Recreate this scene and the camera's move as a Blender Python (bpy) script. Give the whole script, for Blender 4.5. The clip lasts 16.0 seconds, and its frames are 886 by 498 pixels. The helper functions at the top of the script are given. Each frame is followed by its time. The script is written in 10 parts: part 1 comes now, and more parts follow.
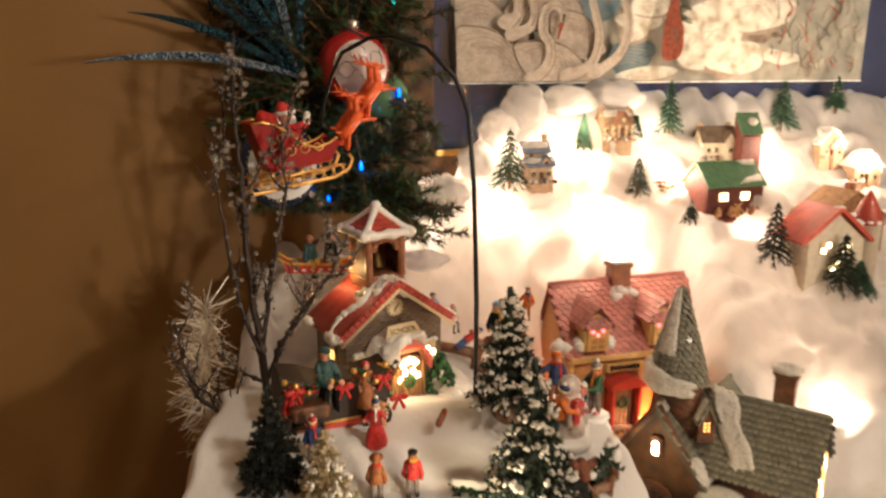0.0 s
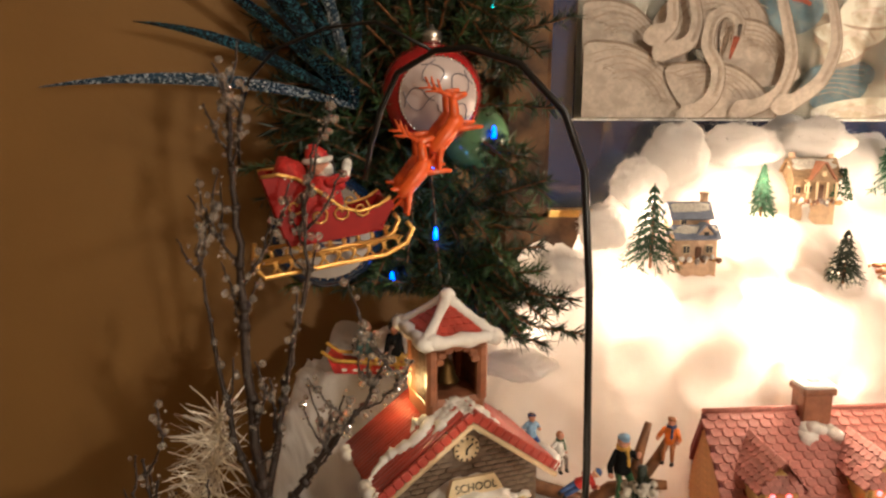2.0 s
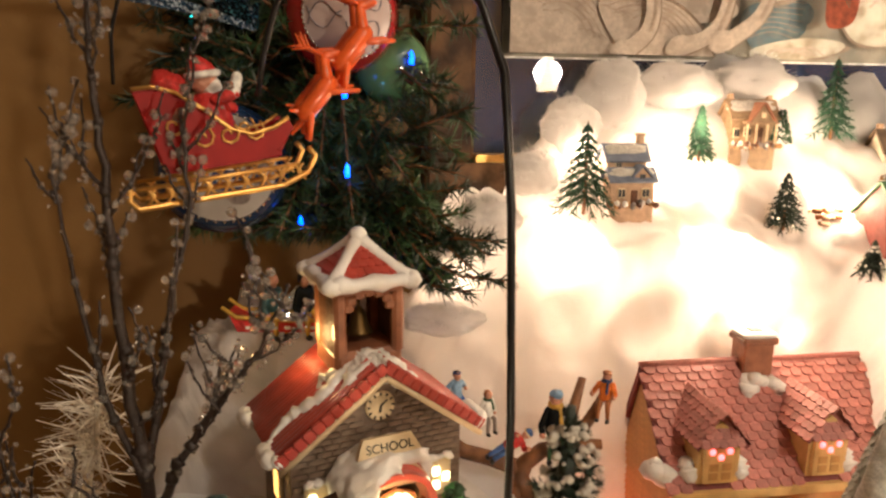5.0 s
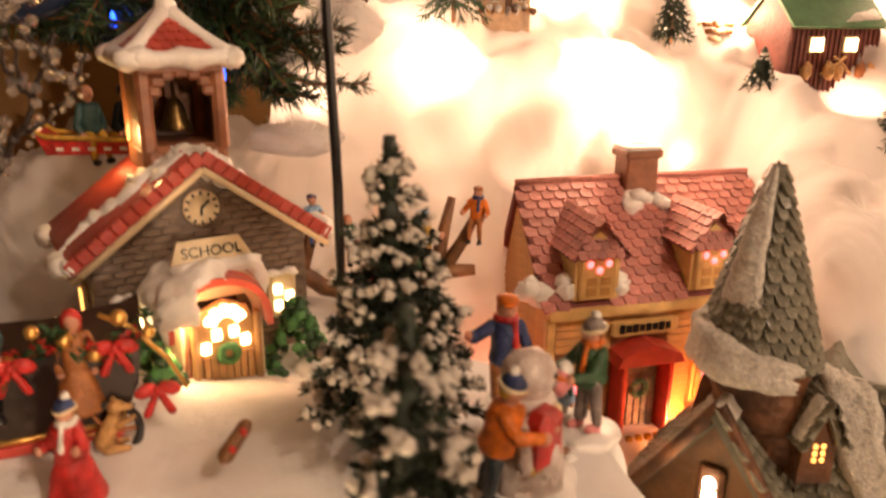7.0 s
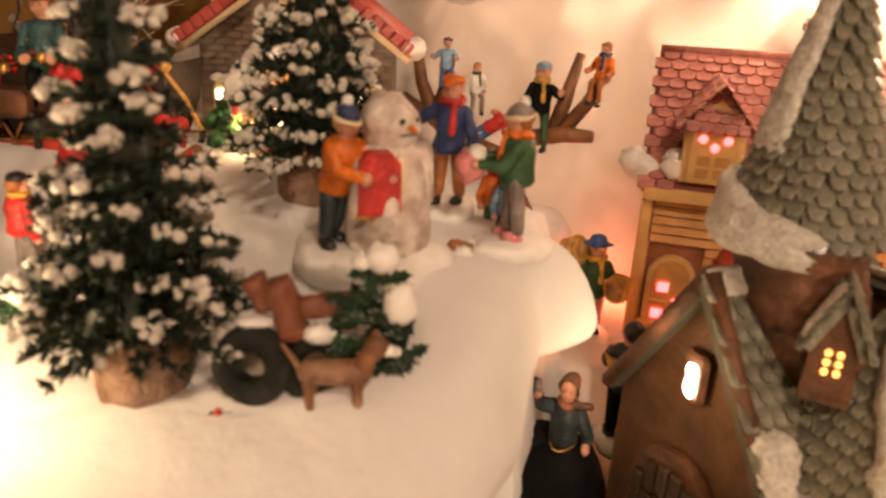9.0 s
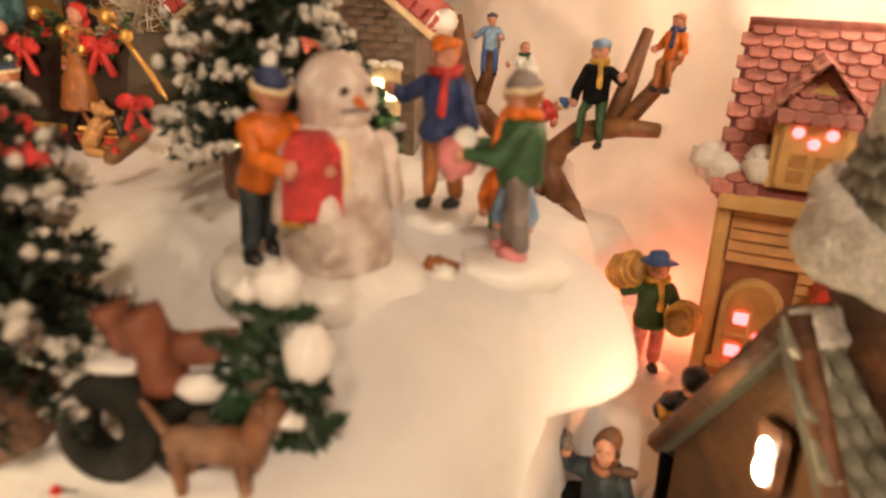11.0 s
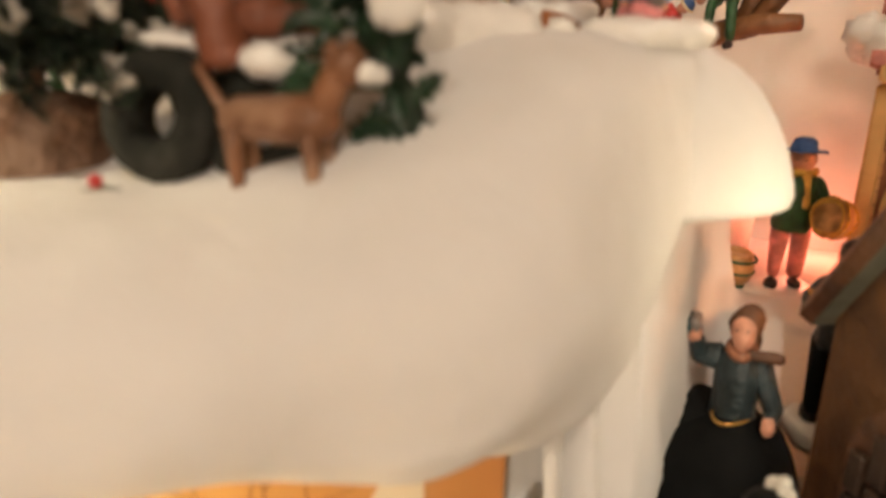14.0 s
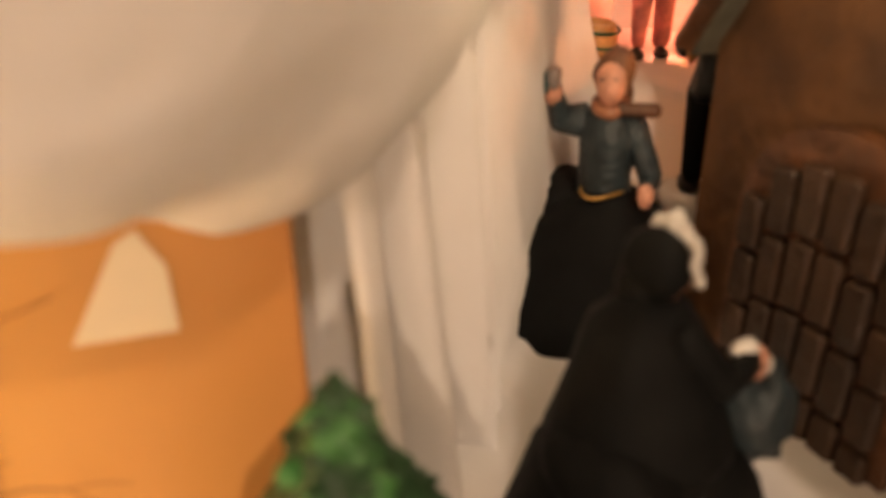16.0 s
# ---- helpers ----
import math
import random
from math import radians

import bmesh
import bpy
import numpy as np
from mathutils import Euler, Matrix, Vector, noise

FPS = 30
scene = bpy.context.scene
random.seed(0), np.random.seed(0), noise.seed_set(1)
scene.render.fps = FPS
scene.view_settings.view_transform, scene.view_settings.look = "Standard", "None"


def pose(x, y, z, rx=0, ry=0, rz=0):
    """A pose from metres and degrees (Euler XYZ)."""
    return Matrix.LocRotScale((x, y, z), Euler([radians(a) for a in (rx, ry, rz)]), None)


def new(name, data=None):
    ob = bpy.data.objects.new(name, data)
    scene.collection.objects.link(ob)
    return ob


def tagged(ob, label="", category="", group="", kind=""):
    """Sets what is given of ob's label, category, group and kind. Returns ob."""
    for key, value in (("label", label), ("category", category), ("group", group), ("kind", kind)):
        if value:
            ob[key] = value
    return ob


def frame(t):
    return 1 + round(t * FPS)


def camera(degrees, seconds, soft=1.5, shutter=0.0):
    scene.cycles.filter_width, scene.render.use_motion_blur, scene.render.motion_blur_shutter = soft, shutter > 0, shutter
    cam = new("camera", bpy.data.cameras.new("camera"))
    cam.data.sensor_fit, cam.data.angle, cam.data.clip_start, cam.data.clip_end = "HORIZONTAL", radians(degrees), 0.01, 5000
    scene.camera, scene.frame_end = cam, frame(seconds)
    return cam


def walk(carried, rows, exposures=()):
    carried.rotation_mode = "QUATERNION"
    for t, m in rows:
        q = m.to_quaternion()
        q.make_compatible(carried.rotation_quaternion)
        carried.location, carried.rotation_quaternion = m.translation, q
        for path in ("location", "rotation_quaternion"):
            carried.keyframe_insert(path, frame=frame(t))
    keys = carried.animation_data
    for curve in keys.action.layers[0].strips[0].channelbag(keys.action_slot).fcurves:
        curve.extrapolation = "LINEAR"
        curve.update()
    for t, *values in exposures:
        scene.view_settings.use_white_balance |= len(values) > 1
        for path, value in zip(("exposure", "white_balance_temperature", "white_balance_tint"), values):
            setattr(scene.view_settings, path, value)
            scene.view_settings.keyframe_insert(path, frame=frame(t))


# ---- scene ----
cam = camera(61.6, 16.0, soft=2.3, shutter=0.45)
cam.data.dof.use_dof = True
cam.data.dof.focus_distance, cam.data.dof.aperture_fstop = 0.5, 14.0
METRES, EYE, TILT, LEAN, TURN = 0.9, 0.50, -14.0, 0.0, 0.0
ROWS = [
    (0.0, 0.0, 0.0, 0.0, -0.0, 0.0, -0.0),
    (0.5, 0.0029, 0.0885, 0.0154, 3.42, 0.79, -1.54),
    (1.0, 0.0421, 0.1641, 0.0334, 10.24, 1.69, -3.39),
    (1.5, 0.0355, 0.2157, 0.0454, 11.93, 1.05, -3.33),
    (2.0, 0.0243, 0.2539, 0.0594, 10.55, 2.13, -2.93),
    (2.5, 0.0194, 0.2764, 0.0614, 9.32, 2.27, -2.52),
    (3.0, 0.0118, 0.2934, 0.0607, 8.98, 1.91, -2.8),
    (5.5, 0.0492, 0.3276, 0.0074, 5.5, 1.32, -2.12),
    (6.0, 0.064, 0.3478, -0.0145, 4.08, 0.14, -1.38),
    (6.5, 0.0719, 0.3741, -0.0379, 0.3, -1.8, 0.26),
    (7.0, 0.0804, 0.3841, -0.0582, 0.24, -3.5, -0.61),
    (7.5, 0.1396, 0.3878, -0.0773, 6.3, -5.89, -1.99),
    (8.0, 0.1977, 0.3887, -0.0964, 19.11, -6.54, -5.86),
    (8.5, 0.2419, 0.4152, -0.1158, 24.53, -7.39, -8.45),
    (9.0, 0.2582, 0.438, -0.1239, 29.61, -8.25, -10.17),
    (11.5, 0.2429, 0.5382, -0.1198, 37.83, -9.08, -10.78),
    (12.0, 0.2368, 0.5463, -0.1062, 38.68, -8.34, -10.75),
    (12.5, 0.2428, 0.5476, -0.1123, 38.53, -8.83, -10.19),
    (13.0, 0.2485, 0.5367, -0.1347, 38.68, -10.54, -9.6),
    (13.5, 0.2559, 0.5298, -0.1661, 40.76, -10.2, -9.65),
    (14.0, 0.2447, 0.546, -0.1986, 44.77, -7.11, -11.74),
    (14.5, 0.239, 0.5667, -0.2183, 42.85, -7.04, -10.32),
    (15.0, 0.2348, 0.5815, -0.2344, 39.75, -12.24, -9.4),
    (15.5, 0.2294, 0.5967, -0.2394, 35.65, -14.56, -8.25),
    (16.0, 0.23, 0.5994, -0.2356, 34.2, -13.84, -7.27),
]
walk(cam, [(t, pose(0, 0, EYE, TILT, LEAN, TURN) @ pose(METRES * x, METRES * y, METRES * z, 90 + pitch, roll, yaw)) for t, x, y, z, yaw, pitch, roll in ROWS],
     [(0.0, 0.06, 6000, 9), (3.0, 0.02, 5900, 8), (5.5, 0.0, 6400, 11), (6.5, 0.0, 7200, 24), (8.0, -0.12, 7400, 25), (9.0, 0.0, 7200, 22), (11.5, 0.26, 6500, 11), (12.5, 0.34, 5950, 7), (13.5, 0.14, 5750, 7), (14.5, -0.12, 6800, 14), (15.0, -0.30, 7600, 24), (16.0, -0.12, 7150, 20)])

# ---------------------------------------------------------------- light
world = bpy.data.worlds.new("room_world")
scene.world = world
world.use_nodes = True
world.node_tree.nodes["Background"].inputs[0].default_value = (1.0, 0.72, 0.45, 1)
world.node_tree.nodes["Background"].inputs[1].default_value = 0.03


def point_lamp(name, place, watts, colour, radius):
    data = bpy.data.lights.new(name, "POINT")
    data.energy, data.color, data.shadow_soft_size = watts, colour, radius
    ob = new(name, data)
    ob.location = place
    return ob


# table lamp behind the viewer: its shade shows in the picture glass
point_lamp("table_lamp_light", (1.92, -1.95, 0.53), 114.0, (1.0, 0.81, 0.59), 0.07)
# ceiling light of the room, behind and above the viewer
point_lamp("ceiling_light_bulb", (1.45, -0.60, 2.08), 70.0, (1.0, 0.83, 0.64), 0.10)
# string lights under the cotton
GLOW = [
    (0.070, 0.838, 0.338, 0.085), (0.205, 0.834, 0.322, 0.20), (0.170, 0.850, 0.335, 0.12), (0.285, 0.90, 0.372, 0.16),
    (0.15, 0.90, 0.378, 0.26), (0.03, 0.875, 0.335, 0.06), (0.24, 0.85, 0.27, 0.03), (0.48, 0.88, 0.33, 0.12), (0.42, 0.93, 0.40, 0.18), (0.545, 0.94, 0.39, 0.16),
    # last four are added fill lights that brighten the ridge and left lobe
    (0.41, 0.715, 0.150, 0.15), (0.345, 0.700, 0.120, 0.20), (0.36, 0.86, 0.30, 0.08), (0.075, 0.862, 0.405, 0.06), (0.17, 0.892, 0.43, 0.07), (0.26, 0.915, 0.43, 0.06), (-0.012, 0.812, 0.312, 0.022),
]
for gx, gy, gz, gw in GLOW:
    point_lamp("cotton_bulb_light", (gx, gy, gz), gw * 3.4, (1.0, 0.70, 0.45), 0.012)
# bulb in front of the mound, red bulbs by the shop, warm bulbs in the houses
point_lamp("front_bulb_light", (0.030, 0.418, 0.205), 0.36, (1.0, 0.74, 0.42), 0.01)
point_lamp("box_bulb_light", (0.0758, 0.4240, 0.0970), 0.20, (1.0, 0.62, 0.22), 0.006)
point_lamp("shop_bulb_light", (0.205, 0.79, 0.165), 0.34, (1.0, 0.16, 0.08), 0.008)
point_lamp("shop_back_bulb_light", (0.110, 0.775, 0.128), 0.07, (1.0, 0.22, 0.12), 0.012)
point_lamp("shop_front_bulb_light", (0.230, 0.735, 0.110), 1.5, (1.0, 0.35, 0.11), 0.006)
point_lamp("school_bulb_light", (-0.075, 0.705, 0.235), 0.22, (1.0, 0.70, 0.32), 0.006)
point_lamp("porch_bulb_light", (-0.0512, 0.6313, 0.232), 0.22, (1.0, 0.72, 0.35), 0.004)
point_lamp("gable_bulb_light", (0.180, 0.595, 0.166), 0.032, (1.0, 0.74, 0.40), 0.005)
point_lamp("cottage_bulb_light", (0.262, 0.63, 0.125), 0.08, (1.0, 0.66, 0.25), 0.006)
# added light without a bulb: warm glow on the school roof by the tower
point_lamp("roof_glow_light", (-0.096, 0.693, 0.306), 0.040, (1.0, 0.62, 0.22), 0.005)
# unseen fill light added low by the shop to warm its left wall
point_lamp("shop_side_fill_light", (0.130, 0.762, 0.120), 0.016, (1.0, 0.36, 0.10), 0.008)

# ---------------------------------------------------------------- materials
def mat(name, colour, rough=0.5, vary=0.15, scale=60.0, bump=0.0, bscale=250.0, metal=0.0, coat=0.0, dirt=None, dscale=18.0,
        emit=0.0, ecol=None, sheen=0.0, sss=0.0, spec=0.5, rand=0.0):
    """Painted or natural surface: base colour with two scales of variation, fine relief."""
    m = bpy.data.materials.new(name)
    m.use_nodes = True
    nt = m.node_tree
    n, l = nt.nodes, nt.links
    b = n["Principled BSDF"]
    tc = n.new("ShaderNodeTexCoord")
    n1, n2 = n.new("ShaderNodeTexNoise"), n.new("ShaderNodeTexNoise")
    n1.inputs["Scale"].default_value, n1.inputs["Detail"].default_value = scale, 5
    n2.inputs["Scale"].default_value, n2.inputs["Detail"].default_value = dscale, 3
    l.new(tc.outputs["Object"], n1.inputs["Vector"])
    l.new(tc.outputs["Object"], n2.inputs["Vector"])
    r1 = n.new("ShaderNodeValToRGB")
    c = Vector(colour)
    lo, hi = c * (1 - vary), Vector([min(1, v * (1 + vary)) for v in c])
    r1.color_ramp.elements[0].position, r1.color_ramp.elements[1].position = 0.3, 0.7
    r1.color_ramp.elements[0].color, r1.color_ramp.elements[1].color = (*lo, 1), (*hi, 1)
    l.new(n1.outputs["Fac"], r1.inputs["Fac"])
    out = r1.outputs["Color"]
    if dirt is not None:
        r2 = n.new("ShaderNodeValToRGB")
        r2.color_ramp.elements[0].position, r2.color_ramp.elements[1].position = 0.45, 0.65
        mx = n.new("ShaderNodeMixRGB")
        mx.inputs["Color2"].default_value = (*dirt, 1)
        l.new(n2.outputs["Fac"], r2.inputs["Fac"])
        l.new(r2.outputs["Color"], mx.inputs["Fac"])
        l.new(out, mx.inputs["Color1"])
        out = mx.outputs["Color"]
    if rand:
        oi, ml = n.new("ShaderNodeObjectInfo"), n.new("ShaderNodeMapRange")
        ml.inputs["To Min"].default_value, ml.inputs["To Max"].default_value = 1 - rand, 1 + rand
        hs = n.new("ShaderNodeHueSaturation")
        l.new(oi.outputs["Random"], ml.inputs["Value"])
        l.new(ml.outputs["Result"], hs.inputs["Value"])
        l.new(out, hs.inputs["Color"])
        out = hs.outputs["Color"]
    l.new(out, b.inputs["Base Color"])
    b.inputs["Roughness"].default_value = rough
    b.inputs["Metallic"].default_value = metal
    b.inputs["Coat Weight"].default_value = coat
    b.inputs["Coat Roughness"].default_value = 0.12
    b.inputs["Sheen Weight"].default_value = sheen
    b.inputs["Specular IOR Level"].default_value = spec
    if sss:
        b.inputs["Subsurface Weight"].default_value = sss
        b.inputs["Subsurface Scale"].default_value = 0.004
        b.inputs["Subsurface Radius"].default_value = (1.0, 0.7, 0.5)
    if emit:
        b.inputs["Emission Color"].default_value = (*(ecol or colour), 1)
        b.inputs["Emission Strength"].default_value = emit
    if bump:
        n3, bp = n.new("ShaderNodeTexNoise"), n.new("ShaderNodeBump")
        n3.inputs["Scale"].default_value, n3.inputs["Detail"].default_value = bscale, 4
        bp.inputs["Strength"].default_value, bp.inputs["Distance"].default_value = bump, 0.002
        l.new(tc.outputs["Object"], n3.inputs["Vector"])
        l.new(n3.outputs["Fac"], bp.inputs["Height"])
        l.new(bp.outputs["Normal"], b.inputs["Normal"])
    return m


def cotton_mat(name, passing):
    """White cotton batting: diffuse and translucent, with soft fibre relief."""
    m = bpy.data.materials.new(name)
    m.use_nodes = True
    nt = m.node_tree
    n, l = nt.nodes, nt.links
    n.remove(n["Principled BSDF"])
    tc, ns, n4, bp = n.new("ShaderNodeTexCoord"), n.new("ShaderNodeTexNoise"), n.new("ShaderNodeTexNoise"), n.new("ShaderNodeBump")
    ns.inputs["Scale"].default_value, ns.inputs["Detail"].default_value, ns.inputs["Distortion"].default_value = 90, 8, 0.2
    n4.inputs["Scale"].default_value, n4.inputs["Detail"].default_value = 16, 4
    bp.inputs["Strength"].default_value, bp.inputs["Distance"].default_value = 0.45, 0.003
    l.new(tc.outputs["Object"], ns.inputs["Vector"])
    l.new(tc.outputs["Object"], n4.inputs["Vector"])
    l.new(ns.outputs["Fac"], bp.inputs["Height"])
    ramp = n.new("ShaderNodeValToRGB")
    ramp.color_ramp.elements[0].position, ramp.color_ramp.elements[1].position = 0.3, 0.7
    ramp.color_ramp.elements[0].color, ramp.color_ramp.elements[1].color = (0.74, 0.72, 0.70, 1), (0.86, 0.85, 0.84, 1)
    l.new(n4.outputs["Fac"], ramp.inputs["Fac"])
    d, t, mx = n.new("ShaderNodeBsdfDiffuse"), n.new("ShaderNodeBsdfTranslucent"), n.new("ShaderNodeMixShader")
    l.new(ramp.outputs["Color"], d.inputs["Color"])
    l.new(ramp.outputs["Color"], t.inputs["Color"])
    l.new(bp.outputs["Normal"], d.inputs["Normal"])
    mx.inputs["Fac"].default_value = passing
    l.new(d.outputs[0], mx.inputs[1])
    l.new(t.outputs[0], mx.inputs[2])
    l.new(mx.outputs[0], n["Material Output"].inputs["Surface"])
    return m


def glass_mat(name, colour, rough=0.02):
    m = bpy.data.materials.new(name)
    m.use_nodes = True
    b = m.node_tree.nodes["Principled BSDF"]
    b.inputs["Base Color"].default_value = (*colour, 1)
    b.inputs["Roughness"].default_value = rough
    b.inputs["Transmission Weight"].default_value = 1.0
    b.inputs["IOR"].default_value = 1.5
    return m


COTTON = cotton_mat("cotton_batting", 0.6)
FOAM = cotton_mat("snow_blanket", 0.12)
WALL = mat("brown_wall_paint", (0.21, 0.110, 0.028), 0.55, 0.06, 9, 0.12, 120, dirt=(0.19, 0.098, 0.025), dscale=4)
SNOW = mat("glazed_snow", (0.80, 0.78, 0.74), 0.35, 0.06, 120, 0.35, 260, coat=0.3)
GRITSNOW = mat("gritty_snow", (0.66, 0.63, 0.56), 0.6, 0.25, 500, 0.9, 900)
REDTILE = mat("red_glazed_tile", (0.50, 0.075, 0.05), 0.35, 0.2, 90, 0.2, 300, coat=0.4, dirt=(0.36, 0.05, 0.04), rand=0.12)
PINKTILE = mat("rose_shingle", (0.50, 0.20, 0.165), 0.50, 0.25, 260, 0.4, 500, dirt=(0.36, 0.11, 0.09), rand=0.2)
PINKGROUT = mat("dark_rose_underlay", (0.20, 0.045, 0.04), 0.7, 0.2, 200)
STONEWALL = mat("grey_brown_brick_glaze", (0.17, 0.12, 0.085), 0.45, 0.35, 110, 0.5, 240, coat=0.2, dirt=(0.24, 0.18, 0.13), dscale=60)
CREAM = mat("cream_glaze", (0.72, 0.58, 0.36), 0.35, 0.1, 90, 0.2, 300, coat=0.3)
BROWNPOST = mat("brown_glaze", (0.30, 0.12, 0.06), 0.4, 0.25, 120, 0.2, 300, coat=0.3)
WOODDOOR = mat("honey_wood_glaze", (0.42, 0.23, 0.09), 0.45, 0.25, 60, 0.3, 300, coat=0.2)
SIDING = mat("tan_siding", (0.62, 0.33, 0.12), 0.5, 0.14, 140, 0.25, 400, rand=0.06)
TRIM = mat("buff_trim", (0.70, 0.46, 0.18), 0.5, 0.12, 120, 0.2, 300)
REDPAINT = mat("red_paint", (0.48, 0.05, 0.035), 0.4, 0.2, 120, 0.1, 300, coat=0.2)
DARKROOF = mat("grey_green_shingle", (0.165, 0.158, 0.112), 0.48, 0.40, 210, 0.9, 420, dirt=(0.27, 0.26, 0.20), dscale=90, rand=0.22, coat=0.2)
DARKGROUT = mat("dark_roof_underlay", (0.085, 0.080, 0.058), 0.7, 0.2, 200)
BARKBROWN = mat("dark_brown_stone", (0.15, 0.060, 0.024), 0.55, 0.4, 130, 0.7, 300, dirt=(0.07, 0.032, 0.016), dscale=60)
GABLEWOOD = mat("brown_gable_plaster", (0.115, 0.050, 0.016), 0.6, 0.35, 70, 0.5, 300, dirt=(0.060, 0.026, 0.010), dscale=45)
BLACK = mat("black_paint", (0.012, 0.011, 0.011), 0.35, 0.3, 120, 0.1, 300)
DARKCLOTH = mat("black_green_dress", (0.004, 0.0045, 0.0045), 0.7, 0.4, 90, 0.2, 200, spec=0.15)
SLATE = mat("slate_blue_paint", (0.028, 0.042, 0.048), 0.42, 0.30, 230, 0.55, 420, dirt=(0.017, 0.026, 0.030), dscale=130, spec=0.4)
SKIN = mat("flesh_paint", (0.62, 0.30, 0.20), 0.42, 0.30, 230, 0.55, 420, dirt=(0.465, 0.225, 0.150), dscale=130, spec=0.4)
ORANGE = mat("orange_paint", (0.70, 0.17, 0.02), 0.42, 0.30, 230, 0.55, 420, dirt=(0.434, 0.105, 0.012), dscale=130, spec=0.4)
RED = mat("scarlet_paint", (0.56, 0.035, 0.03), 0.42, 0.30, 230, 0.55, 420, dirt=(0.347, 0.022, 0.019), dscale=130, spec=0.4)
PINK = mat("pink_paint", (0.70, 0.25, 0.25), 0.42, 0.30, 230, 0.55, 420, dirt=(0.434, 0.155, 0.155), dscale=130, spec=0.4)
NAVY = mat("navy_paint", (0.03, 0.05, 0.14), 0.42, 0.30, 230, 0.55, 420, dirt=(0.019, 0.031, 0.087), dscale=130, spec=0.4)
BLUE = mat("mid_blue_paint", (0.06, 0.13, 0.34), 0.42, 0.30, 230, 0.55, 420, dirt=(0.037, 0.081, 0.211), dscale=130, spec=0.4)
LIGHTBLUE = mat("pale_blue_paint", (0.22, 0.36, 0.52), 0.42, 0.30, 230, 0.55, 420, dirt=(0.136, 0.223, 0.322), dscale=130, spec=0.4)
GREEN = mat("bottle_green_paint", (0.03, 0.09, 0.035), 0.42, 0.30, 230, 0.55, 420, dirt=(0.019, 0.056, 0.022), dscale=130, spec=0.4)
BRIGHTGREEN = mat("grass_green_paint", (0.06, 0.22, 0.06), 0.45, 0.25, 150, 0.2, 300)
TEAL = mat("teal_paint", (0.03, 0.085, 0.09), 0.42, 0.30, 230, 0.55, 420, dirt=(0.019, 0.053, 0.056), dscale=130, spec=0.4)
GREY = mat("grey_paint", (0.24, 0.20, 0.18), 0.42, 0.30, 230, 0.55, 420, dirt=(0.149, 0.124, 0.112), dscale=130, spec=0.4)
TAN = mat("tan_paint", (0.50, 0.27, 0.10), 0.42, 0.30, 230, 0.55, 420, dirt=(0.310, 0.167, 0.062), dscale=130, spec=0.4)
FOX = mat("russet_paint", (0.36, 0.13, 0.04), 0.42, 0.30, 230, 0.55, 420, dirt=(0.223, 0.081, 0.025), dscale=130, spec=0.4)
BARK = mat("carved_bark", (0.20, 0.085, 0.03), 0.5, 0.35, 110, 0.6, 260, dirt=(0.12, 0.05, 0.02), dscale=60)
YELLOW = mat("mustard_paint", (0.62, 0.36, 0.06), 0.42, 0.30, 230, 0.55, 420, dirt=(0.384, 0.223, 0.037), dscale=130, spec=0.4)
WHITE = mat("white_paint", (0.80, 0.77, 0.72), 0.42, 0.30, 230, 0.55, 420, dirt=(0.496, 0.477, 0.446), dscale=130, spec=0.4)
SNOWMAN = mat("snowman_resin", (0.70, 0.62, 0.56), 0.5, 0.15, 160, 0.9, 260, dirt=(0.44, 0.33, 0.28), dscale=110)
GOLD = mat("gold_paint", (0.72, 0.42, 0.12), 0.3, 0.2, 150, 0.1, 300, metal=0.75)
IRON = mat("black_iron", (0.012, 0.012, 0.012), 0.3, 0.3, 100, 0.1, 200, metal=0.3)
NEEDLE = mat("fir_needles", (0.013, 0.025, 0.013), 0.6, 0.5, 150)
NEEDLE2 = mat("green_needles", (0.025, 0.085, 0.045), 0.55, 0.5, 150)
PVC = mat("garland_needles", (0.018, 0.038, 0.017), 0.4, 0.6, 40)
TIPSNOW = mat("flocked_snow", (0.60, 0.565, 0.50), 0.8, 0.12, 200, 0.7, 700)
LITWIN = mat("lit_window", (1.0, 0.80, 0.42), 0.4, 0.0, emit=9.0, ecol=(1.0, 0.80, 0.42))
LITSOFT = mat("lit_amber_window", (1.0, 0.55, 0.15), 0.4, 0.0, emit=2.5, ecol=(1.0, 0.50, 0.12))
LITPINK = mat("lit_pink_window", (1.0, 0.20, 0.20), 0.4, 0.0, emit=4.0, ecol=(1.0, 0.13, 0.14))
LITBLUE = mat("blue_led", (0.1, 0.5, 1.0), 0.3, 0.0, emit=7.0, ecol=(0.0, 0.07, 1.0))
LITWHITE = mat("white_led", (1, 0.9, 0.8), 0.3, 0.0, emit=40.0, ecol=(1.0, 0.88, 0.65))
GLASSY = glass_mat("clear_crystal", (0.96, 0.95, 0.93), 0.05)

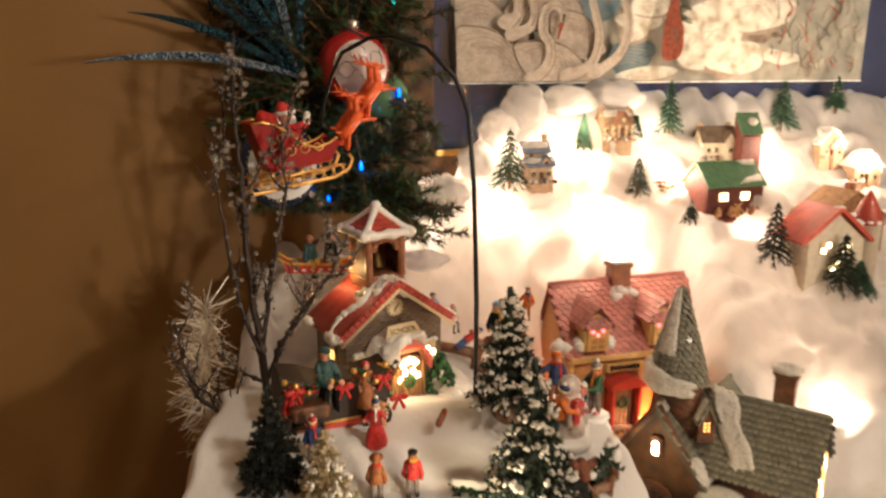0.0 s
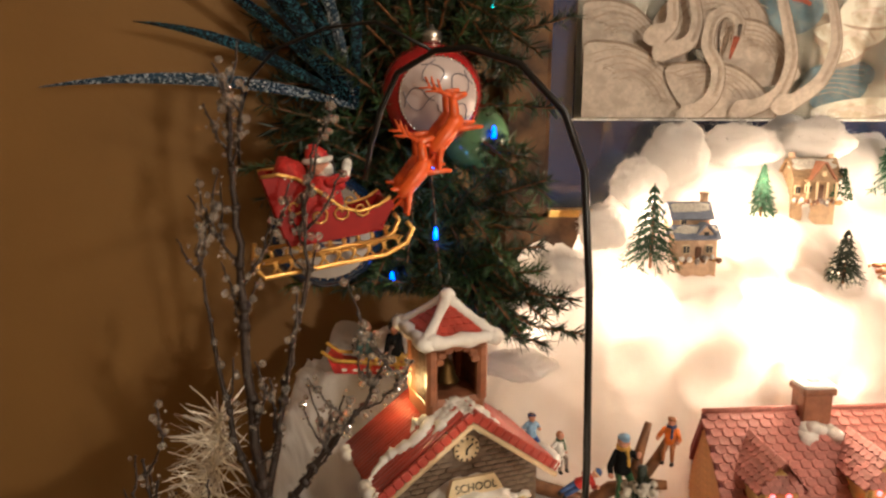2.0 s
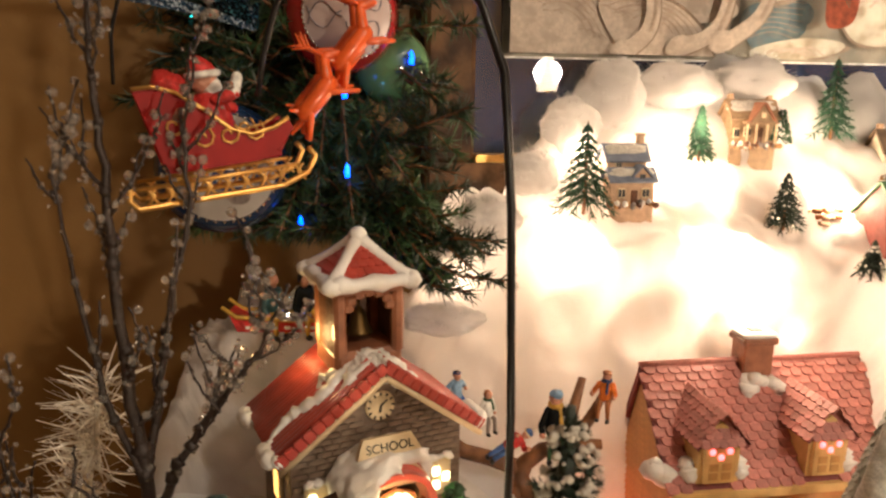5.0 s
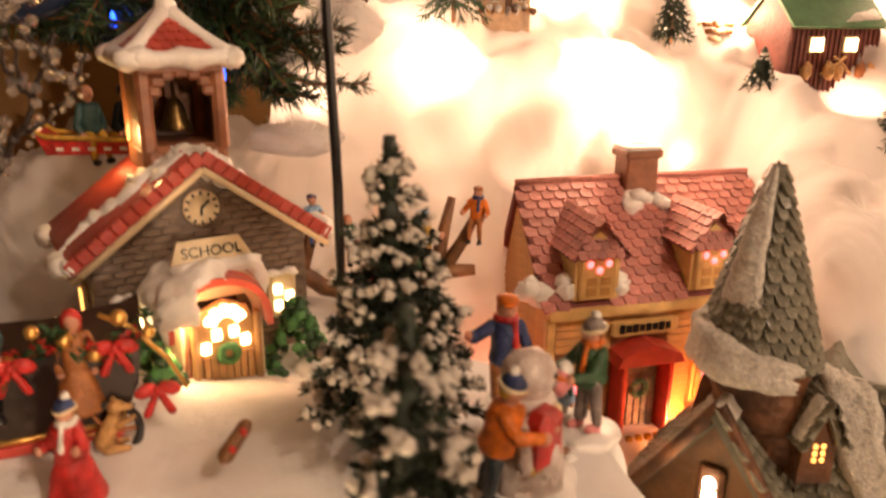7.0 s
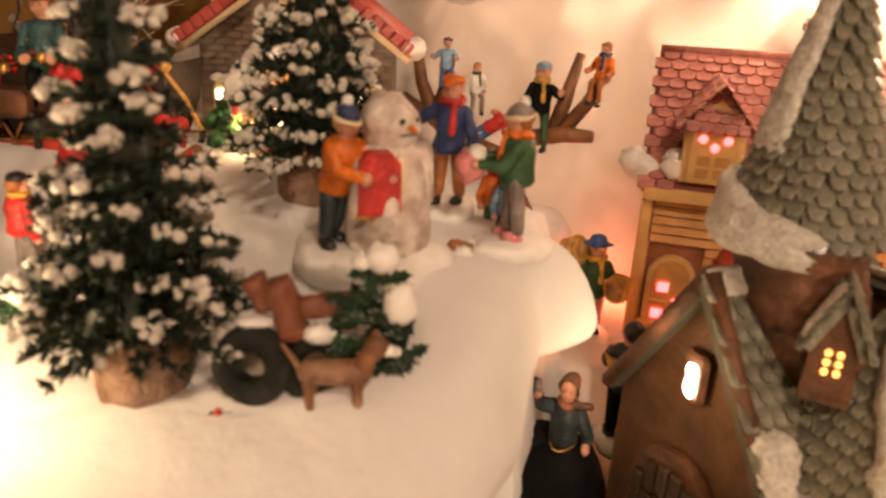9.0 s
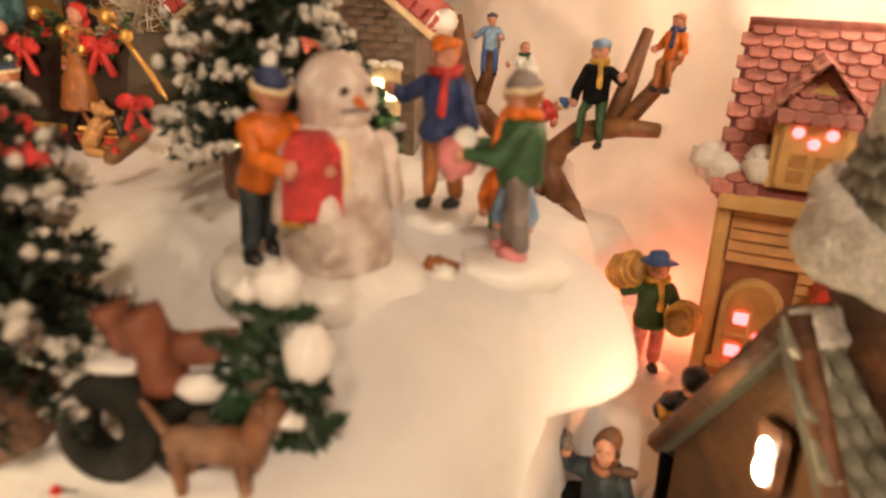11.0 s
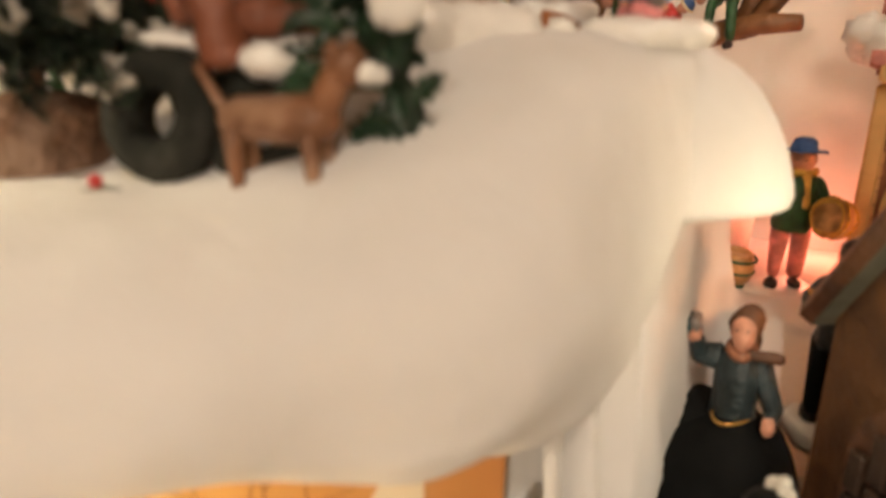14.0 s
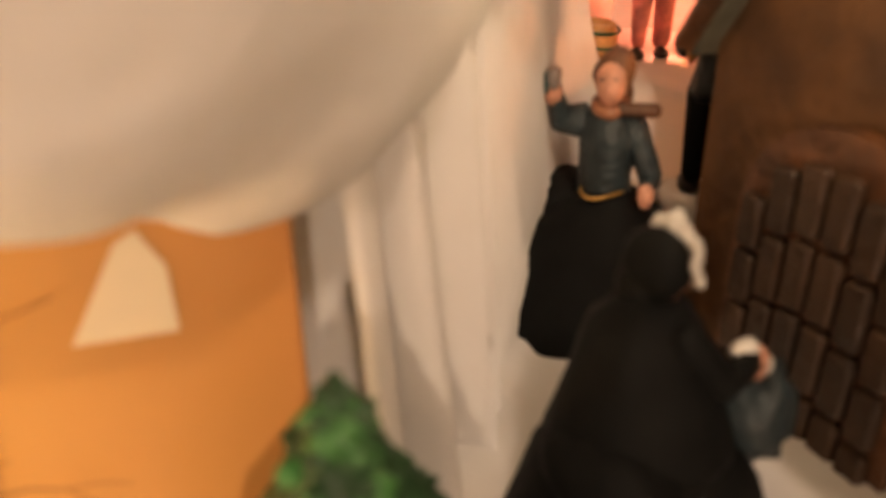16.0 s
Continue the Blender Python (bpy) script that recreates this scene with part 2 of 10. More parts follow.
# ---------------------------------------------------------------- mesh kit
class Build:
    """Collects points and faces, each face with a material slot."""

    def __init__(self, *mats):
        self.v, self.f, self.k, self.s, self.mats = [], [], [], [], list(mats)

    def slot(self, m):
        if m not in self.mats:
            self.mats.append(m)
        return self.mats.index(m)

    def add(self, pts, faces, m, smooth=False):
        o, k = len(self.v), self.slot(m)
        self.v.extend([tuple(p) for p in pts])
        self.f.extend([tuple(i + o for i in f) for f in faces])
        self.k.extend([k] * len(faces))
        self.s.extend([smooth] * len(faces))
        return self

    def box(self, c, size, m, rot=(0, 0, 0), bevel=0.0, taper=1.0):
        """Box with chamfered upright edges and a tapered top."""
        sx, sy, sz = size[0] / 2, size[1] / 2, size[2] / 2
        e = Euler([radians(a) for a in rot]).to_matrix()
        b = min(bevel, sx * 0.9, sy * 0.9)
        if b > 0:
            ring = [(sx, -sy + b), (sx, sy - b), (sx - b, sy), (-sx + b, sy), (-sx, sy - b), (-sx, -sy + b), (-sx + b, -sy), (sx - b, -sy)]
        else:
            ring = [(sx, -sy), (sx, sy), (-sx, sy), (-sx, -sy)]
        n = len(ring)
        zb = min(b, sz * 0.6)
        levels = [(-sz, 1.0), (sz, taper)] if b <= 0 else [(-sz, 1 - b / max(sx, sy)), (-sz + zb, 1.0), (sz - zb, taper), (sz, taper * (1 - b / max(sx, sy)))]
        pts = [Vector(c) + e @ Vector((x * s, y * s, z)) for z, s in levels for x, y in ring]
        faces = [tuple(reversed(range(n)))] + [tuple(range((len(levels) - 1) * n, len(levels) * n))]
        for r in range(len(levels) - 1):
            faces += [(r * n + i, r * n + (i + 1) % n, (r + 1) * n + (i + 1) % n, (r + 1) * n + i) for i in range(n)]
        return self.add(pts, faces, m)

    def ball(self, c, r, m, seg=10, rings=6, rot=(0, 0, 0), lump=0.0):
        r = (r, r, r) if isinstance(r, (int, float)) else r
        e = Euler([radians(a) for a in rot]).to_matrix()
        pts = []
        for j in range(rings + 1):
            a = math.pi * j / rings
            for i in range(seg):
                b = 2 * math.pi * i / seg
                p = Vector((math.sin(a) * math.cos(b), math.sin(a) * math.sin(b), math.cos(a)))
                if lump:
                    p *= 1 + lump * noise.noise(p * 2.3 + Vector(c) * 91)
                pts.append(Vector(c) + e @ Vector((p.x * r[0], p.y * r[1], p.z * r[2])))
        faces = [(j * seg + i, (j + 1) * seg + i, (j + 1) * seg + (i + 1) % seg, j * seg + (i + 1) % seg) for j in range(rings) for i in range(seg)]
        return self.add(pts, faces, m, True)

    def tube(self, path, radii, m, seg=7, caps=True):
        """A round bar along points; radii one number or one for each point."""
        path = [Vector(p) for p in path]
        if isinstance(radii, (int, float)):
            radii = [radii] * len(path)
        pts, last = [], None
        for i, p in enumerate(path):
            d = (path[min(i + 1, len(path) - 1)] - path[max(i - 1, 0)])
            d = d.normalized() if d.length > 1e-9 else Vector((0, 0, 1))
            if last is None:
                side = d.cross(Vector((0, 0, 1)) if abs(d.z) < 0.9 else Vector((1, 0, 0))).normalized()
            else:
                side = (last - d * last.dot(d)).normalized()
            last = side
            up = d.cross(side)
            for k in range(seg):
                a = 2 * math.pi * k / seg
                pts.append(p + (side * math.cos(a) + up * math.sin(a)) * radii[i])
        n = len(path)
        faces = [(i * seg + k, i * seg + (k + 1) % seg, (i + 1) * seg + (k + 1) % seg, (i + 1) * seg + k) for i in range(n - 1) for k in range(seg)]
        if caps:
            faces += [tuple(reversed(range(seg))), tuple(range((n - 1) * seg, n * seg))]
        return self.add(pts, faces, m, True)

    def limb(self, a, b, ra, rb, m, seg=8):
        """A limb with rounded ends."""
        a, b = Vector(a), Vector(b)
        d = (b - a).normalized()
        path = [a - d * ra, a - d * ra * 0.7, a, b, b + d * rb * 0.7, b + d * rb]
        return self.tube(path, [ra * 0.15, ra * 0.7, ra, rb, rb * 0.7, rb * 0.15], m, seg)

    def lathe(self, c, profile, m, seg=16, rot=(0, 0, 0), wob=0.0):
        """Turned shape: (radius, height) pairs round an upright axis."""
        e = Euler([radians(a) for a in rot]).to_matrix()
        pts = []
        for r, z in profile:
            for i in range(seg):
                a = 2 * math.pi * i / seg
                rr = r * (1 + wob * noise.noise(Vector((math.cos(a) * 1.5 + c[0] * 40, math.sin(a) * 1.5, z * 30))))
                pts.append(Vector(c) + e @ Vector((rr * math.cos(a), rr * math.sin(a), z)))
        faces = [(j * seg + i, j * seg + (i + 1) % seg, (j + 1) * seg + (i + 1) % seg, (j + 1) * seg + i) for j in range(len(profile) - 1) for i in range(seg)]
        faces += [tuple(reversed(range(seg))), tuple(range((len(profile) - 1) * seg, len(profile) * seg))]
        return self.add(pts, faces, m, True)

    def prism(self, outline, depth, m, at=Matrix(), smooth=False):
        """Outline in local x and z, pushed from y = 0 to y = depth."""
        n = len(outline)
        pts = [at @ Vector((x, 0, z)) for x, z in outline] + [at @ Vector((x, depth, z)) for x, z in outline]
        faces = [tuple(range(n)), tuple(reversed(range(n, 2 * n)))] + [(i, n + i, n + (i + 1) % n, (i + 1) % n) for i in range(n)]
        return self.add(pts, faces, m, smooth)

    def mesh(self, name):
        me = bpy.data.meshes.new(name)
        me.from_pydata(self.v, [], self.f)
        for m in self.mats:
            me.materials.append(m)
        me.polygons.foreach_set("material_index", self.k)
        me.polygons.foreach_set("use_smooth", self.s)
        me.update()
        return me


def part(name, b, parent, label="", m=None):
    """One mesh object under a thing or part."""
    ob = new(name, b.mesh(name) if isinstance(b, Build) else b)
    ob.parent = parent
    if m is not None:
        ob.matrix_basis = m
    if label:
        tagged(ob, label)
    return ob


def thing(name, label, category, m, group="", kind=""):
    """An empty at the base of a thing."""
    return tagged(place_ob(new(name), m), label, category, group, kind)


def place_ob(ob, m):
    ob.matrix_basis = m
    return ob


def solid(name, b, label, category, m=None, group="", kind=""):
    """A thing of one mesh."""
    ob = new(name, b.mesh(name))
    if m is not None:
        ob.matrix_basis = m
    return tagged(ob, label, category, group, kind)


def smooth(a, b, x):
    t = max(0.0, min(1.0, (x - a) / (b - a)))
    return t * t * (3 - 2 * t)


def ramp_of(keys, x):
    for (xa, ya), (xb, yb) in zip(keys, keys[1:]):
        if x <= xb:
            return ya + (yb - ya) * smooth(0, 1, (x - xa) / (xb - xa)) if x > xa else ya
    return keys[-1][1]

# ---------------------------------------------------------------- room and snow
WYAW = 16.0
WX, WY = math.cos(radians(WYAW)), math.sin(radians(WYAW))
WALLFRAME = pose(-0.018, 0.905, 0, 0, 0, WYAW)  # local x along the wall, local -y into the room


def off_wall(x, y):
    """Distance from the wall, into the room."""
    return -(-(x + 0.018) * WY + (y - 0.905) * WX)


b = Build(WALL)
b.box((0, 0.06, 0.75), (5.0, 0.12, 3.0), WALL)
tagged(place_ob(new("wall_north", b.mesh("wall_north")), WALLFRAME), "brown painted wall behind the display", "wall", kind="structure")
for nm, cx, cy, sx, sy in (("wall_west", -2.5, -2.25, 0.12, 4.5), ("wall_east", 2.5, -2.25, 0.12, 4.5), ("wall_south", 0, -4.5, 5.0, 0.12)):
    b = Build(WALL)
    b.box((cx, cy, 0.75), (sx, sy, 3.0), WALL)
    tagged(place_ob(new(nm, b.mesh(nm)), WALLFRAME), "plain brown painted wall of the room", "wall", kind="structure")
CEIL = mat("ceiling_paint", (0.66, 0.60, 0.50), 0.8, 0.04, 8)
b = Build(CEIL)
b.box((0, -2.2, 2.26), (5.1, 4.7, 0.04), CEIL)
tagged(place_ob(new("ceiling", b.mesh("ceiling")), WALLFRAME), "plain off-white ceiling", "ceiling", kind="structure")
FLOORM = mat("dark_floor", (0.14, 0.08, 0.045), 0.5, 0.2, 8, 0.2, 60)
b = Build(FLOORM)
b.box((0, -2.2, -0.77), (5.1, 4.7, 0.04), FLOORM)
tagged(place_ob(new("floor", b.mesh("floor")), WALLFRAME), "dark wooden floor of the room", "floor", kind="structure")

# table that carries the display
TABLEWOOD = mat("table_wood", (0.22, 0.11, 0.05), 0.4, 0.25, 20, 0.2, 120)
tab = thing("display_table", "long brown wooden table under the snow blanket", "table", WALLFRAME @ pose(0.50, -0.34, 0))
b = Build(TABLEWOOD)
b.box((0, 0, 0.02), (1.5, 0.62, 0.03), TABLEWOOD, bevel=0.006)
part("tabletop", b, tab)
for tx in (-0.68, 0.68):
    for ty in (-0.26, 0.26):
        b = Build(TABLEWOOD)
        b.box((tx, ty, -0.37), (0.06, 0.06, 0.755), TABLEWOOD, bevel=0.006)
        part("leg", b, tab)

EDGE = [(0.36, 0.060), (0.42, 0.100), (0.44, 0.115), (0.47, 0.137), (0.50, 0.158), (0.515, 0.163), (0.545, 0.158), (0.575, 0.148), (0.60, 0.137), (0.615, 0.130), (0.64, 0.125), (0.66, 0.112), (0.70, 0.105), (0.72, 0.075), (0.74, 0.04)]


def edge_line(y):
    for (ya, xa), (yb, xb) in zip(EDGE, EDGE[1:]):
        if y <= yb:
            return xa + (xb - xa) * max(0, (y - ya) / (yb - ya))
    return EDGE[-1][1]


def edge_x(y):
    return sum(edge_line(y + 0.006 * k) for k in range(-3, 4)) / 7


def mound(x, y):
    top = ramp_of([(0.36, 0.160), (0.475, 0.178), (0.55, 0.204), (0.60, 0.207), (0.66, 0.194), (0.72, 0.180)], y)
    top += 0.016 * math.exp(-((x - 0.045) / 0.045) ** 2 - ((y - 0.575) / 0.035) ** 2) + 0.010 * smooth(-0.02, -0.14, x)
    top += 0.0022 * noise.noise(Vector((x * 18, y * 18, 3))) + 0.0006 * noise.noise(Vector((x * 60, y * 60, 1)))
    fall = smooth(-0.010, 0.007, x - edge_x(y) + 0.007 * noise.noise(Vector((x * 22, y * 24, 7)))) 
    fall = max(fall, smooth(0.395, 0.372, y + 0.01 * noise.noise(Vector((x * 15, 2, 7)))))
    return top, fall


def valley(x, y):
    z = 0.066 + 0.046 * smooth(0.668, 0.682, y + 0.004 * noise.noise(Vector((x * 40, y * 40, 5)))) 
    z += 0.05 * smooth(0.34, 0.46, x) * smooth(0.55, 0.75, y)
    return z + 0.0022 * noise.noise(Vector((x * 60, y * 60, 9))) + 0.003 * noise.noise(Vector((x * 25, y * 25, 2)))


def ground_z(x, y):
    top, fall = mound(x, y)
    v = valley(x, y)
    left = smooth(-0.190, -0.235, x + 0.012 * noise.noise(Vector((y * 25, 5, 1))))  # the blanket hangs down at its left end
    return v + (top - v) * (1 - max(fall, left)) - 0.03 * left


HILL = [(-0.01, 0.475), (0.02, 0.462), (0.05, 0.412), (0.075, 0.372), (0.10, 0.352), (0.125, 0.336), (0.16, 0.315), (0.19, 0.294), (0.21, 0.284), (0.25, 0.264), (0.28, 0.215), (0.31, 0.13), (0.36, 0.05)]
SHOULDER = [(-0.06, 0.285), (-0.046, 0.292), (-0.030, 0.345), (0.012, 0.366), (0.040, 0.402), (0.066, 0.440), (0.096, 0.48)]
CLIFF = [(-0.01, 0.475), (0.02, 0.462), (0.05, 0.412), (0.075, 0.370), (0.112, 0.346), (0.122, 0.28), (0.130, 0.20), (0.142, 0.10), (0.2, 0.05)]
LOWHILL = [(-0.01, 0.292), (0.09, 0.288), (0.12, 0.262), (0.15, 0.212), (0.19, 0.17), (0.25, 0.10)]


def hill_z(x, y):
    s = off_wall(x, y) + 0.008 * noise.noise(Vector((x * 14, y * 14, 4)))
    s += 0.026 * smooth(0.085, 0.035, x) * smooth(-0.07, -0.05, x) * smooth(0.06, 0.10, s)
    s += 0.030 * smooth(-0.095, -0.065, x) * (1 - smooth(-0.045, -0.01, x))
    hi, lo = ramp_of(HILL, s), ramp_of(LOWHILL, s)
    yard = 1 - smooth(0.250, 0.300, x)  # hollow where the shop stands
    hi += (ramp_of(CLIFF, s) - hi) * yard
    hi = min(hi, ramp_of(SHOULDER, x + 0.012 * noise.noise(Vector((x * 30, y * 30, 2)))))
    side = smooth(-0.062, -0.045, x)
    z = lo + (max(hi, lo if s < 0.09 else hi) - lo) * side
    drop = smooth(-0.200, -0.245, x + 0.01 * noise.noise(Vector((y * 25, 5, 1))))
    z = z * (1 - drop) + 0.03 * drop
    return z


def sheet(name, fz, xs, ys, material, keep=lambda x, y, z: True):
    pts, ok, faces = [], [], []
    for y in ys:
        for x in xs:
            z = fz(x, y)
            pts.append((x, y, z))
            ok.append(keep(x, y, z))
    n = len(xs)
    for j in range(len(ys) - 1):
        for i in range(n - 1):
            q = (j * n + i, j * n + i + 1, (j + 1) * n + i + 1, (j + 1) * n + i)
            if any(ok[k] for k in q):
                faces.append(q)
    bb = Build(material)
    bb.add(pts, faces, material, True)
    return new(name, bb.mesh(name))


def steps(a, b, d):
    n = int(round((b - a) / d))
    return [a + (b - a) * i / n for i in range(n + 1)]


BACK = [(0.36, -0.015), (0.42, 0.030), (0.455, 0.0560), (0.487, 0.0800), (0.519, 0.1040), (0.537, 0.1190), (0.56, 0.1310), (0.585, 0.1270), (0.64, 0.1220)]


def foam_z(x, y):
    """Foam under the blanket: set back behind the box at the front."""
    z = ground_z(x, y)
    if y < 0.64:
        for (ya, xa), (yb, xb) in zip(BACK, BACK[1:]):
            if ya <= y <= yb:
                k = smooth(0.0, 0.006, x - (xa + (xb - xa) * (y - ya) / (yb - ya)))
                z = z + (min(z, valley(x, y)) - z) * k
    return z


near = sheet("snow_ground", foam_z, steps(-0.26, 1.0, 0.004), steps(0.33, 1.0, 0.004), FOAM, lambda x, y, z: off_wall(x, y) > 0.0)
tagged(near, "white snow blanket over foam mounds on the table", "snow", kind="structure")

def cotton_sheet():
    """Billowing sheet: the slope's profile at each step along the wall, puffed out along its normal."""
    al, rows, N = steps(-0.26, 1.08, 0.0045), [], 120
    inw = Vector((WY, -WX, 0))  # away from the wall
    for a in al:
        foot = Vector((-0.018 + a * WX, 0.905 + a * WY, 0))
        prof = []
        for k in range(186):
            d = -0.006 + 0.002 * k
            q = foot + inw * d
            prof.append(Vector((q.x, q.y, hill_z(q.x, q.y))))
        acc = [0.0]
        for p, q in zip(prof, prof[1:]):
            acc.append(acc[-1] + (q - p).length)
        row, k = [], 0
        for i in range(N):
            want = acc[-1] * i / (N - 1)
            while k < len(acc) - 2 and acc[k + 1] < want:
                k += 1
            row.append(prof[k].lerp(prof[k + 1], (want - acc[k]) / max(1e-9, acc[k + 1] - acc[k])))
        rows.append(row)
    n = len(al)
    for _ in range(5):  # even out neighbouring profiles
        rows = [[(rows[max(r - 1, 0)][i] + rows[r][i] * 2 + rows[min(r + 1, n - 1)][i]) / 4 for i in range(N)] for r in range(n)]
    pts = []
    for r in range(n):
        for i in range(N):
            p = rows[r][i]
            u = rows[min(r + 1, n - 1)][i] - rows[max(r - 1, 0)][i]
            v = rows[r][min(i + 1, N - 1)] - rows[r][max(i - 1, 0)]
            nr = u.cross(v)
            nr = nr.normalized() if nr.length > 1e-12 else Vector((0, 0, 1))
            if nr.z < 0:
                nr = -nr
            if nr.dot(inw) < -0.2:
                nr = Vector((0, 0, 1))
            puff = abs(noise.noise(p * 16)) * 2.2 - 0.55
            fine = abs(noise.noise(p * 52 + Vector((5, 5, 5)))) * 2.0 - 0.4
            tiny = abs(noise.noise(p * 105)) * 2 - 0.4
            pts.append(p + nr * (0.019 * puff + 0.0058 * fine + 0.0016 * tiny - 0.002) * (0.30 + 0.70 * max(0, nr.z)))
    faces = []
    for r in range(n - 1):
        for i in range(N - 1):
            c = pts[r * N + i]
            if c.z > ground_z(c.x, c.y) - 0.02:
                faces.append((r * N + i, r * N + i + 1, (r + 1) * N + i + 1, (r + 1) * N + i))
    bb = Build(COTTON)
    bb.add(pts, faces, COTTON, True)
    return new("cotton_hill", bb.mesh("cotton_hill"))


far = cotton_sheet()
tagged(far, "billowing white cotton batting lit from within by bulbs", "snow", kind="structure")



def cotton_tuft(label, x, y, z, r, seed):
    """Loose lobe of cotton: one lumpy mass with fine knots."""
    b, pts, seg, rings = Build(COTTON), [], 48, 30
    for j in range(rings + 1):
        for i in range(seg):
            a, c = math.pi * j / rings, 2 * math.pi * i / seg
            d = Vector((math.sin(a) * math.cos(c), math.sin(a) * math.sin(c), math.cos(a)))
            k = 1 + 0.26 * noise.noise(d * 1.4 + Vector((seed, 0, 0))) + 0.07 * (abs(noise.noise(d * 3.0 + Vector((0, seed, 0)))) * 2 - 0.4) + 0.05 * noise.noise(d * 5) + 0.03 * noise.noise(d * 13)
            pts.append((d.x * r[0] * k, d.y * r[1] * k, d.z * r[2] * k))
    b.add(pts, [(j * seg + i, (j + 1) * seg + i, (j + 1) * seg + (i + 1) % seg, j * seg + (i + 1) % seg) for j in range(rings) for i in range(seg)], COTTON, True)
    # loose fibres standing off the mass
    rng = random.Random(seed + 50)
    for p in [Vector(rng.choice(pts)) for _ in range(700)]:
        if p.z < -0.3 * r[2]:
            continue
        out = Vector((p.x / r[0], p.y / r[1], p.z / r[2])).normalized()
        side = Vector((rng.uniform(-1, 1), rng.uniform(-1, 1), rng.uniform(-1, 1))).normalized()
        q, w = p + out * rng.uniform(0.001, 0.0045) + side * rng.uniform(0.002, 0.006), side.cross(out) * rng.uniform(0.0002, 0.0006)
        b.add([p - w - out * 0.0005, p + w - out * 0.0005, q], [(0, 1, 2)], COTTON)
    tagged(place_ob(new("cotton_tuft", b.mesh("cotton_tuft")), pose(x, y, z)), label, "snow", "cotton lobes", "structure")


TUFT = "loose white lobe of cotton batting on the hill's edge"
for tx, ty, tz, tr_, ts in ((-0.026, 0.812, 0.344, (0.017, 0.016, 0.015), 1), (0.006, 0.824, 0.358, (0.022, 0.018, 0.016), 2), (0.036, 0.852, 0.390, (0.020, 0.016, 0.018), 3),
                            (0.064, 0.876, 0.424, (0.022, 0.015, 0.022), 4), (0.096, 0.893, 0.450, (0.026, 0.014, 0.026), 5), (0.150, 0.914, 0.456, (0.034, 0.014, 0.018), 6),
                            (0.215, 0.936, 0.462, (0.032, 0.014, 0.017), 7), (-0.022, 0.790, 0.290, (0.026, 0.022, 0.012), 10)):
    cotton_tuft(TUFT, tx, ty, tz, tr_, ts)


def snow_z(x, y):
    h = hill_z(x, y) if y > 0.62 else 0
    return max(ground_z(x, y), h)


# flat rounded lip of the foam mound, its underside cut square
def mound_lip():
    b, pts, seg = Build(FOAM), [], 56
    prof = [(0.0, 1.0), (0.35, 1.0), (0.52, 0.98), (0.66, 0.92), (0.77, 0.81), (0.87, 0.62), (0.94, 0.42), (0.985, 0.20), (1.0, 0.09), (0.99, 0.02), (0.95, 0.0), (0.6, 0.0)]
    for r, k in prof:
        for i in range(seg):
            a = 2 * math.pi * i / seg
            R = (0.0450 + 0.0022 * math.sin(2 * a + 0.8) + 0.0012 * math.sin(5 * a)) * r
            x, y = 0.1075 + R * math.cos(a), 0.6050 + R * 0.95 * math.sin(a)
            top = mound(x, y)[0] - 0.0008 - 0.10 * max(0.0, x - 0.115)
            pts.append((x, y, 0.1665 + (top - 0.1665) * k + 0.0006 * noise.noise(Vector((x * 90, y * 90, k)))))
    n = len(prof)
    b.add(pts, [(j * seg + i, j * seg + (i + 1) % seg, (j + 1) * seg + (i + 1) % seg, (j + 1) * seg + i) for j in range(n - 1) for i in range(seg)], FOAM, True)
    tagged(new("mound_lip", b.mesh("mound_lip")), "rounded white lip of the snow mound", "snow", kind="structure")


mound_lip()

# ---------------------------------------------------------------- houses
def tiles(parent, name, mesh, at, width, height, rows, cols, jitter=0.0004, rng=random.Random(3), skip=lambda x, y: False, count=300):
    """Lapped roof pieces on a slope: local x along the eave, local y up the slope."""
    made = 0
    for r in range(rows):
        for c in range(cols + 1):
            x = -width / 2 + (c + (0.5 if r % 2 else 0.0)) * width / cols
            if x > width / 2 + 1e-6 or x < -width / 2 or made >= count:
                continue
            y = (r + 0.5) * height / rows
            if skip(x, y):
                continue
            m = at @ pose(x + rng.uniform(-1, 1) * jitter, y + rng.uniform(-1, 1) * jitter, rng.uniform(0, jitter), rng.uniform(-1, 3), rng.uniform(-2, 2), rng.uniform(-2, 2))
            part(name, mesh, parent, m=m)
            made += 1


def tile_mesh(name, w, h, t, m, rounded=0.35):
    b = Build(m)
    o = [(-w / 2, -h * (0.5 - rounded * 0.5)), (-w * 0.25, -h / 2), (w * 0.25, -h / 2), (w / 2, -h * (0.5 - rounded * 0.5)), (w / 2, h / 2), (-w / 2, h / 2)]
    n = len(o)
    z = [t, t * 1.25, t * 1.25, t, t * 0.3, t * 0.3]
    pts = [(x, y, 0) for x, y in o] + [(x * 0.92, y * 0.94, k) for (x, y), k in zip(o, z)]
    b.add(pts, [tuple(range(n, 2 * n))] + [(i, (i + 1) % n, n + (i + 1) % n, n + i) for i in range(n)], m)
    return b.mesh(name)


def slope_frame(xc, y_eave, z_eave, y_ridge, z_ridge, side=0):
    """Frame on a roof slope: x along the eave, y up the slope, z outward. side turns the slope about the upright."""
    a = math.degrees(math.atan2(z_ridge - z_eave, y_ridge - y_eave))
    return pose(xc, y_eave, z_eave, a, 0, 0)


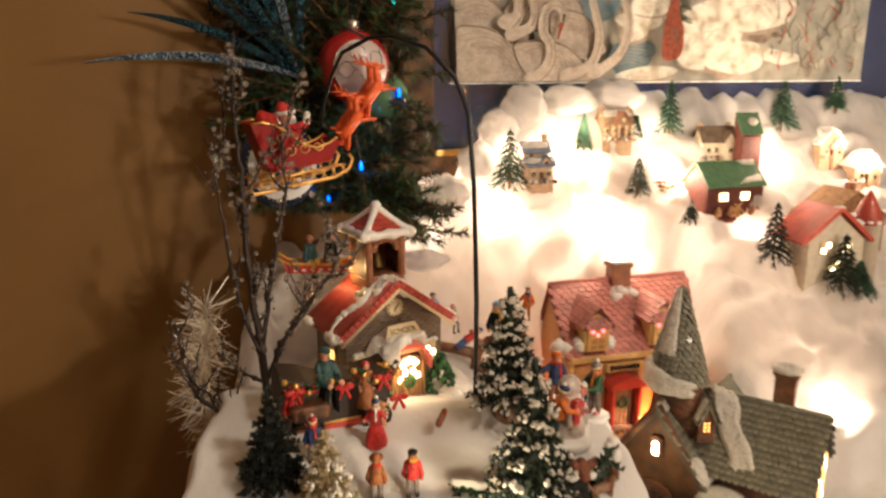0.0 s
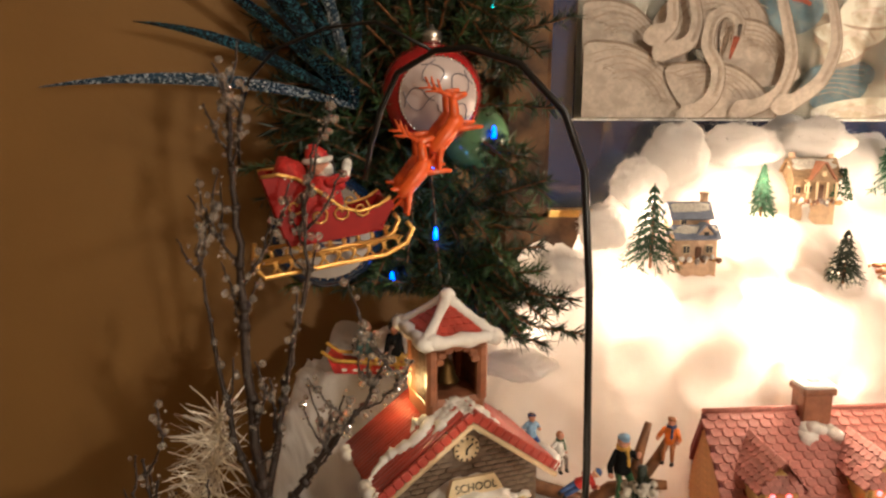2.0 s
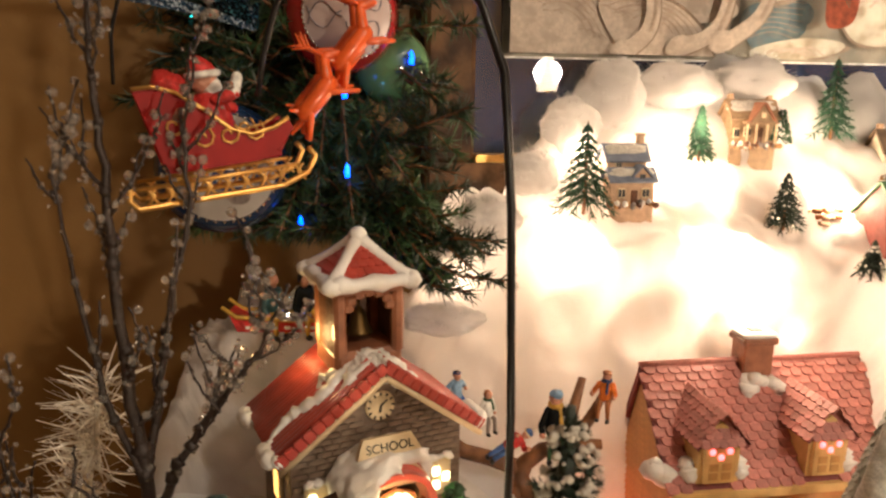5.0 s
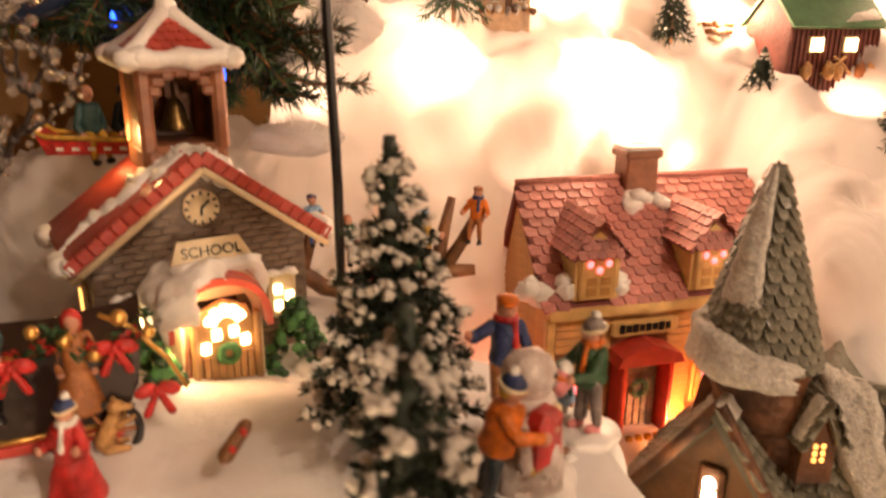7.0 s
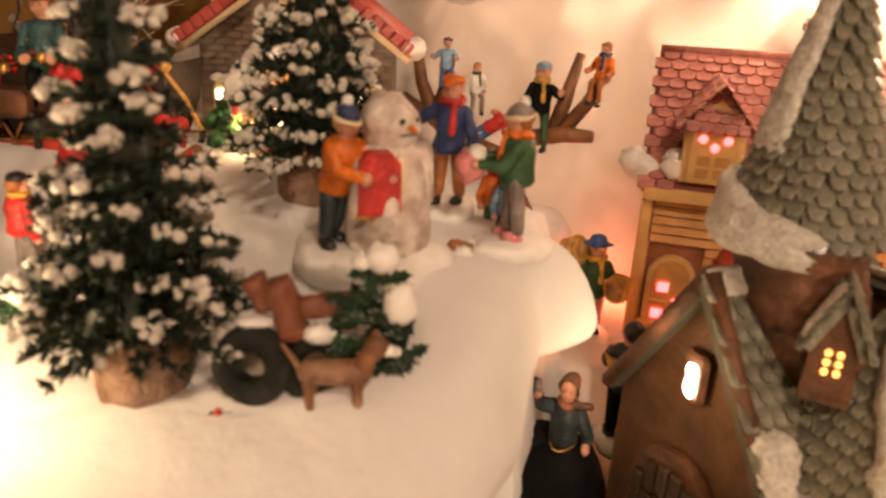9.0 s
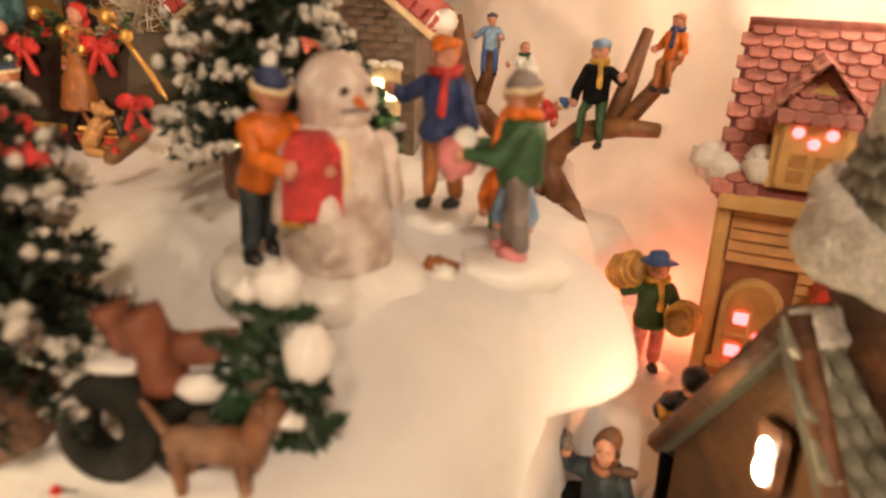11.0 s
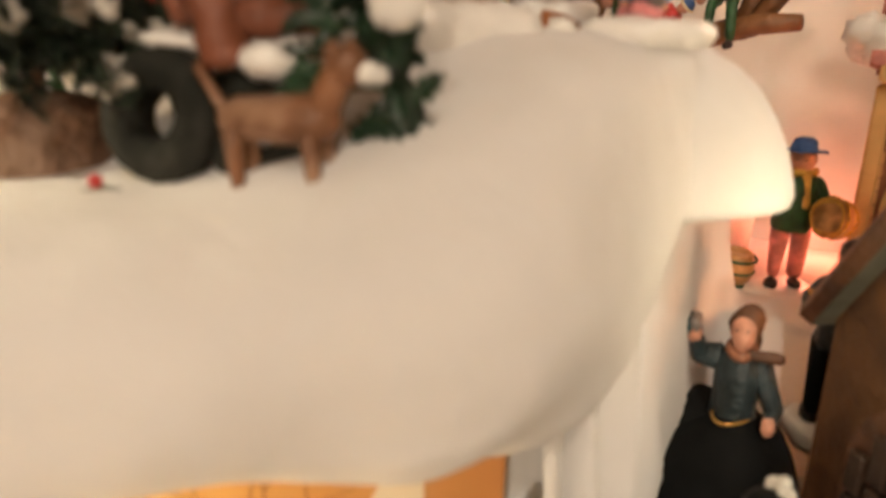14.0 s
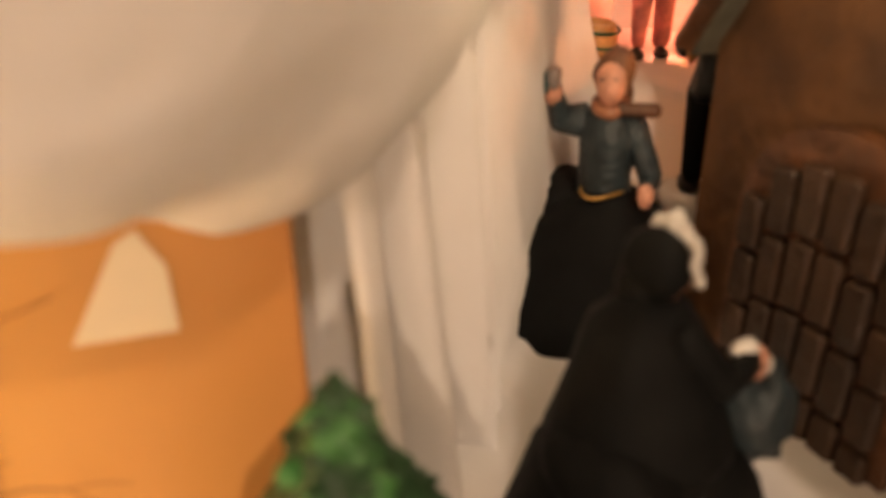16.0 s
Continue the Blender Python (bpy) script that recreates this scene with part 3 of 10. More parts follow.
def slab(b, pts, t, m):
    """Flat plate through four corners, thickened downwards along its normal."""
    p = [Vector(q) for q in pts]
    nrm = (p[1] - p[0]).cross(p[3] - p[0]).normalized() * t
    b.add(p + [q - nrm for q in p], [(0, 1, 2, 3), (7, 6, 5, 4), (0, 4, 5, 1), (1, 5, 6, 2), (2, 6, 7, 3), (3, 7, 4, 0)], m)


def snow_lumps(b, pts, r, m, rng, flat=0.55):
    for p in pts:
        k = r * rng.uniform(0.7, 1.25)
        b.ball(p, (k, k * rng.uniform(0.8, 1.2), k * flat), m, 9, 6, (rng.uniform(-25, 25), rng.uniform(-25, 25), rng.uniform(0, 180)), 0.35)


def snow_ribbon(b, path, r, m, rng, var=0.35, seg=10, sub=4):
    """A soft uneven roll of snow along points."""
    path = [Vector(p) for p in path]
    fine, rad = [], []
    for p, q in zip(path, path[1:]):
        for k in range(sub):
            fine.append(p.lerp(q, k / sub))
    fine.append(path[-1])
    n = len(fine)
    ph = rng.uniform(0, 50)
    for i, p in enumerate(fine):
        e = min(1.0, 0.35 + 3.0 * min(i, n - 1 - i) / n)
        rad.append(r * e * (1 + var * noise.noise(Vector((i * 0.9, ph, 0))) * 1.6))
    b.tube(fine, rad, m, seg)


def snow_patch(b, f, nu, nv, h, m, seed=0, wob=0.10):
    """Uneven layer of snow on a surface: f(u, v) gives a point and its outward normal; the rim thins out."""
    pts = []
    for i in range(nu + 1):
        for j in range(nv + 1):
            u, v = i / nu, j / nv
            uu = 0.5 + (u - 0.5) * (1 + 2 * wob * noise.noise(Vector((v * 5, seed * 3.7, 1))) + wob * noise.noise(Vector((v * 13, seed, 4))))
            vv = 0.5 + (v - 0.5) * (1 + 2 * wob * noise.noise(Vector((u * 5, seed * 2.3, 7))) + wob * noise.noise(Vector((u * 13, seed, 9))))
            p, nr = f(uu, vv)
            p, nr = Vector(p), Vector(nr).normalized()
            e = min(1.0, 6 * min(u, 1 - u)) * min(1.0, 6 * min(v, 1 - v))
            t = h * math.sqrt(e) * (1 + 0.45 * noise.noise(p * 160 + Vector((seed, 0, 0)))) + 0.12 * h * noise.noise(p * 600) * e
            pts.append(p + nr * (t - 0.0006))
    b.add(pts, [(i * (nv + 1) + j, i * (nv + 1) + j + 1, (i + 1) * (nv + 1) + j + 1, (i + 1) * (nv + 1) + j) for i in range(nu) for j in range(nv)], m, True)
    return b


def lettering(parent, text, size, m, at, name="lettering"):
    cu = bpy.data.curves.new(name, "FONT")
    cu.body, cu.size, cu.align_x, cu.align_y, cu.extrude = text, size, "CENTER", "CENTER", 0.0002
    tmp = bpy.data.objects.new("tmp", cu)
    me = bpy.data.meshes.new_from_object(tmp)
    bpy.data.objects.remove(tmp)
    me.materials.append(m)
    return part(name, me, parent, m=at)


def build_school():
    rng = random.Random(11)
    s = thing("schoolhouse", "small ceramic schoolhouse, snowy red roof, bell tower, lit windows", "village house", pose(-0.043, 0.665, 0.198, 0, 0, 32.5))
    W, Y0, DEP, ZE, ZP = 0.052, 0.006, 0.066, 0.062, 0.098
    # walls: gabled body with brick courses cut as grooves
    b = Build(STONEWALL)
    prof = [(-W, -0.012), (W, -0.012), (W, ZE), (0, ZP - 0.002), (-W, ZE)]
    b.prism(prof, DEP, STONEWALL, pose(0, Y0, 0))
    body = part("wall", b, s, "grey-brown brick walls")
    # brick courses on the front
    bm1 = Build(STONEWALL)
    bm1.box((0, 0, 0), (0.0088, 0.0012, 0.0030), STONEWALL, bevel=0.0004)
    brick = bm1.mesh("brick")
    for r in range(26):
        z = 0.004 + r * 0.0036
        half = W if z < ZE else W * (ZP - z) / (ZP - ZE)
        n = 11
        for c in range(n + 1):
            x = -W + (c + (0.5 if r % 2 else 0)) * 2 * W / n
            if abs(x) + 0.004 < half and not (abs(x) < 0.027 and z < 0.052) and not (abs(z - 0.078) < 0.010 and abs(x) < 0.011):
                part("brick", brick, body, m=pose(x, Y0 - 0.0004, z, 0, rng.uniform(-1.5, 1.5), 0))
    # roof slopes
    for side in (-1, 1):
        b = Build(REDTILE)
        E, P = (side * 0.062, 0, ZE - 0.006), (0, 0, ZP + 0.004)
        y0, y1 = -0.003, DEP + 0.008
        c = [(E[0], y0, E[2]), (E[0], y1, E[2]), (0, y1, P[2]), (0, y0, P[2])]
        slab(b, c if side < 0 else [c[0], c[3], c[2], c[1]], -0.004 if side < 0 else -0.004, REDTILE)
        roof = part("roof", b, s, "red glazed ribbed roof slope")
        # raised ribs running down the slope
        L = Vector((E[0], 0, E[2])) - Vector((0, 0, P[2]))
        nrm = Vector((side * -L.z, 0, abs(L.x))).normalized()
        for k in range(20):
            y = 0.001 + k * 0.0037
            b = Build(REDTILE)
            top = Vector((0, y, P[2])) + nrm * 0.0040
            b.tube([top + L * 0.03, top + L * 0.97], 0.0015, REDTILE, 6)
            part("roof_rib", b, roof)
        # snow strip and snow lumps at the front edge and eave
        b = Build(SNOW)
        if side < 0:
            snow_ribbon(b, [Vector((0, 0.018 + 0.004 * math.sin(i * 1.3), P[2])) + L * (i / 8) * 0.97 + nrm * 0.0035 for i in range(9)], 0.0048, SNOW, rng)
            snow_ribbon(b, [Vector((0, 0.026 + 0.004 * math.sin(i * 1.9), P[2])) + L * (i / 5) * 0.45 + nrm * 0.0035 for i in range(6)], 0.0045, SNOW, rng)
        for k in range(3):
            snow_ribbon(b, [Vector((0, 0.006 + 0.007 * k + 0.002 * math.sin(i), P[2])) + L * (i / 4) * (0.36 - 0.08 * k) + nrm * 0.0030 for i in range(5)], 0.0042, SNOW, rng)
        snow_ribbon(b, [Vector((E[0], y, E[2])) + nrm * 0.003 for y in ((-0.003, 0.006, 0.014, 0.022) if side < 0 else (-0.003, 0.005, 0.012, 0.020, 0.028))], 0.0052, SNOW, rng)
        snow_ribbon(b, [Vector((0, -0.002, P[2])) + L * (1 - i * 0.04) + nrm * 0.002 for i in range(3)], 0.0044, SNOW, rng)
        if side < 0:
            snow_ribbon(b, [Vector((E[0], y, E[2])) + nrm * 0.003 for y in (0.052, 0.060, 0.068, 0.074)], 0.0050, SNOW, rng)
        part("roof_snow", b, roof, "thick white snow lumps")
        # pale barge board
        b = Build(CREAM)
        a0 = Vector((0, -0.004, P[2] - 0.004))
        b.tube([a0, a0 + L * 0.98], 0.0019, CREAM, 6)
        part("barge_board", b, s)
        # broad red rake along the gable
        b = Build(REDTILE)
        r0, dn = Vector((0, -0.0045, P[2] + 0.0026)), L.normalized()
        for k in range(12):
            c = r0 + L * ((k + 0.5) / 12)
            ang = math.degrees(math.atan2(-L.z, L.x)) if side > 0 else math.degrees(math.atan2(-L.z, L.x)) - 180
            b.box(tuple(c), (L.length / 12 * 0.96, 0.0030, 0.0064), REDTILE, (0, ang, 0), 0.0008)
        part("rake_tile_band", b, roof, "red glazed gable edge")
    # clock
    b = Build(CREAM)
    b.lathe((0, 0, 0), [(0.0085, 0), (0.0090, 0.0010), (0.0085, 0.0022), (0.0066, 0.0022), (0.0066, 0.0016)], CREAM, 20, (90, 0, 0))
    ck = part("clock", b, s, "round white clock with dark marks", pose(0, Y0, 0.078))
    for k in range(12):
        a = 2 * math.pi * k / 12
        b = Build(BLACK)
        b.box((0, 0, 0), (0.0011, 0.0006, 0.0018), BLACK)
        part("hour_mark", b, ck, m=pose(0.0073 * math.sin(a), -0.0023, 0.0073 * math.cos(a), 0, math.degrees(a), 0))
    for ang, ln in ((50, 0.0052), (185, 0.0038)):
        b = Build(BLACK)
        b.box((0, 0, ln / 2), (0.0011, 0.0006, ln), BLACK)
        part("clock_pointer", b, ck, m=pose(0, -0.0022, 0, 0, ang, 0))
    # porch: cream walls under a rounded hood heaped with snow, name board on its crown
    b = Build(CREAM)
    b.prism([(-0.0205, -0.012), (-0.0150, -0.012), (-0.0150, 0.034), (-0.0110, 0.040), (0.0110, 0.040), (0.0140, 0.034), (0.0140, -0.012), (0.0185, -0.012), (0.0185, 0.044), (0.0110, 0.052), (-0.0130, 0.052), (-0.0205, 0.044)], 0.027, CREAM, pose(0, -0.0195, 0))
    part("porch_wall", b, s, "cream porch walls lit from within")

    def hood(u, v, lift=0.0):
        """Arched hood: u across from the left foot to the right, v forward from the wall."""
        a = math.pi * (1 - u)
        c, sn = math.cos(a), max(0.0, math.sin(a))
        return Vector((-0.0035 + (0.0275 + lift) * c * (1 - 0.10 * v), 0.007 - 0.036 * v, 0.030 + (0.0275 + lift) * sn ** 0.75 - 0.005 * v)), Vector((c, -0.15, sn + 0.15))
    b = Build(REDTILE)
    pts = [hood(i / 24, j / 8, q)[0] for q in (0.0, -0.0035) for i in range(25) for j in range(9)]
    fc = [(k * 225 + i * 9 + j, k * 225 + i * 9 + j + 1, k * 225 + (i + 1) * 9 + j + 1, k * 225 + (i + 1) * 9 + j) for k in (0, 1) for i in range(24) for j in range(8)]
    b.add(pts, fc + [(i * 9 + 8, i * 9 + 17, 225 + i * 9 + 17, 225 + i * 9 + 8) for i in range(24)], REDTILE, True)
    pr = part("porch_roof", b, s, "rounded red porch hood under snow")
    part("porch_snow", snow_patch(Build(SNOW), lambda u, v: hood(-0.02 + (0.56 + 0.14 * (1 - v)) * u, 0.02 + 1.0 * v, 0.0), 30, 20, 0.0052, SNOW, 11, 0.07), pr, "thick glazed snow on the hood")
    part("porch_snow", snow_patch(Build(SNOW), lambda u, v: hood(0.50 + 0.50 * u, 0.02 + 0.52 * v, 0.0), 22, 14, 0.0054, SNOW, 12, 0.08), pr, "thick glazed snow on the hood")
    part("porch_snow", snow_patch(Build(SNOW), lambda u, v: ((-0.0315 + 0.018 * u, -0.0295 - 0.001 * v, 0.032 + 0.022 * v * (0.55 + 0.45 * u)), (-0.2, -1, 0.1)), 14, 16, 0.0036, SNOW, 13, 0.10), pr, "snow hanging over the hood's end")
    b = Build(CREAM)
    b.prism([(-0.0190, -0.0050), (0.0190, -0.0050), (0.0135, 0.0055), (-0.0150, 0.0055)], 0.004, CREAM, pose(0, 0, 0))
    sg = part("name_board", b, s, "cream name board with dark lettering", pose(-0.0015, -0.0135, 0.0620, -14, 0, 0))
    lettering(sg, "SCHOOL", 0.0070, BLACK, pose(0, -0.0004, -0.0006, 90, 0, 0))
    part("board_snow", snow_patch(Build(SNOW), lambda u, v: ((-0.021 + 0.042 * u, -0.014 - 0.006 * v, 0.0566 - 0.0045 * v), (0, -0.5, 0.9)), 24, 8, 0.0034, SNOW, 14, 0.06), s)
    # door with a fan light
    o = [(-0.0138, -0.010), (0.0132, -0.010), (0.0132, 0.028), (0.0105, 0.035), (0.0, 0.0395), (-0.0110, 0.035), (-0.0138, 0.028)]
    dr = part("door", Build(WOODDOOR).prism(o, 0.003, WOODDOOR, pose(0, -0.0215, 0)), s, "honey-coloured plank door with lit panes")
    for k in range(7):
        b = Build(WOODDOOR)
        b.box((-0.0105 + k * 0.0035, -0.0222, 0.001), (0.0031, 0.0016, 0.022), WOODDOOR, bevel=0.0004)
        part("plank", b, dr)
    for ang in (-66, -34, -2, 30, 62):
        b = Build(LITWIN)
        b.box((0, 0, 0.0075), (0.0040, 0.0014, 0.0060), LITWIN, bevel=0.0010, taper=1.15)
        part("pane", b, dr, "glowing fan-light pane", pose(0, -0.0222, 0.0265, 0, ang, 0))
    for x, z in ((-0.0046, 0.0225), (0.0036, 0.0228), (-0.0100, 0.0165), (0.0088, 0.0175)):
        b = Build(LITWIN)
        b.box((x, -0.0222, z), (0.0048, 0.0014, 0.0056), LITWIN, bevel=0.0010)
        part("pane", b, dr, "glowing pane")
    for sx in (-1, 1):
        b = Build(WOODDOOR)
        b.box((sx * 0.0150 - 0.0003, -0.0225, 0.010), (0.0030, 0.0036, 0.044), WOODDOOR, bevel=0.0008)
        part("door_post", b, dr)
    b = Build(BROWNPOST)
    b.box((-0.0180, -0.0190, 0.013), (0.0030, 0.0040, 0.050), BROWNPOST, (0, 5, 0), 0.0010)
    part("porch_post", b, s, "brown porch post")
    b, pts, seg = Build(BRIGHTGREEN), [], 24
    for i in range(seg):  # wreath: one lumpy ring
        a = 2 * math.pi * i / seg
        for k in range(8):
            q = 2 * math.pi * k / 8
            r = 0.0019 * (1 + 0.5 * noise.noise(Vector((math.cos(a) * 6, math.sin(a) * 6, k * 1.7))))
            pts.append(((0.0040 + r * math.cos(q)) * math.cos(a), -0.0242 + r * math.sin(q), 0.0128 + (0.0040 + r * math.cos(q)) * math.sin(a)))
    b.add(pts, [(i * 8 + k, ((i + 1) % seg) * 8 + k, ((i + 1) % seg) * 8 + (k + 1) % 8, i * 8 + (k + 1) % 8) for i in range(seg) for k in range(8)], BRIGHTGREEN, True)
    part("wreath", b, dr, "small green door wreath")
    # windows beside the porch
    for sx in (-1, 1):
        w = part("window", Build(CREAM).box((sx * 0.038, Y0 - 0.001, 0.026), (0.015, 0.004, 0.024), CREAM, bevel=0.003), s, "cream framed window with lit panes")
        for px, pz in ((-0.0032, 0.030), (0.0032, 0.0255), (-0.0032, 0.021)):
            b = Build(LITWIN)
            b.box((sx * 0.038 + px, Y0 - 0.0035, pz), (0.0048, 0.0014, 0.0052), LITWIN, bevel=0.0006)
            part("pane", b, w)
        b = Build(SNOW)
        snow_lumps(b, [(sx * 0.038 + d, Y0 - 0.003, 0.039) for d in (-0.005, 0, 0.005)], 0.0035, SNOW, rng)
        part("window_snow", b, w)
    # left side window
    b = Build(CREAM)
    b.box((-W - 0.001, 0.03, 0.03), (0.003, 0.012, 0.024), CREAM, bevel=0.001)
    w = part("side_window", b, s)
    b = Build(LITSOFT)
    b.box((-W - 0.003, 0.03, 0.03), (0.001, 0.007, 0.016), LITSOFT)
    part("pane", b, w)
    # bell tower
    TY, TB = 0.040, 0.083
    b = Build(BROWNPOST)
    b.box((0, TY, TB + 0.010), (0.041, 0.041, 0.026), BROWNPOST, bevel=0.003)
    part("tower_base", b, s)
    for sx in (-1, 1):
        for sy in (-1, 1):
            b = Build(BROWNPOST)
            b.box((sx * 0.0175, TY + sy * 0.0175, TB + 0.039), (0.0072, 0.0072, 0.040), BROWNPOST, bevel=0.002)
            part("tower_post", b, s)
    b = Build(BROWNPOST)
    b.box((0, TY, TB + 0.059), (0.042, 0.042, 0.006), BROWNPOST, bevel=0.002)
    b.box((0, TY + 0.0185, TB + 0.038), (0.030, 0.002, 0.036), BARKBROWN)
    for sx in (-1, 1):
        b.box((sx * 0.0188, TY, TB + 0.038), (0.002, 0.030, 0.036), BARKBROWN)
    for k in range(7):
        a = math.pi * k / 6
        b.box((0.0125 * math.cos(a), TY - 0.0175, TB + 0.0490 + 0.0085 * math.sin(a)), (0.0060, 0.0060, 0.0050), BROWNPOST, (0, 0, 0), 0.001)
    part("tower_top", b, s)
    OLDBRASS = mat("old_brass", (0.16, 0.10, 0.035), 0.3, 0.3, 90, metal=0.85)
    b = Build(OLDBRASS)
    b.lathe((0, TY, TB + 0.028), [(0.0088, 0), (0.0080, 0.002), (0.0058, 0.006), (0.0048, 0.011), (0.0030, 0.0145), (0.0010, 0.016), (0.0010, 0.024)], OLDBRASS, 14)
    part("bell", b, s, "small brass bell")
    b = Build(REDTILE)
    base, top = TB + 0.064, TB + 0.086
    h = 0.024
    cs = [(-h, TY - h, base), (h, TY - h, base), (h, TY + h, base), (-h, TY + h, base), (0, TY, top)]
    b.add(cs, [(0, 1, 4), (1, 2, 4), (2, 3, 4), (3, 0, 4), (3, 2, 1, 0)], REDTILE)
    tr = part("tower_roof", b, s, "pyramid tower roof of red shingles edged with snow")
    tm = tile_mesh("shingle", 0.0052, 0.0058, 0.0010, REDTILE)
    for q in range(4):
        at = pose(0, TY, 0, 0, 0, 90 * q) @ pose(0, -h, base, 42.5, 0, 0)
        tiles(tr, "shingle", tm, at, 0.044, 0.0325, 6, 9, 0.0002, rng, skip=lambda x, y: abs(x) > 0.021 * (1 - y / 0.0325), count=40)
    b = Build(SNOW)
    for i in range(4):
        p, q = Vector(cs[i]), Vector(cs[(i + 1) % 4])
        b.tube([p.lerp(q, t / 8) + Vector((0, 0, 0.0008 * math.sin(t * 2.1 + i))) for t in range(9)], [0.0046 + 0.001 * math.sin(t * 1.7 + i) for t in range(9)], SNOW, 8)
        b.tube([p.lerp(Vector(cs[4]), t / 6) for t in range(7)], [0.0046, 0.0040, 0.0034, 0.0032, 0.0034, 0.0040, 0.0046], SNOW, 8)
        b.ball(p, (0.0062, 0.0062, 0.005), SNOW, 9, 6, lump=0.3)
    b.ball((0, TY, top + 0.001), 0.0058, SNOW, 10, 7, lump=0.2)
    part("roof_snow", b, tr, "glazed white snow edging")
    b = Build(SNOW)
    for k in range(4):
        snow_ribbon(b, [(-0.024 + 0.008 * i, 0.006 + 0.005 * k + 0.002 * math.sin(i * 2 + k), 0.0985 + 0.0012 * k - 0.0140 * abs(i - 3) / 3) for i in range(7)], 0.0050, SNOW, rng)
    part("ridge_snow", b, s, "snow heaped at the tower foot")
    # plinth, steps, bushes
    b = Build(SNOW)
    b.lathe((0, 0.02, -0.022), [(0.090, 0), (0.092, 0.008), (0.084, 0.016), (0.060, 0.018)], SNOW, 36, wob=0.10)
    snow_lumps(b, [(-0.040 + 0.012 * k, -0.040 - 0.004 * math.sin(k), -0.006) for k in range(3)], 0.012, SNOW, rng)
    snow_lumps(b, [(0.026 + 0.010 * k, -0.044 + 0.006 * k, -0.006) for k in range(4)], 0.012, SNOW, rng)
    part("plinth", b, s, "white snowy plinth")
    b = Build(STONEWALL)
    b.box((0, -0.032, -0.010), (0.028, 0.016, 0.010), STONEWALL, bevel=0.002)
    b.box((0.003, -0.044, -0.013), (0.024, 0.014, 0.009), STONEWALL, bevel=0.002)
    part("door_step", b, s, "brick door step")
    for sx, yy in ((-0.034, -0.022), (0.036, -0.018)):
        b = Build(BRIGHTGREEN, GREEN)
        for k in range(90):
            t = rng.random()
            r, a = 0.014 * (1 - t) + 0.002, rng.uniform(0, 6.28)
            b.ball((sx + r * math.cos(a), yy + r * math.sin(a), -0.004 + 0.034 * t), 0.0032 * rng.uniform(0.6, 1.2), rng.choice((BRIGHTGREEN, GREEN)), 5, 3, (rng.uniform(0, 90), 0, rng.uniform(0, 180)), 0.8)
        part("bush", b, s, "moulded green fir bush")


build_school()


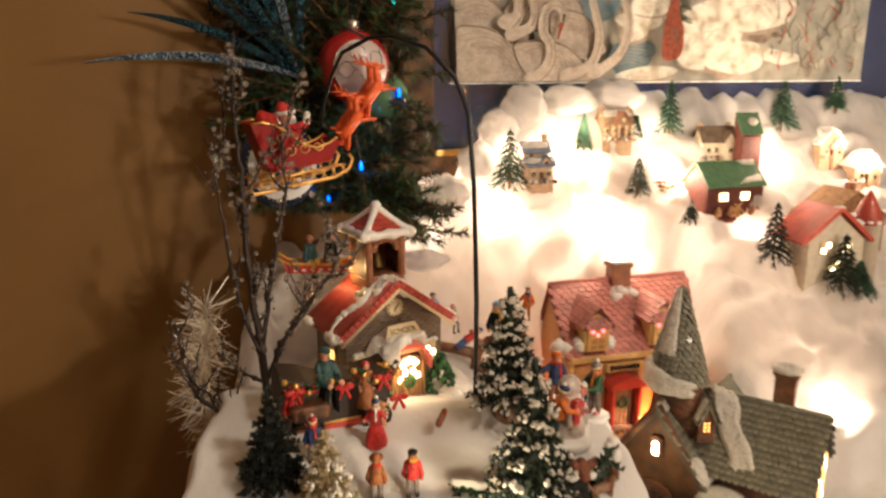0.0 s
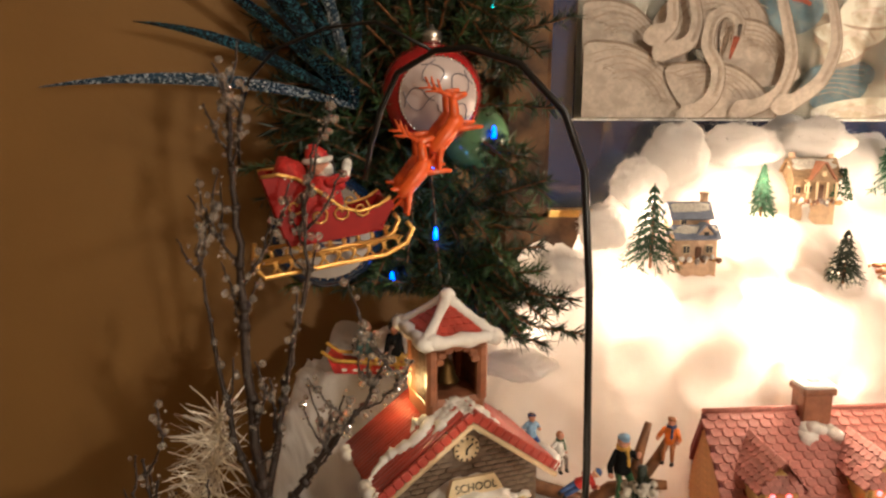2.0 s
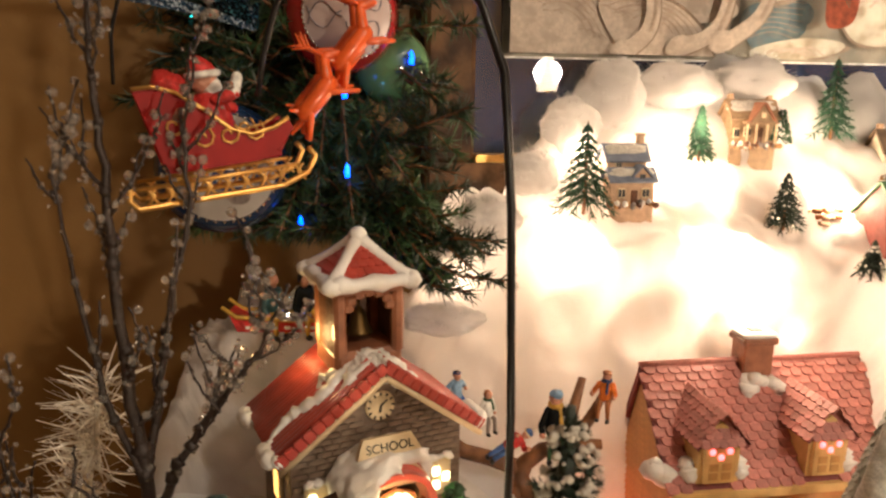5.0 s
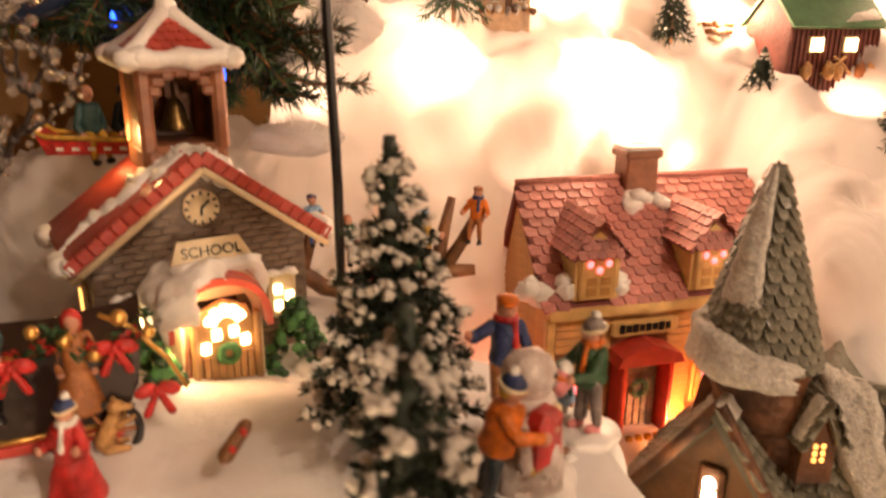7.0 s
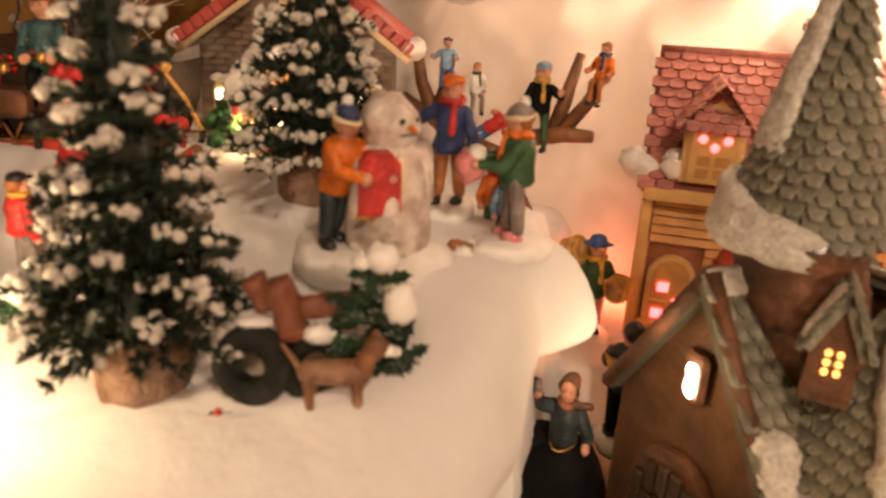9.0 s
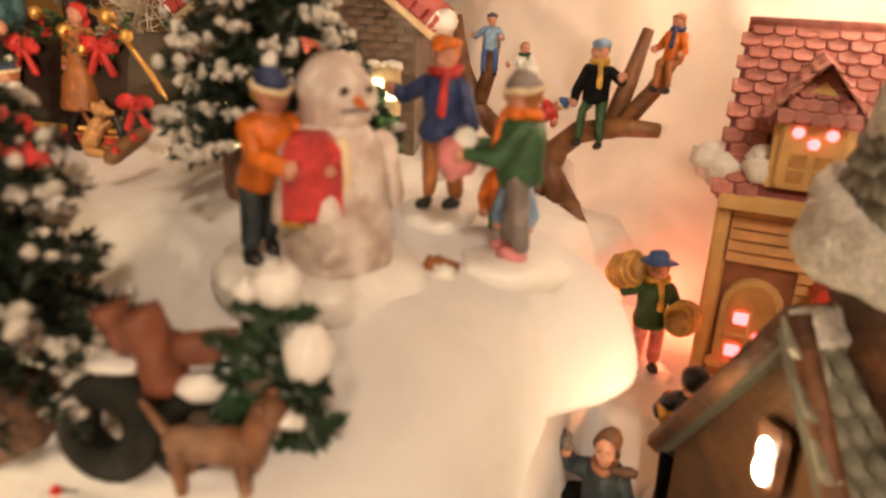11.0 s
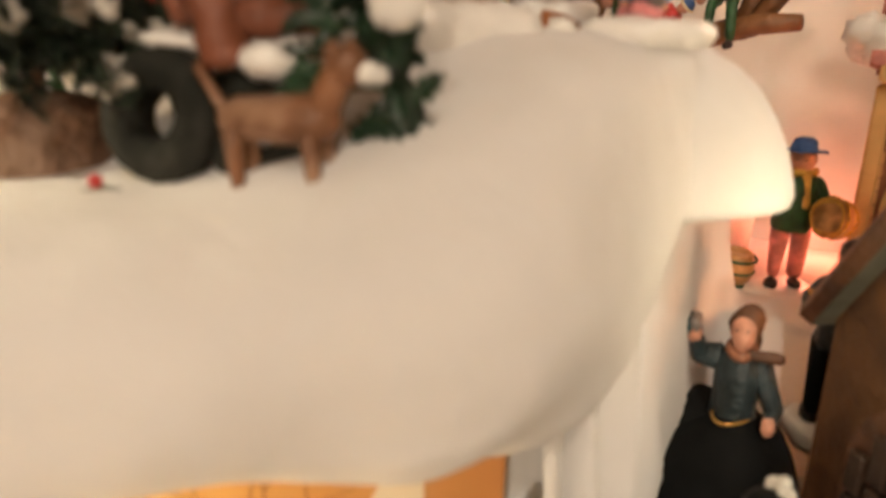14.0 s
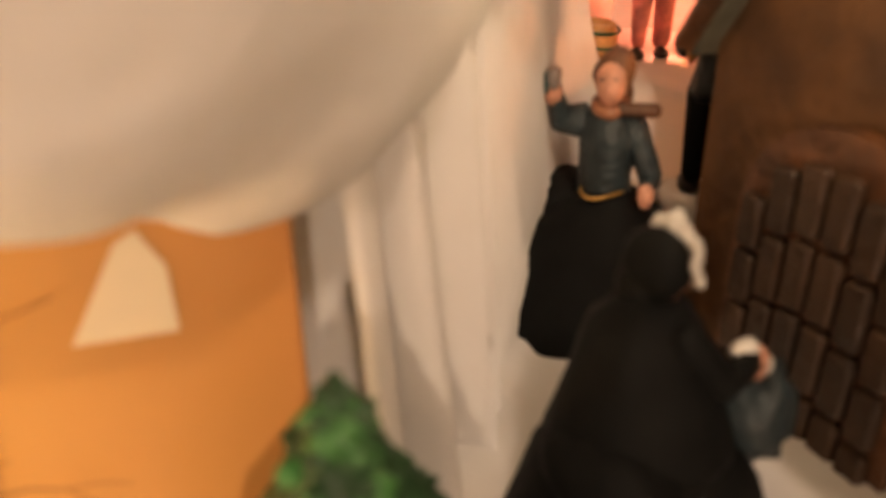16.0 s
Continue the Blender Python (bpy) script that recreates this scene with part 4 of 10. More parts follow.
def build_shop():
    rng = random.Random(21)
    s = thing("village_shop", "tan clapboard village shop with rose shingled roof and two dormers", "village house", pose(0.1995, 0.8145, 0.108, 0, 0, 15.6))
    L, YF, YB, ZE, ZR = 0.082, -0.057, 0.026, 0.088, 0.154
    # brown body colour stands in for shadow lines in the gaps between clapboards
    b = Build(BROWNPOST)
    b.prism([(YF, -0.01), (YB, -0.01), (YB, ZE), (0, ZR - 0.004), (YF, ZE)], 2 * L, BROWNPOST, pose(L, 0, 0, 0, 0, 90))
    body = part("wall", b, s, "brown backing wall, shadow lines between the tan boards")
    bd = Build(SIDING).prism([(-0.5, 0), (0.5, 0), (0.5, 0.0046), (-0.5, 0.0046)], -0.0012, SIDING)
    # clapboards: front in two runs beside the door, and the left gable
    for k in range(17):
        z = 0.0 + k * 0.0050
        runs = [(-L + 0.004, -0.079), (-0.049, -0.041), (-0.001, L - 0.004)] if 0.012 < z < 0.058 else [(-L + 0.004, -0.041), (-0.001, L - 0.004)] if z < 0.066 else [(-L + 0.004, L - 0.004)]
        for xa, xb in runs:
            bb = Build(SIDING)
            w = xb - xa
            bb.add([(-w / 2, 0, 0), (w / 2, 0, 0), (w / 2, -0.0018, 0), (-w / 2, -0.0018, 0), (-w / 2, 0, 0.0041), (w / 2, 0, 0.0041), (w / 2, -0.0006, 0.0041), (-w / 2, -0.0006, 0.0041)],
                   [(0, 1, 2, 3), (4, 7, 6, 5), (3, 2, 6, 7), (0, 3, 7, 4), (1, 5, 6, 2)], SIDING)
            part("clapboard", bb, body, m=pose((xa + xb) / 2, YF, z))
    for k in range(28):
        z = k * 0.0050
        y0, y1 = (YF + 0.003, YB - 0.003) if z < ZE else (YF * (ZR - z) / (ZR - ZE) + 0.004, YB * (ZR - z) / (ZR - ZE) - 0.004)
        if y1 - y0 < 0.006:
            break
        w = y1 - y0
        bb = Build(SIDING)
        bb.add([(0, -w / 2, 0), (0, w / 2, 0), (-0.0018, w / 2, 0), (-0.0018, -w / 2, 0), (0, -w / 2, 0.0041), (0, w / 2, 0.0041), (-0.0006, w / 2, 0.0041), (-0.0006, -w / 2, 0.0041)],
               [(3, 2, 1, 0), (5, 6, 7, 4), (7, 6, 2, 3), (4, 7, 3, 0), (2, 6, 5, 1)], SIDING)
        part("clapboard", bb, body, m=pose(-L, (y0 + y1) / 2, z))
    # cornice and corner boards
    b = Build(TRIM)
    b.box((0, YF - 0.003, ZE - 0.001), (2 * L + 0.006, 0.008, 0.006), TRIM, bevel=0.001)
    part("cornice", b, s)
    for sx in (-1, 1):
        b = Build(TRIM)
        b.box((sx * L, YF - 0.0005, ZE / 2 - 0.004), (0.006, 0.006, ZE - 0.002), TRIM, bevel=0.001)
        part("corner_board", b, s)
    # roof with single shingles on the front slope
    b = Build(PINKGROUT)
    ye, ze = YF - 0.004, ZE + 0.001
    slab(b, [(-L - 0.004, ye, ze), (L + 0.004, ye, ze), (L + 0.004, 0, ZR), (-L - 0.004, 0, ZR)], 0.004, PINKGROUT)
    slab(b, [(L + 0.004, YB + 0.004, ze), (-L - 0.004, YB + 0.004, ze), (-L - 0.004, 0, ZR), (L + 0.004, 0, ZR)], 0.004, PINKGROUT)
    roof = part("roof", b, s, "rose-red shingled roof")
    tm = tile_mesh("shingle", 0.0088, 0.0086, 0.0017, PINKTILE)
    at = slope_frame(0, ye, ze, 0, ZR)
    hgt = math.hypot(0 - ye, ZR - ze)

    def under(x, y):
        return (abs(x + 0.054) < 0.013 and y < 0.045) or (abs(x - 0.024) < 0.013 and y < 0.045) or (abs(x) < 0.012 and y > hgt - 0.012)
    tiles(roof, "shingle", tm, at, 2 * L + 0.004, hgt, 14, 19, 0.0003, rng, under, 300)
    b = Build(PINKTILE)
    b.tube([(-L - 0.004, 0, ZR + 0.001), (0, 0.0003, ZR + 0.0016), (L + 0.004, 0, ZR + 0.001)], 0.0022, PINKTILE, 8)
    part("ridge_cap", b, roof)
    # dormers
    for dx in (-0.054, 0.024):
        d = part("dormer", Build(TRIM).prism([(-0.0145, 0), (0.0145, 0), (0.0145, 0.030), (0, 0.043), (-0.0145, 0.030)], 0.05, TRIM), s, "dormer with a hipped shingled roof and lit hearts", pose(dx, YF - 0.002, ZE + 0.006))
        b = Build(PINKTILE)
        slab(b, [(-0.019, -0.004, 0.027), (0, 0.008, 0.050), (0, 0.046, 0.050), (-0.019, 0.046, 0.027)], 0.003, PINKGROUT)
        slab(b, [(0, 0.008, 0.050), (0.019, -0.004, 0.027), (0.019, 0.046, 0.027), (0, 0.046, 0.050)], 0.003, PINKGROUT)
        b.add([(-0.019, -0.004, 0.027), (0.019, -0.004, 0.027), (0, 0.008, 0.050)], [(0, 1, 2)], PINKGROUT)
        dr = part("dormer_roof", b, d)
        t2 = tile_mesh("shingle", 0.0062, 0.0062, 0.0012, PINKTILE)
        tilt = math.degrees(math.atan2(0.023, 0.019))
        for side in (-1, 1):
            fr = pose(side * 0.019, 0.021, 0.0275, 0, 0, 90 * side) @ pose(0, 0, 0, tilt, 0, 0)
            tiles(dr, "shingle", t2, fr, 0.048, 0.030, 5, 8, 0.0002, rng, count=45)
        fr = pose(0, -0.0045, 0.0272, math.degrees(math.atan2(0.023, 0.012)), 0, 0)
        tiles(dr, "shingle", t2, fr, 0.036, 0.026, 5, 6, 0.0002, rng, lambda x, y: abs(x) > 0.017 * (1 - y / 0.026), 30)
        w = part("window", Build(TRIM).box((0, -0.001, 0.0145), (0.024, 0.003, 0.027), TRIM, bevel=0.001), d)
        for x, z in ((-0.0062, 0.0235), (0.0058, 0.0235), (0, 0.0195)):
            b = Build(LITPINK)
            b.ball((x, -0.003, z), (0.0023, 0.0012, 0.0023), LITPINK, 8, 5)
            part("heart_cutout", b, w, "glowing pink heart cut-out")
        for x in (-0.0045, 0.0045):
            for z in (0.006, 0.0125):
                b = Build(LITSOFT)
                b.box((x, -0.0022, z), (0.0062, 0.0016, 0.0050), mat_pane())
                part("pane", b, w)
        b = Build(SNOW)
        for sd in ((-1, 1) if dx < 0 else (1,)):
            snow_ribbon(b, [(sd * 0.0175, 0.000 + k * 0.004, 0.001 + k * 0.0042) for k in range(4)], 0.0064, SNOW, rng)
        part("dormer_snow", b, d, "white snow lumps")
    # chimney
    b = Build(STONEWALL)
    b.box((0, 0, ZR + 0.002), (0.023, 0.018, 0.030), BROWNPOST, bevel=0.001)
    b.box((0, 0, ZR + 0.0175), (0.027, 0.022, 0.005), BROWNPOST, bevel=0.001)
    ch = part("chimney", b, s, "brown chimney with snow cap")
    b = Build(SNOW)
    b.box((0, 0, ZR + 0.0215), (0.026, 0.021, 0.004), SNOW, bevel=0.0018)
    snow_lumps(b, [(rng.uniform(-0.014, 0.014), -0.010 - 0.006 * rng.random(), ZR - 0.006 - 0.010 * rng.random()) for k in range(8)], 0.0075, SNOW, rng, 0.7)
    part("chimney_snow", b, ch)
    b = Build(REDPAINT)
    b.box((0, 0, ZR + 0.0236), (0.010, 0.008, 0.0012), REDPAINT, bevel=0.0004)
    part("flue", b, ch)
    # sign with unreadable dark lettering
    sg = part("shop_sign", Build(TRIM).box((-0.020, YF - 0.004, 0.074), (0.046, 0.003, 0.010), TRIM, bevel=0.002), s, "tan sign with a worn dark word")
    for k, (x, w, h) in enumerate(((-0.016, 0.003, 0.0058), (-0.0115, 0.0036, 0.0045), (-0.007, 0.0034, 0.005), (-0.0025, 0.0032, 0.0042), (0.002, 0.0034, 0.005), (0.0065, 0.0034, 0.0042), (0.011, 0.0034, 0.0055), (0.0155, 0.003, 0.0045))):
        b = Build(BLACK)
        b.box((-0.020 + x, YF - 0.0060, 0.074), (w, 0.0008, h), BLACK)
        part("dark_bar", b, sg)
    # red porch and door
    pc = part("porch", Build(REDPAINT).box((-0.037, YF - 0.008, 0.024), (0.004, 0.016, 0.062), REDPAINT, bevel=0.001)
              .box((-0.005, YF - 0.008, 0.024), (0.004, 0.016, 0.062), REDPAINT, bevel=0.001), s, "red-painted door porch")
    b = Build(REDPAINT)
    b.prism([(-0.023, 0), (0.023, 0), (0.020, 0.006), (0.0, 0.014), (-0.020, 0.006)], 0.020, REDPAINT, pose(-0.021, YF - 0.019, 0.054))
    part("porch_roof", b, pc, "red pediment roof")
    dr = part("door", Build(GREY).box((-0.021, YF - 0.002, 0.020), (0.027, 0.004, 0.056), GREY, bevel=0.001), s, "grey arched shop door with wreath")
    b = Build(GREY)
    for k in range(5):
        b.box((-0.031 + k * 0.005, YF - 0.0045, 0.016), (0.0042, 0.0015, 0.044), GREY, bevel=0.0005)
    part("door_panel", b, dr)
    b = Build(GREEN)
    pts, rng = [], random.Random(77)
    for k in range(28):
        for j in range(8):
            a, c = 2 * math.pi * k / 28, 2 * math.pi * j / 8
            q = 0.0018 * rng.uniform(0.75, 1.35)
            pts.append((-0.021 + (0.0048 + q * math.cos(c)) * math.cos(a), YF - 0.006 + q * math.sin(c), 0.032 + (0.0048 + q * math.cos(c)) * math.sin(a)))
    b.add(pts, [(k * 8 + j, (k + 1) % 28 * 8 + j, (k + 1) % 28 * 8 + (j + 1) % 8, k * 8 + (j + 1) % 8) for k in range(28) for j in range(8)], GREEN)
    part("wreath", b, dr, "small green door wreath")
    st = part("shop_steps", Build(TAN).box((-0.021, YF - 0.012, -0.004), (0.032, 0.024, 0.008), TAN, bevel=0.001).box((-0.021, YF - 0.020, -0.008), (0.036, 0.016, 0.008), TAN, bevel=0.001), s)
    for k in range(5):
        b = Build(YELLOW)
        b.box((-0.034 + k * 0.0065, YF - 0.0215, 0.004), (0.0042, 0.0042, 0.008), YELLOW, bevel=0.0008)
        part("step_block", b, st)
    # arched ground-floor windows
    for wx in (-0.064, 0.030, 0.062):
        o = [(-0.0125, 0.0), (0.0125, 0.0), (0.0125, 0.026)] + [(0.0125 * math.cos(a), 0.026 + 0.0125 * math.sin(a)) for a in [math.pi * i / 8 for i in range(1, 8)]] + [(-0.0125, 0.026)]
        w = part("window", Build(TRIM).prism(o, 0.005, TRIM, pose(wx, YF - 0.004, 0.015)), s, "arched window with lit pink panes")
        o2 = [(x * 0.78, 0.004 + z * 0.84) for x, z in o]
        part("glazing", Build(mat_pane()).prism(o2, 0.001, mat_pane(), pose(wx, YF - 0.0052, 0.015)), w)
        for x, z, k in ((-0.0048, 0.0060, 1), (0.0048, 0.0060, 0), (-0.0048, 0.0150, 0), (0.0050, 0.0130, 1), (-0.0035, 0.0215, 1)):
            if k:
                b = Build(LITPINK)
                b.box((wx + x, YF - 0.0064, 0.015 + z), (0.0062, 0.0012, 0.0052), LITPINK, bevel=0.0008)
                part("pane", b, w, "glowing pink pane")
        b = Build(TRIM)
        b.box((wx, YF - 0.0066, 0.028), (0.0012, 0.0012, 0.024), TRIM)
        b.box((wx, YF - 0.0066, 0.0285), (0.019, 0.0012, 0.0012), TRIM)
        b.box((wx, YF - 0.006, 0.014), (0.030, 0.006, 0.003), TRIM, bevel=0.001)
        part("glazing_bar", b, w)
    # stone foundation and snow by the corner
    b = Build(CREAM)
    for k in range(24):
        b.box((-L + 0.004 + k * 0.0068, YF - 0.003, -0.002 + 0.0005 * (k % 3)), (0.0062, 0.006, 0.0070), CREAM, bevel=0.0014)
    part("foundation", b, s, "cream cobble foundation")
    b = Build(SNOW)
    snow_lumps(b, [(-L - 0.007 + rng.uniform(-0.007, 0.007), YF + 0.014 + rng.uniform(-0.008, 0.008), 0.098 + rng.uniform(-0.006, 0.006)) for k in range(7)], 0.008, SNOW, rng, 0.8)
    part("snowy_shrub", b, s, "snow lumps clinging to the roof corner")


PANE = mat("amber_glazing", (0.55, 0.30, 0.10), 0.3, 0.2, 90)


def mat_pane():
    return PANE


build_shop()


def build_cottage():
    rng = random.Random(31)
    s = thing("stone_cottage", "brown stone cottage with grey shingled roofs and a round turret", "village house", pose(0.195, 0.616, 0.060, 0, 0, -35))
    ZA, ZE, HW = 0.141, 0.082, 0.043
    b = Build(GABLEWOOD)
    b.prism([(-HW + 0.001, -0.004), (HW - 0.001, -0.004), (HW - 0.001, ZE - 0.004), (0, ZA - 0.004), (-HW + 0.001, ZE - 0.004)], 0.085, GABLEWOOD, pose(0, 0.002, 0))
    part("gable_wall", b, s, "brown plastered gable wall")
    b = Build(BARKBROWN)
    b.box((0.052, 0.058, 0.040), (0.150, 0.084, 0.094), BARKBROWN, bevel=0.002)
    b.prism([(-0.042, 0.085), (0.042, 0.085), (0, 0.134)], 0.150, BARKBROWN, pose(0.127, 0.058, 0, 0, 0, 90))
    part("wall", b, s, "dark brown stone walls")
    # barge boards on the gable
    for sd in (-1, 1):
        b = Build(BARKBROWN)
        b.tube([(sd * (HW + 0.003), -0.003, ZE - 0.008), (sd * HW * 0.5, -0.0035, (ZA + ZE) / 2 - 0.002), (0, -0.003, ZA + 0.002)], 0.0034, BARKBROWN, 6)
        part("barge_board", b, s)
    # arched plank door in the gable, seen very near
    o = [(-0.020, 0), (0.020, 0), (0.020, 0.042)] + [(0.020 * math.cos(a), 0.042 + 0.020 * math.sin(a)) for a in [math.pi * i / 10 for i in range(1, 10)]] + [(-0.020, 0.042)]
    dr = part("door", Build(BARKBROWN).prism([(x * 1.16, z * 1.07) for x, z in o], 0.004, BARKBROWN, pose(0, -0.0032, 0)), s, "dark arched plank door")
    for k in range(6):
        x0 = -0.0172 + k * 0.0069
        ztop = 0.042 + math.sqrt(max(0, 0.019 ** 2 - x0 ** 2))
        for zz in range(4):
            za, zb = zz * ztop / 4, (zz + 1) * ztop / 4 - 0.0012
            bb = Build(WOODDARK)
            bb.box((x0, -0.0042, (za + zb) / 2), (0.0061, 0.003, zb - za), WOODDARK, bevel=0.0008)
            part("plank", bb, dr)
    # small lit window high in the gable
    w = part("window", Build(BARKBROWN).box((0, -0.001, 0.101), (0.012, 0.004, 0.020), BARKBROWN, bevel=0.003), s, "small bright gable window")
    b = Build(LITWHITE)
    b.ball((0, -0.0032, 0.1035), (0.0030, 0.0012, 0.0034), LITWHITE, 10, 6)
    b.ball((0.0004, -0.0034, 0.0975), (0.0032, 0.0012, 0.0046), LITWHITE, 10, 6)
    part("lit_pane", b, w, "bright warm light")
    # roofs
    def slope(pts, shingles, rows, cols, name="roof", label="grey-green shingled roof slope", skip=lambda x, y: False):
        b = Build(DARKGROUT)
        slab(b, pts, 0.004, DARKGROUT)
        r = part(name, b, s, label)
        p = [Vector(q) for q in pts]
        ex, ey = (p[1] - p[0]), (p[3] - p[0])
        w_, h_ = ex.length, ey.length
        ex.normalize()
        ez = ex.cross(ey).normalized()
        ey = ez.cross(ex)
        at = Matrix((ex, ey, ez)).transposed().to_4x4()
        at.translation = p[0].lerp(p[1], 0.5)
        tm = tile_mesh("shingle", w_ / cols * 0.98, h_ / rows * 1.5, 0.0019, DARKROOF, 0.6)
        tiles(r, "shingle", tm, at, w_ - w_ / cols * 0.6, h_, rows, cols, 0.0005, rng, skip, shingles)
        return r
    ze = ZE - 0.008
    rr = slope([(HW + 0.004, -0.006, ze), (HW + 0.004, 0.078, ze), (0, 0.078, ZA), (0, -0.006, ZA)], 300, 11, 13)
    slope([(-HW - 0.004, 0.078, ze), (-HW - 0.004, -0.004, ze), (0, -0.004, ZA), (0, 0.078, ZA)], 300, 10, 11)
    mr = slope([(0.030, 0.006, 0.084), (0.132, 0.006, 0.084), (0.132, 0.058, 0.142), (0.030, 0.058, 0.142)], 300, 13, 18)
    slope([(0.132, 0.110, 0.084), (-0.026, 0.110, 0.084), (-0.026, 0.058, 0.142), (0.132, 0.058, 0.142)], 200, 9, 14)
    b = Build(DARKROOF)
    b.tube([(-0.026, 0.058, 0.143), (0.132, 0.058, 0.143)], 0.0022, DARKROOF, 6)
    b.tube([(0, -0.004, ZA + 0.001), (0, 0.058, ZA + 0.001)], 0.0022, DARKROOF, 6)
    part("ridge_cap", b, s)
    # rear wing gable
    b = Build(BARKBROWN)
    b.prism([(-0.026, 0.0), (0.026, 0.0), (0.026, 0.100), (0, 0.130), (-0.026, 0.100)], 0.060, BARKBROWN, pose(0.030, 0.100, 0))
    part("rear_wing", b, s)
    b = Build(DARKROOF)
    slab(b, [(0.060, 0.055, 0.096), (0.060, 0.166, 0.096), (0.030, 0.166, 0.134), (0.030, 0.055, 0.134)], 0.004, DARKROOF)
    slab(b, [(0.0, 0.166, 0.096), (0.0, 0.055, 0.096), (0.030, 0.055, 0.134), (0.030, 0.166, 0.134)], 0.004, DARKROOF)
    part("rear_roof", b, s)
    # gritty snow
    def on_main(x, k):
        """Point on the main front slope: k from 0 at the eave to 1 at the ridge."""
        return (x, 0.006 + 0.052 * k, 0.0868 + 0.058 * k)

    def on_gable(y, k):
        """Point on the right slope of the front gable: k from 0 at the ridge to 1 at the eave."""
        return (0.047 * k, y, 0.1432 - 0.067 * k)
    up_main, up_gable = (0, -0.745, 0.667), (0.819, 0, 0.574)
    part("roof_snow", snow_patch(Build(GRITSNOW), lambda u, v: (on_main(0.072 - 0.034 * v + 0.0240 * (u - 0.5) + 0.002 * math.sin(9 * v), 0.14 + 0.88 * v), up_main), 16, 40, 0.0040, GRITSNOW, 1, 0.07), mr, "gritty band of snow down the valley")
    part("roof_snow", snow_patch(Build(GRITSNOW), lambda u, v: (on_gable(-0.005 + 0.022 * u, -0.02 + 0.14 * v), up_gable), 14, 12, 0.0038, GRITSNOW, 2, 0.12), rr, "gritty lump of snow at the gable point")
    part("roof_snow", snow_patch(Build(GRITSNOW), lambda u, v: (on_gable(-0.006 + 0.026 * u * (1.1 - 0.5 * v), 1.04 - 0.36 * v), up_gable), 16, 16, 0.0046, GRITSNOW, 3, 0.12), rr, "gritty snow on the eave")
    # low snowy roof in front of the main wing
    b = Build(BARKBROWN)
    b.box((0.062, 0.000, 0.030), (0.040, 0.020, 0.068), BARKBROWN, bevel=0.002)
    b.lathe((0.062, 0.000, 0.062), [(0.024, 0), (0.021, 0.008), (0.012, 0.014), (0.003, 0.016)], GRITSNOW, 14, wob=0.15)
    part("bay", b, s, "small bay with a snowy roof")
    # chimney
    b = Build(BARKBROWN)
    b.box((0.092, 0.066, 0.150), (0.018, 0.014, 0.046), BARKBROWN, bevel=0.001)
    b.box((0.092, 0.066, 0.172), (0.022, 0.018, 0.004), BARKBROWN, bevel=0.001)
    ch = part("chimney", b, s, "dark brick chimney with snow cap")
    b = Build(GRITSNOW)
    b.lathe((0.092, 0.066, 0.174), [(0.013, 0), (0.0135, 0.002), (0.011, 0.004), (0.005, 0.0045), (0.004, 0.002)], GRITSNOW, 14, wob=0.12)
    part("chimney_snow", b, ch)
    # lattice window in the end gable
    w = part("end_window", Build(BARKBROWN).box((0.1285, 0.050, 0.085), (0.004, 0.034, 0.052), BARKBROWN, bevel=0.001), s, "leaded window lit from inside")
    for i in range(4):
        for j in range(5):
            b = Build(LITWIN)
            b.box((0.1312, 0.038 + i * 0.008, 0.066 + j * 0.0095), (0.001, 0.0058, 0.0070), LITSOFT if (i + j) % 3 else LITWIN, bevel=0.0004)
            part("pane", b, w)
    # turret: corbelled out of the gable roof, with uneven stone courses
    rings = ((0.092, 0.0205, 0.0335, 0.0120), (0.104, 0.0215, 0.0335, 0.0135), (0.120, 0.0180, 0.0325, 0.0190), (0.136, 0.0110, 0.0300, 0.0218), (0.150, 0.0072, 0.0285, 0.0222), (0.168, 0.0062, 0.0280, 0.0220))
    b, pts, seg, lev = Build(BARKBROWN), [], 40, 48
    for i in range(lev + 1):
        z = 0.092 + 0.076 * i / lev
        q = next(k for k in range(5) if z <= rings[k + 1][0] + 1e-9)
        f = smooth(0, 1, (z - rings[q][0]) / (rings[q + 1][0] - rings[q][0]))
        cx, cy, r = [rings[q][k] + (rings[q + 1][k] - rings[q][k]) * f for k in (1, 2, 3)]
        for k in range(seg):
            a = 2 * math.pi * k / seg
            rr_ = r + 0.0007 * abs(math.sin(z * 520 + 0.8 * math.sin(2 * a))) + 0.0007 * noise.noise(Vector((math.cos(a) * 5, math.sin(a) * 5, z * 260)))
            pts.append((cx + rr_ * math.cos(a), cy + rr_ * math.sin(a), z))
    b.add(pts, [(i * seg + k, i * seg + (k + 1) % seg, (i + 1) * seg + (k + 1) % seg, (i + 1) * seg + k) for i in range(lev) for k in range(seg)] + [tuple(reversed(range(seg)))], BARKBROWN, True)
    tb = part("turret", b, s, "round brown stone turret corbelled out of the roof")
    TX, TY, ZB, CH, R0 = 0.0060, 0.0285, 0.160, 0.087, 0.0240

    def cone(a, t, lift=0.0):
        r = R0 * max(0.0, 1 - t) ** 0.92 + 0.0010 + lift
        return Vector((TX - 0.003 * t + r * math.cos(a), TY + 0.003 * t + r * math.sin(a), ZB + CH * t)), Vector((math.cos(a), math.sin(a), 0.30))
    b = Build(DARKROOF)
    pts = [cone(2 * math.pi * i / 32, j / 12, -0.0006)[0] for j in range(13) for i in range(32)]
